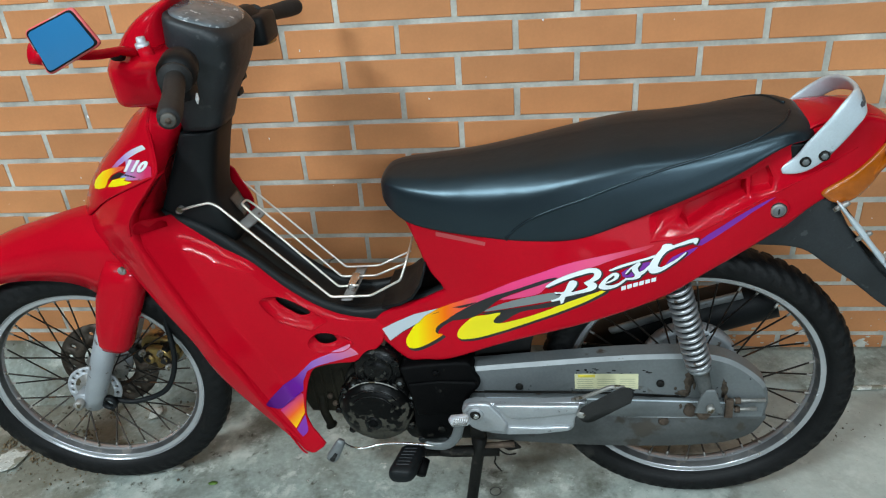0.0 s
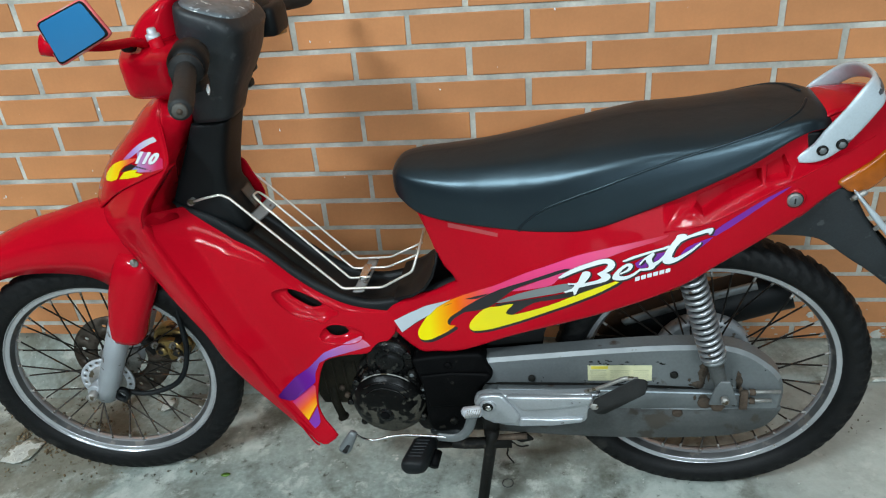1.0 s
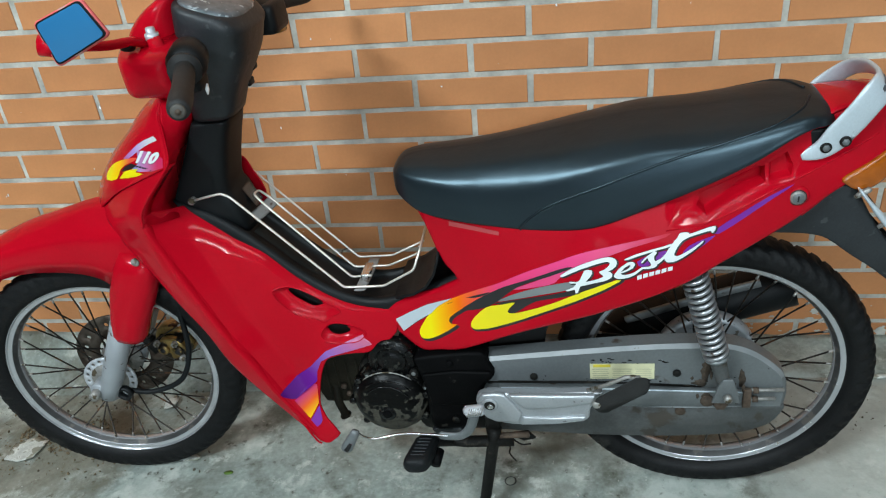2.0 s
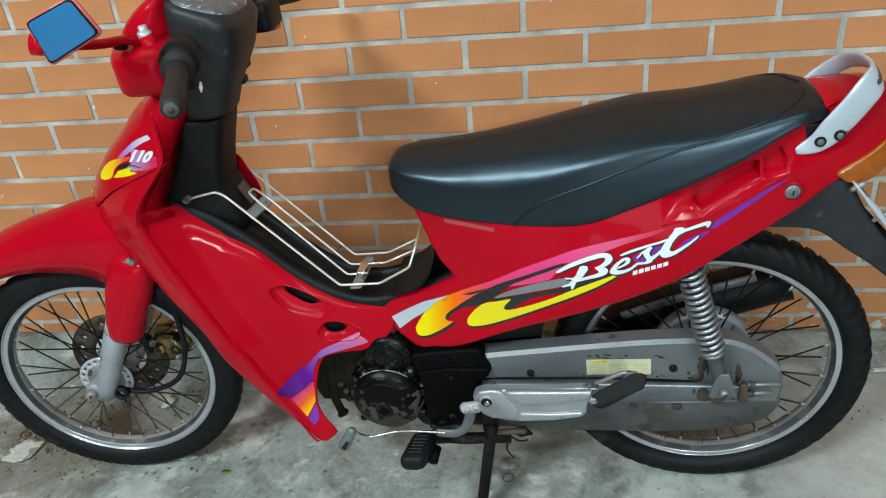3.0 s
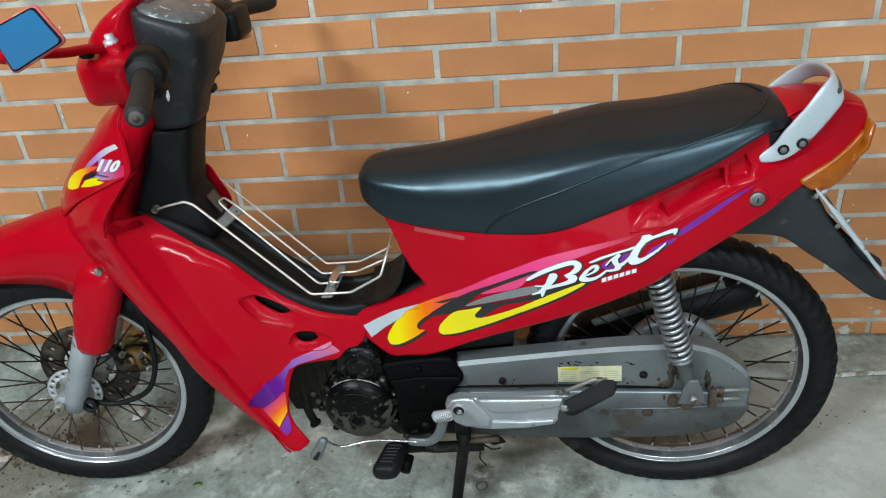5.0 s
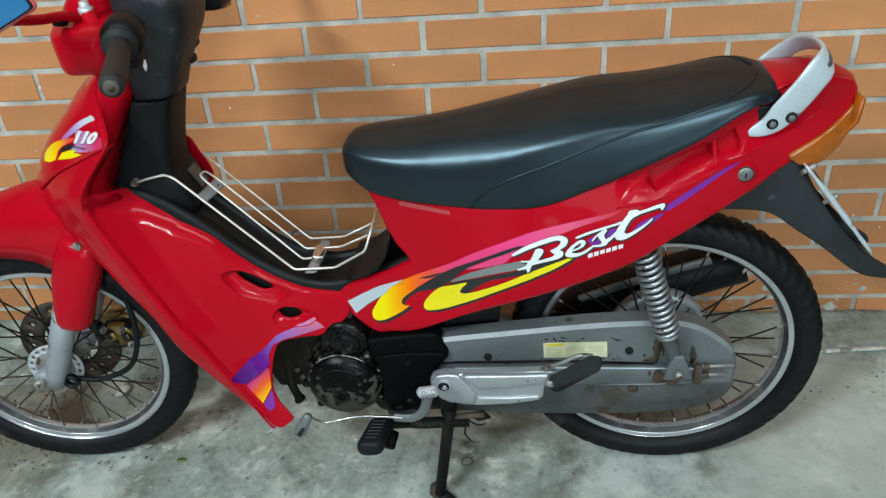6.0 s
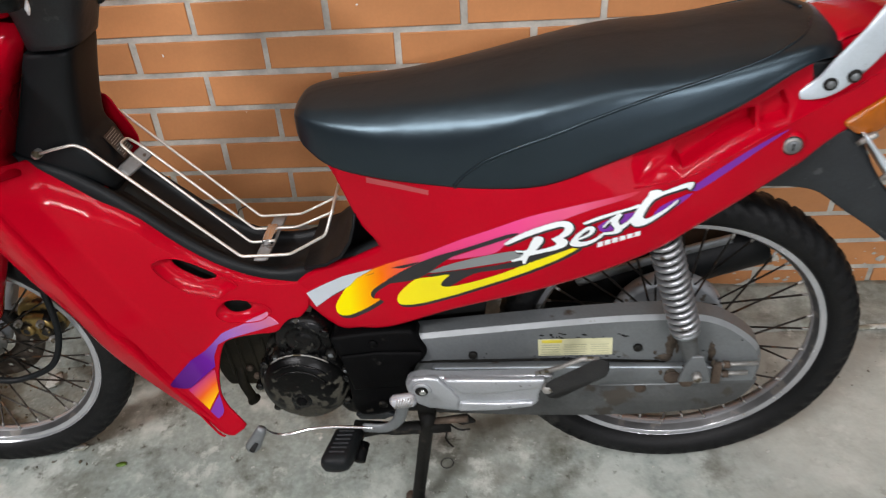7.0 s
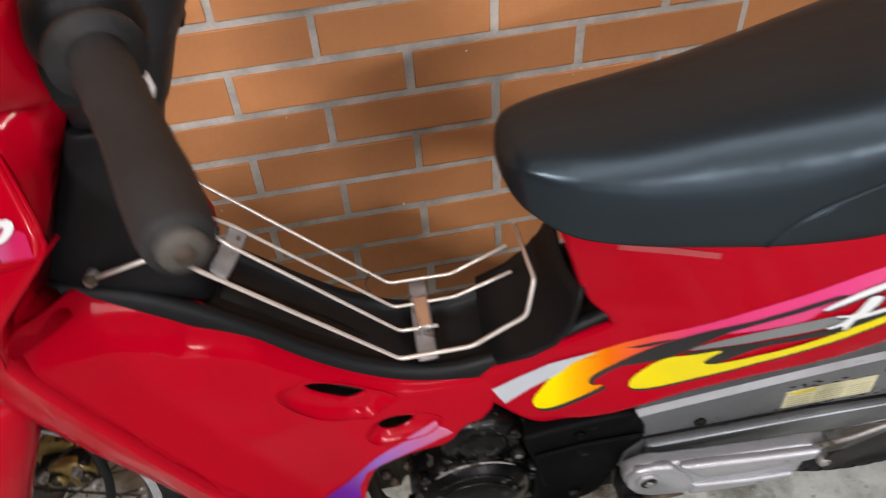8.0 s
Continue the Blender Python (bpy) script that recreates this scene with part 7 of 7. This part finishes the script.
# ---- specks and drips of white paint on the wall ----
def specks():
    rnd = random.Random(21)
    bm = bmesh.new()
    for k in range(90):
        x, z = rnd.uniform(-1.0, 1.6), rnd.uniform(0.1, 1.2)
        r = 0.0007 + 0.0018 * rnd.random() ** 3
        tall = rnd.uniform(0.7, 2.2)
        ring = [bm.verts.new((x + r * math.cos(t) * rnd.uniform(0.7, 1.2), -0.0046, z + r * tall * math.sin(t) * rnd.uniform(0.7, 1.2))) for t in (2 * math.pi * i / 7 for i in range(7))]
        bm.faces.new(ring)
    for x, z, tall in ((0.708, 1.215, 0.050), (0.716, 1.23, 0.028), (0.35, 1.20, 0.016), (1.18, 1.16, 0.02)):
        ring = [bm.verts.new((x + a, -0.0046, z + b * tall)) for a, b in ((-0.004, 0.9), (0.003, 1.0), (0.0035, 0.3), (0.0015, -0.4), (0.001, -0.9), (-0.001, -1.0), (-0.0015, -0.4), (-0.003, 0.3))]
        bm.faces.new(ring)
    for f in bm.faces:
        f.normal_update()
        if f.normal.y > 0:
            f.normal_flip()
    ob = part("paint_specks", bm, WHITE, None)
    return tagged(ob, "specks and drips of white paint on the bricks", "paint", kind="stuff")


specks()


def smears():
    """Cement that splashed on the lowest bricks."""
    rnd = random.Random(33)
    bm = bmesh.new()
    for k in range(130):
        x, z = rnd.uniform(0.9, 1.75), 0.03 + 0.16 * rnd.random() ** 1.8
        r = 0.0015 + 0.010 * rnd.random() ** 3
        ring = [bm.verts.new((x + 1.6 * r * math.cos(t) * rnd.uniform(0.4, 1.2), -0.0038 - 0.0004 * rnd.random(), z + r * math.sin(t) * rnd.uniform(0.4, 1.2))) for t in (2 * math.pi * i / 11 for i in range(11))]
        f = bm.faces.new(ring)
        f.normal_update()
        if f.normal.y > 0:
            f.normal_flip()
    ob = part("cement_smears", bm, MORTAR, None)
    return tagged(ob, "grey cement splashes on the lowest bricks", "cement", kind="stuff")


smears()

# ---- the bricks of the wall ----
BRICKS = [brick_mesh(i) for i in range(6)]
rnd = random.Random(5)
loose = bmesh.new()
for k in range(-37, 13):
    zc = Z0 - (k + 0.5) * H
    for i in range(-19, 21):
        xc = (i + (0.5 if k % 2 == 0 else 0.0)) * A
        if not (-4.4 < xc < 5.0) or zc > 3.6:
            continue
        near = -1.15 < xc < 1.75 and zc < 1.24
        m = Matrix.Translation((xc + rnd.uniform(-0.0012, 0.0012), rnd.uniform(-0.0012, 0.0008), zc + rnd.uniform(-0.0008, 0.0008))) @ Euler((0, rnd.uniform(-0.002, 0.002), 0)).to_matrix().to_4x4()
        me = BRICKS[rnd.randrange(6)]
        if near:
            ob = new("brick", me)
            ob.parent = wall
            ob.matrix_basis = m
        else:
            tmp = bmesh.new()
            tmp.from_mesh(me)
            bmesh.ops.transform(tmp, matrix=m, verts=tmp.verts)
            vs = [loose.verts.new(v.co) for v in tmp.verts]
            tmp.verts.index_update()
            for f in tmp.faces:
                loose.faces.new([vs[v.index] for v in f.verts])
            tmp.free()
rest_of_wall = part("brickwork", finish(loose, False), BRICK, wall)
rest_of_wall["kind"] = "stuff"
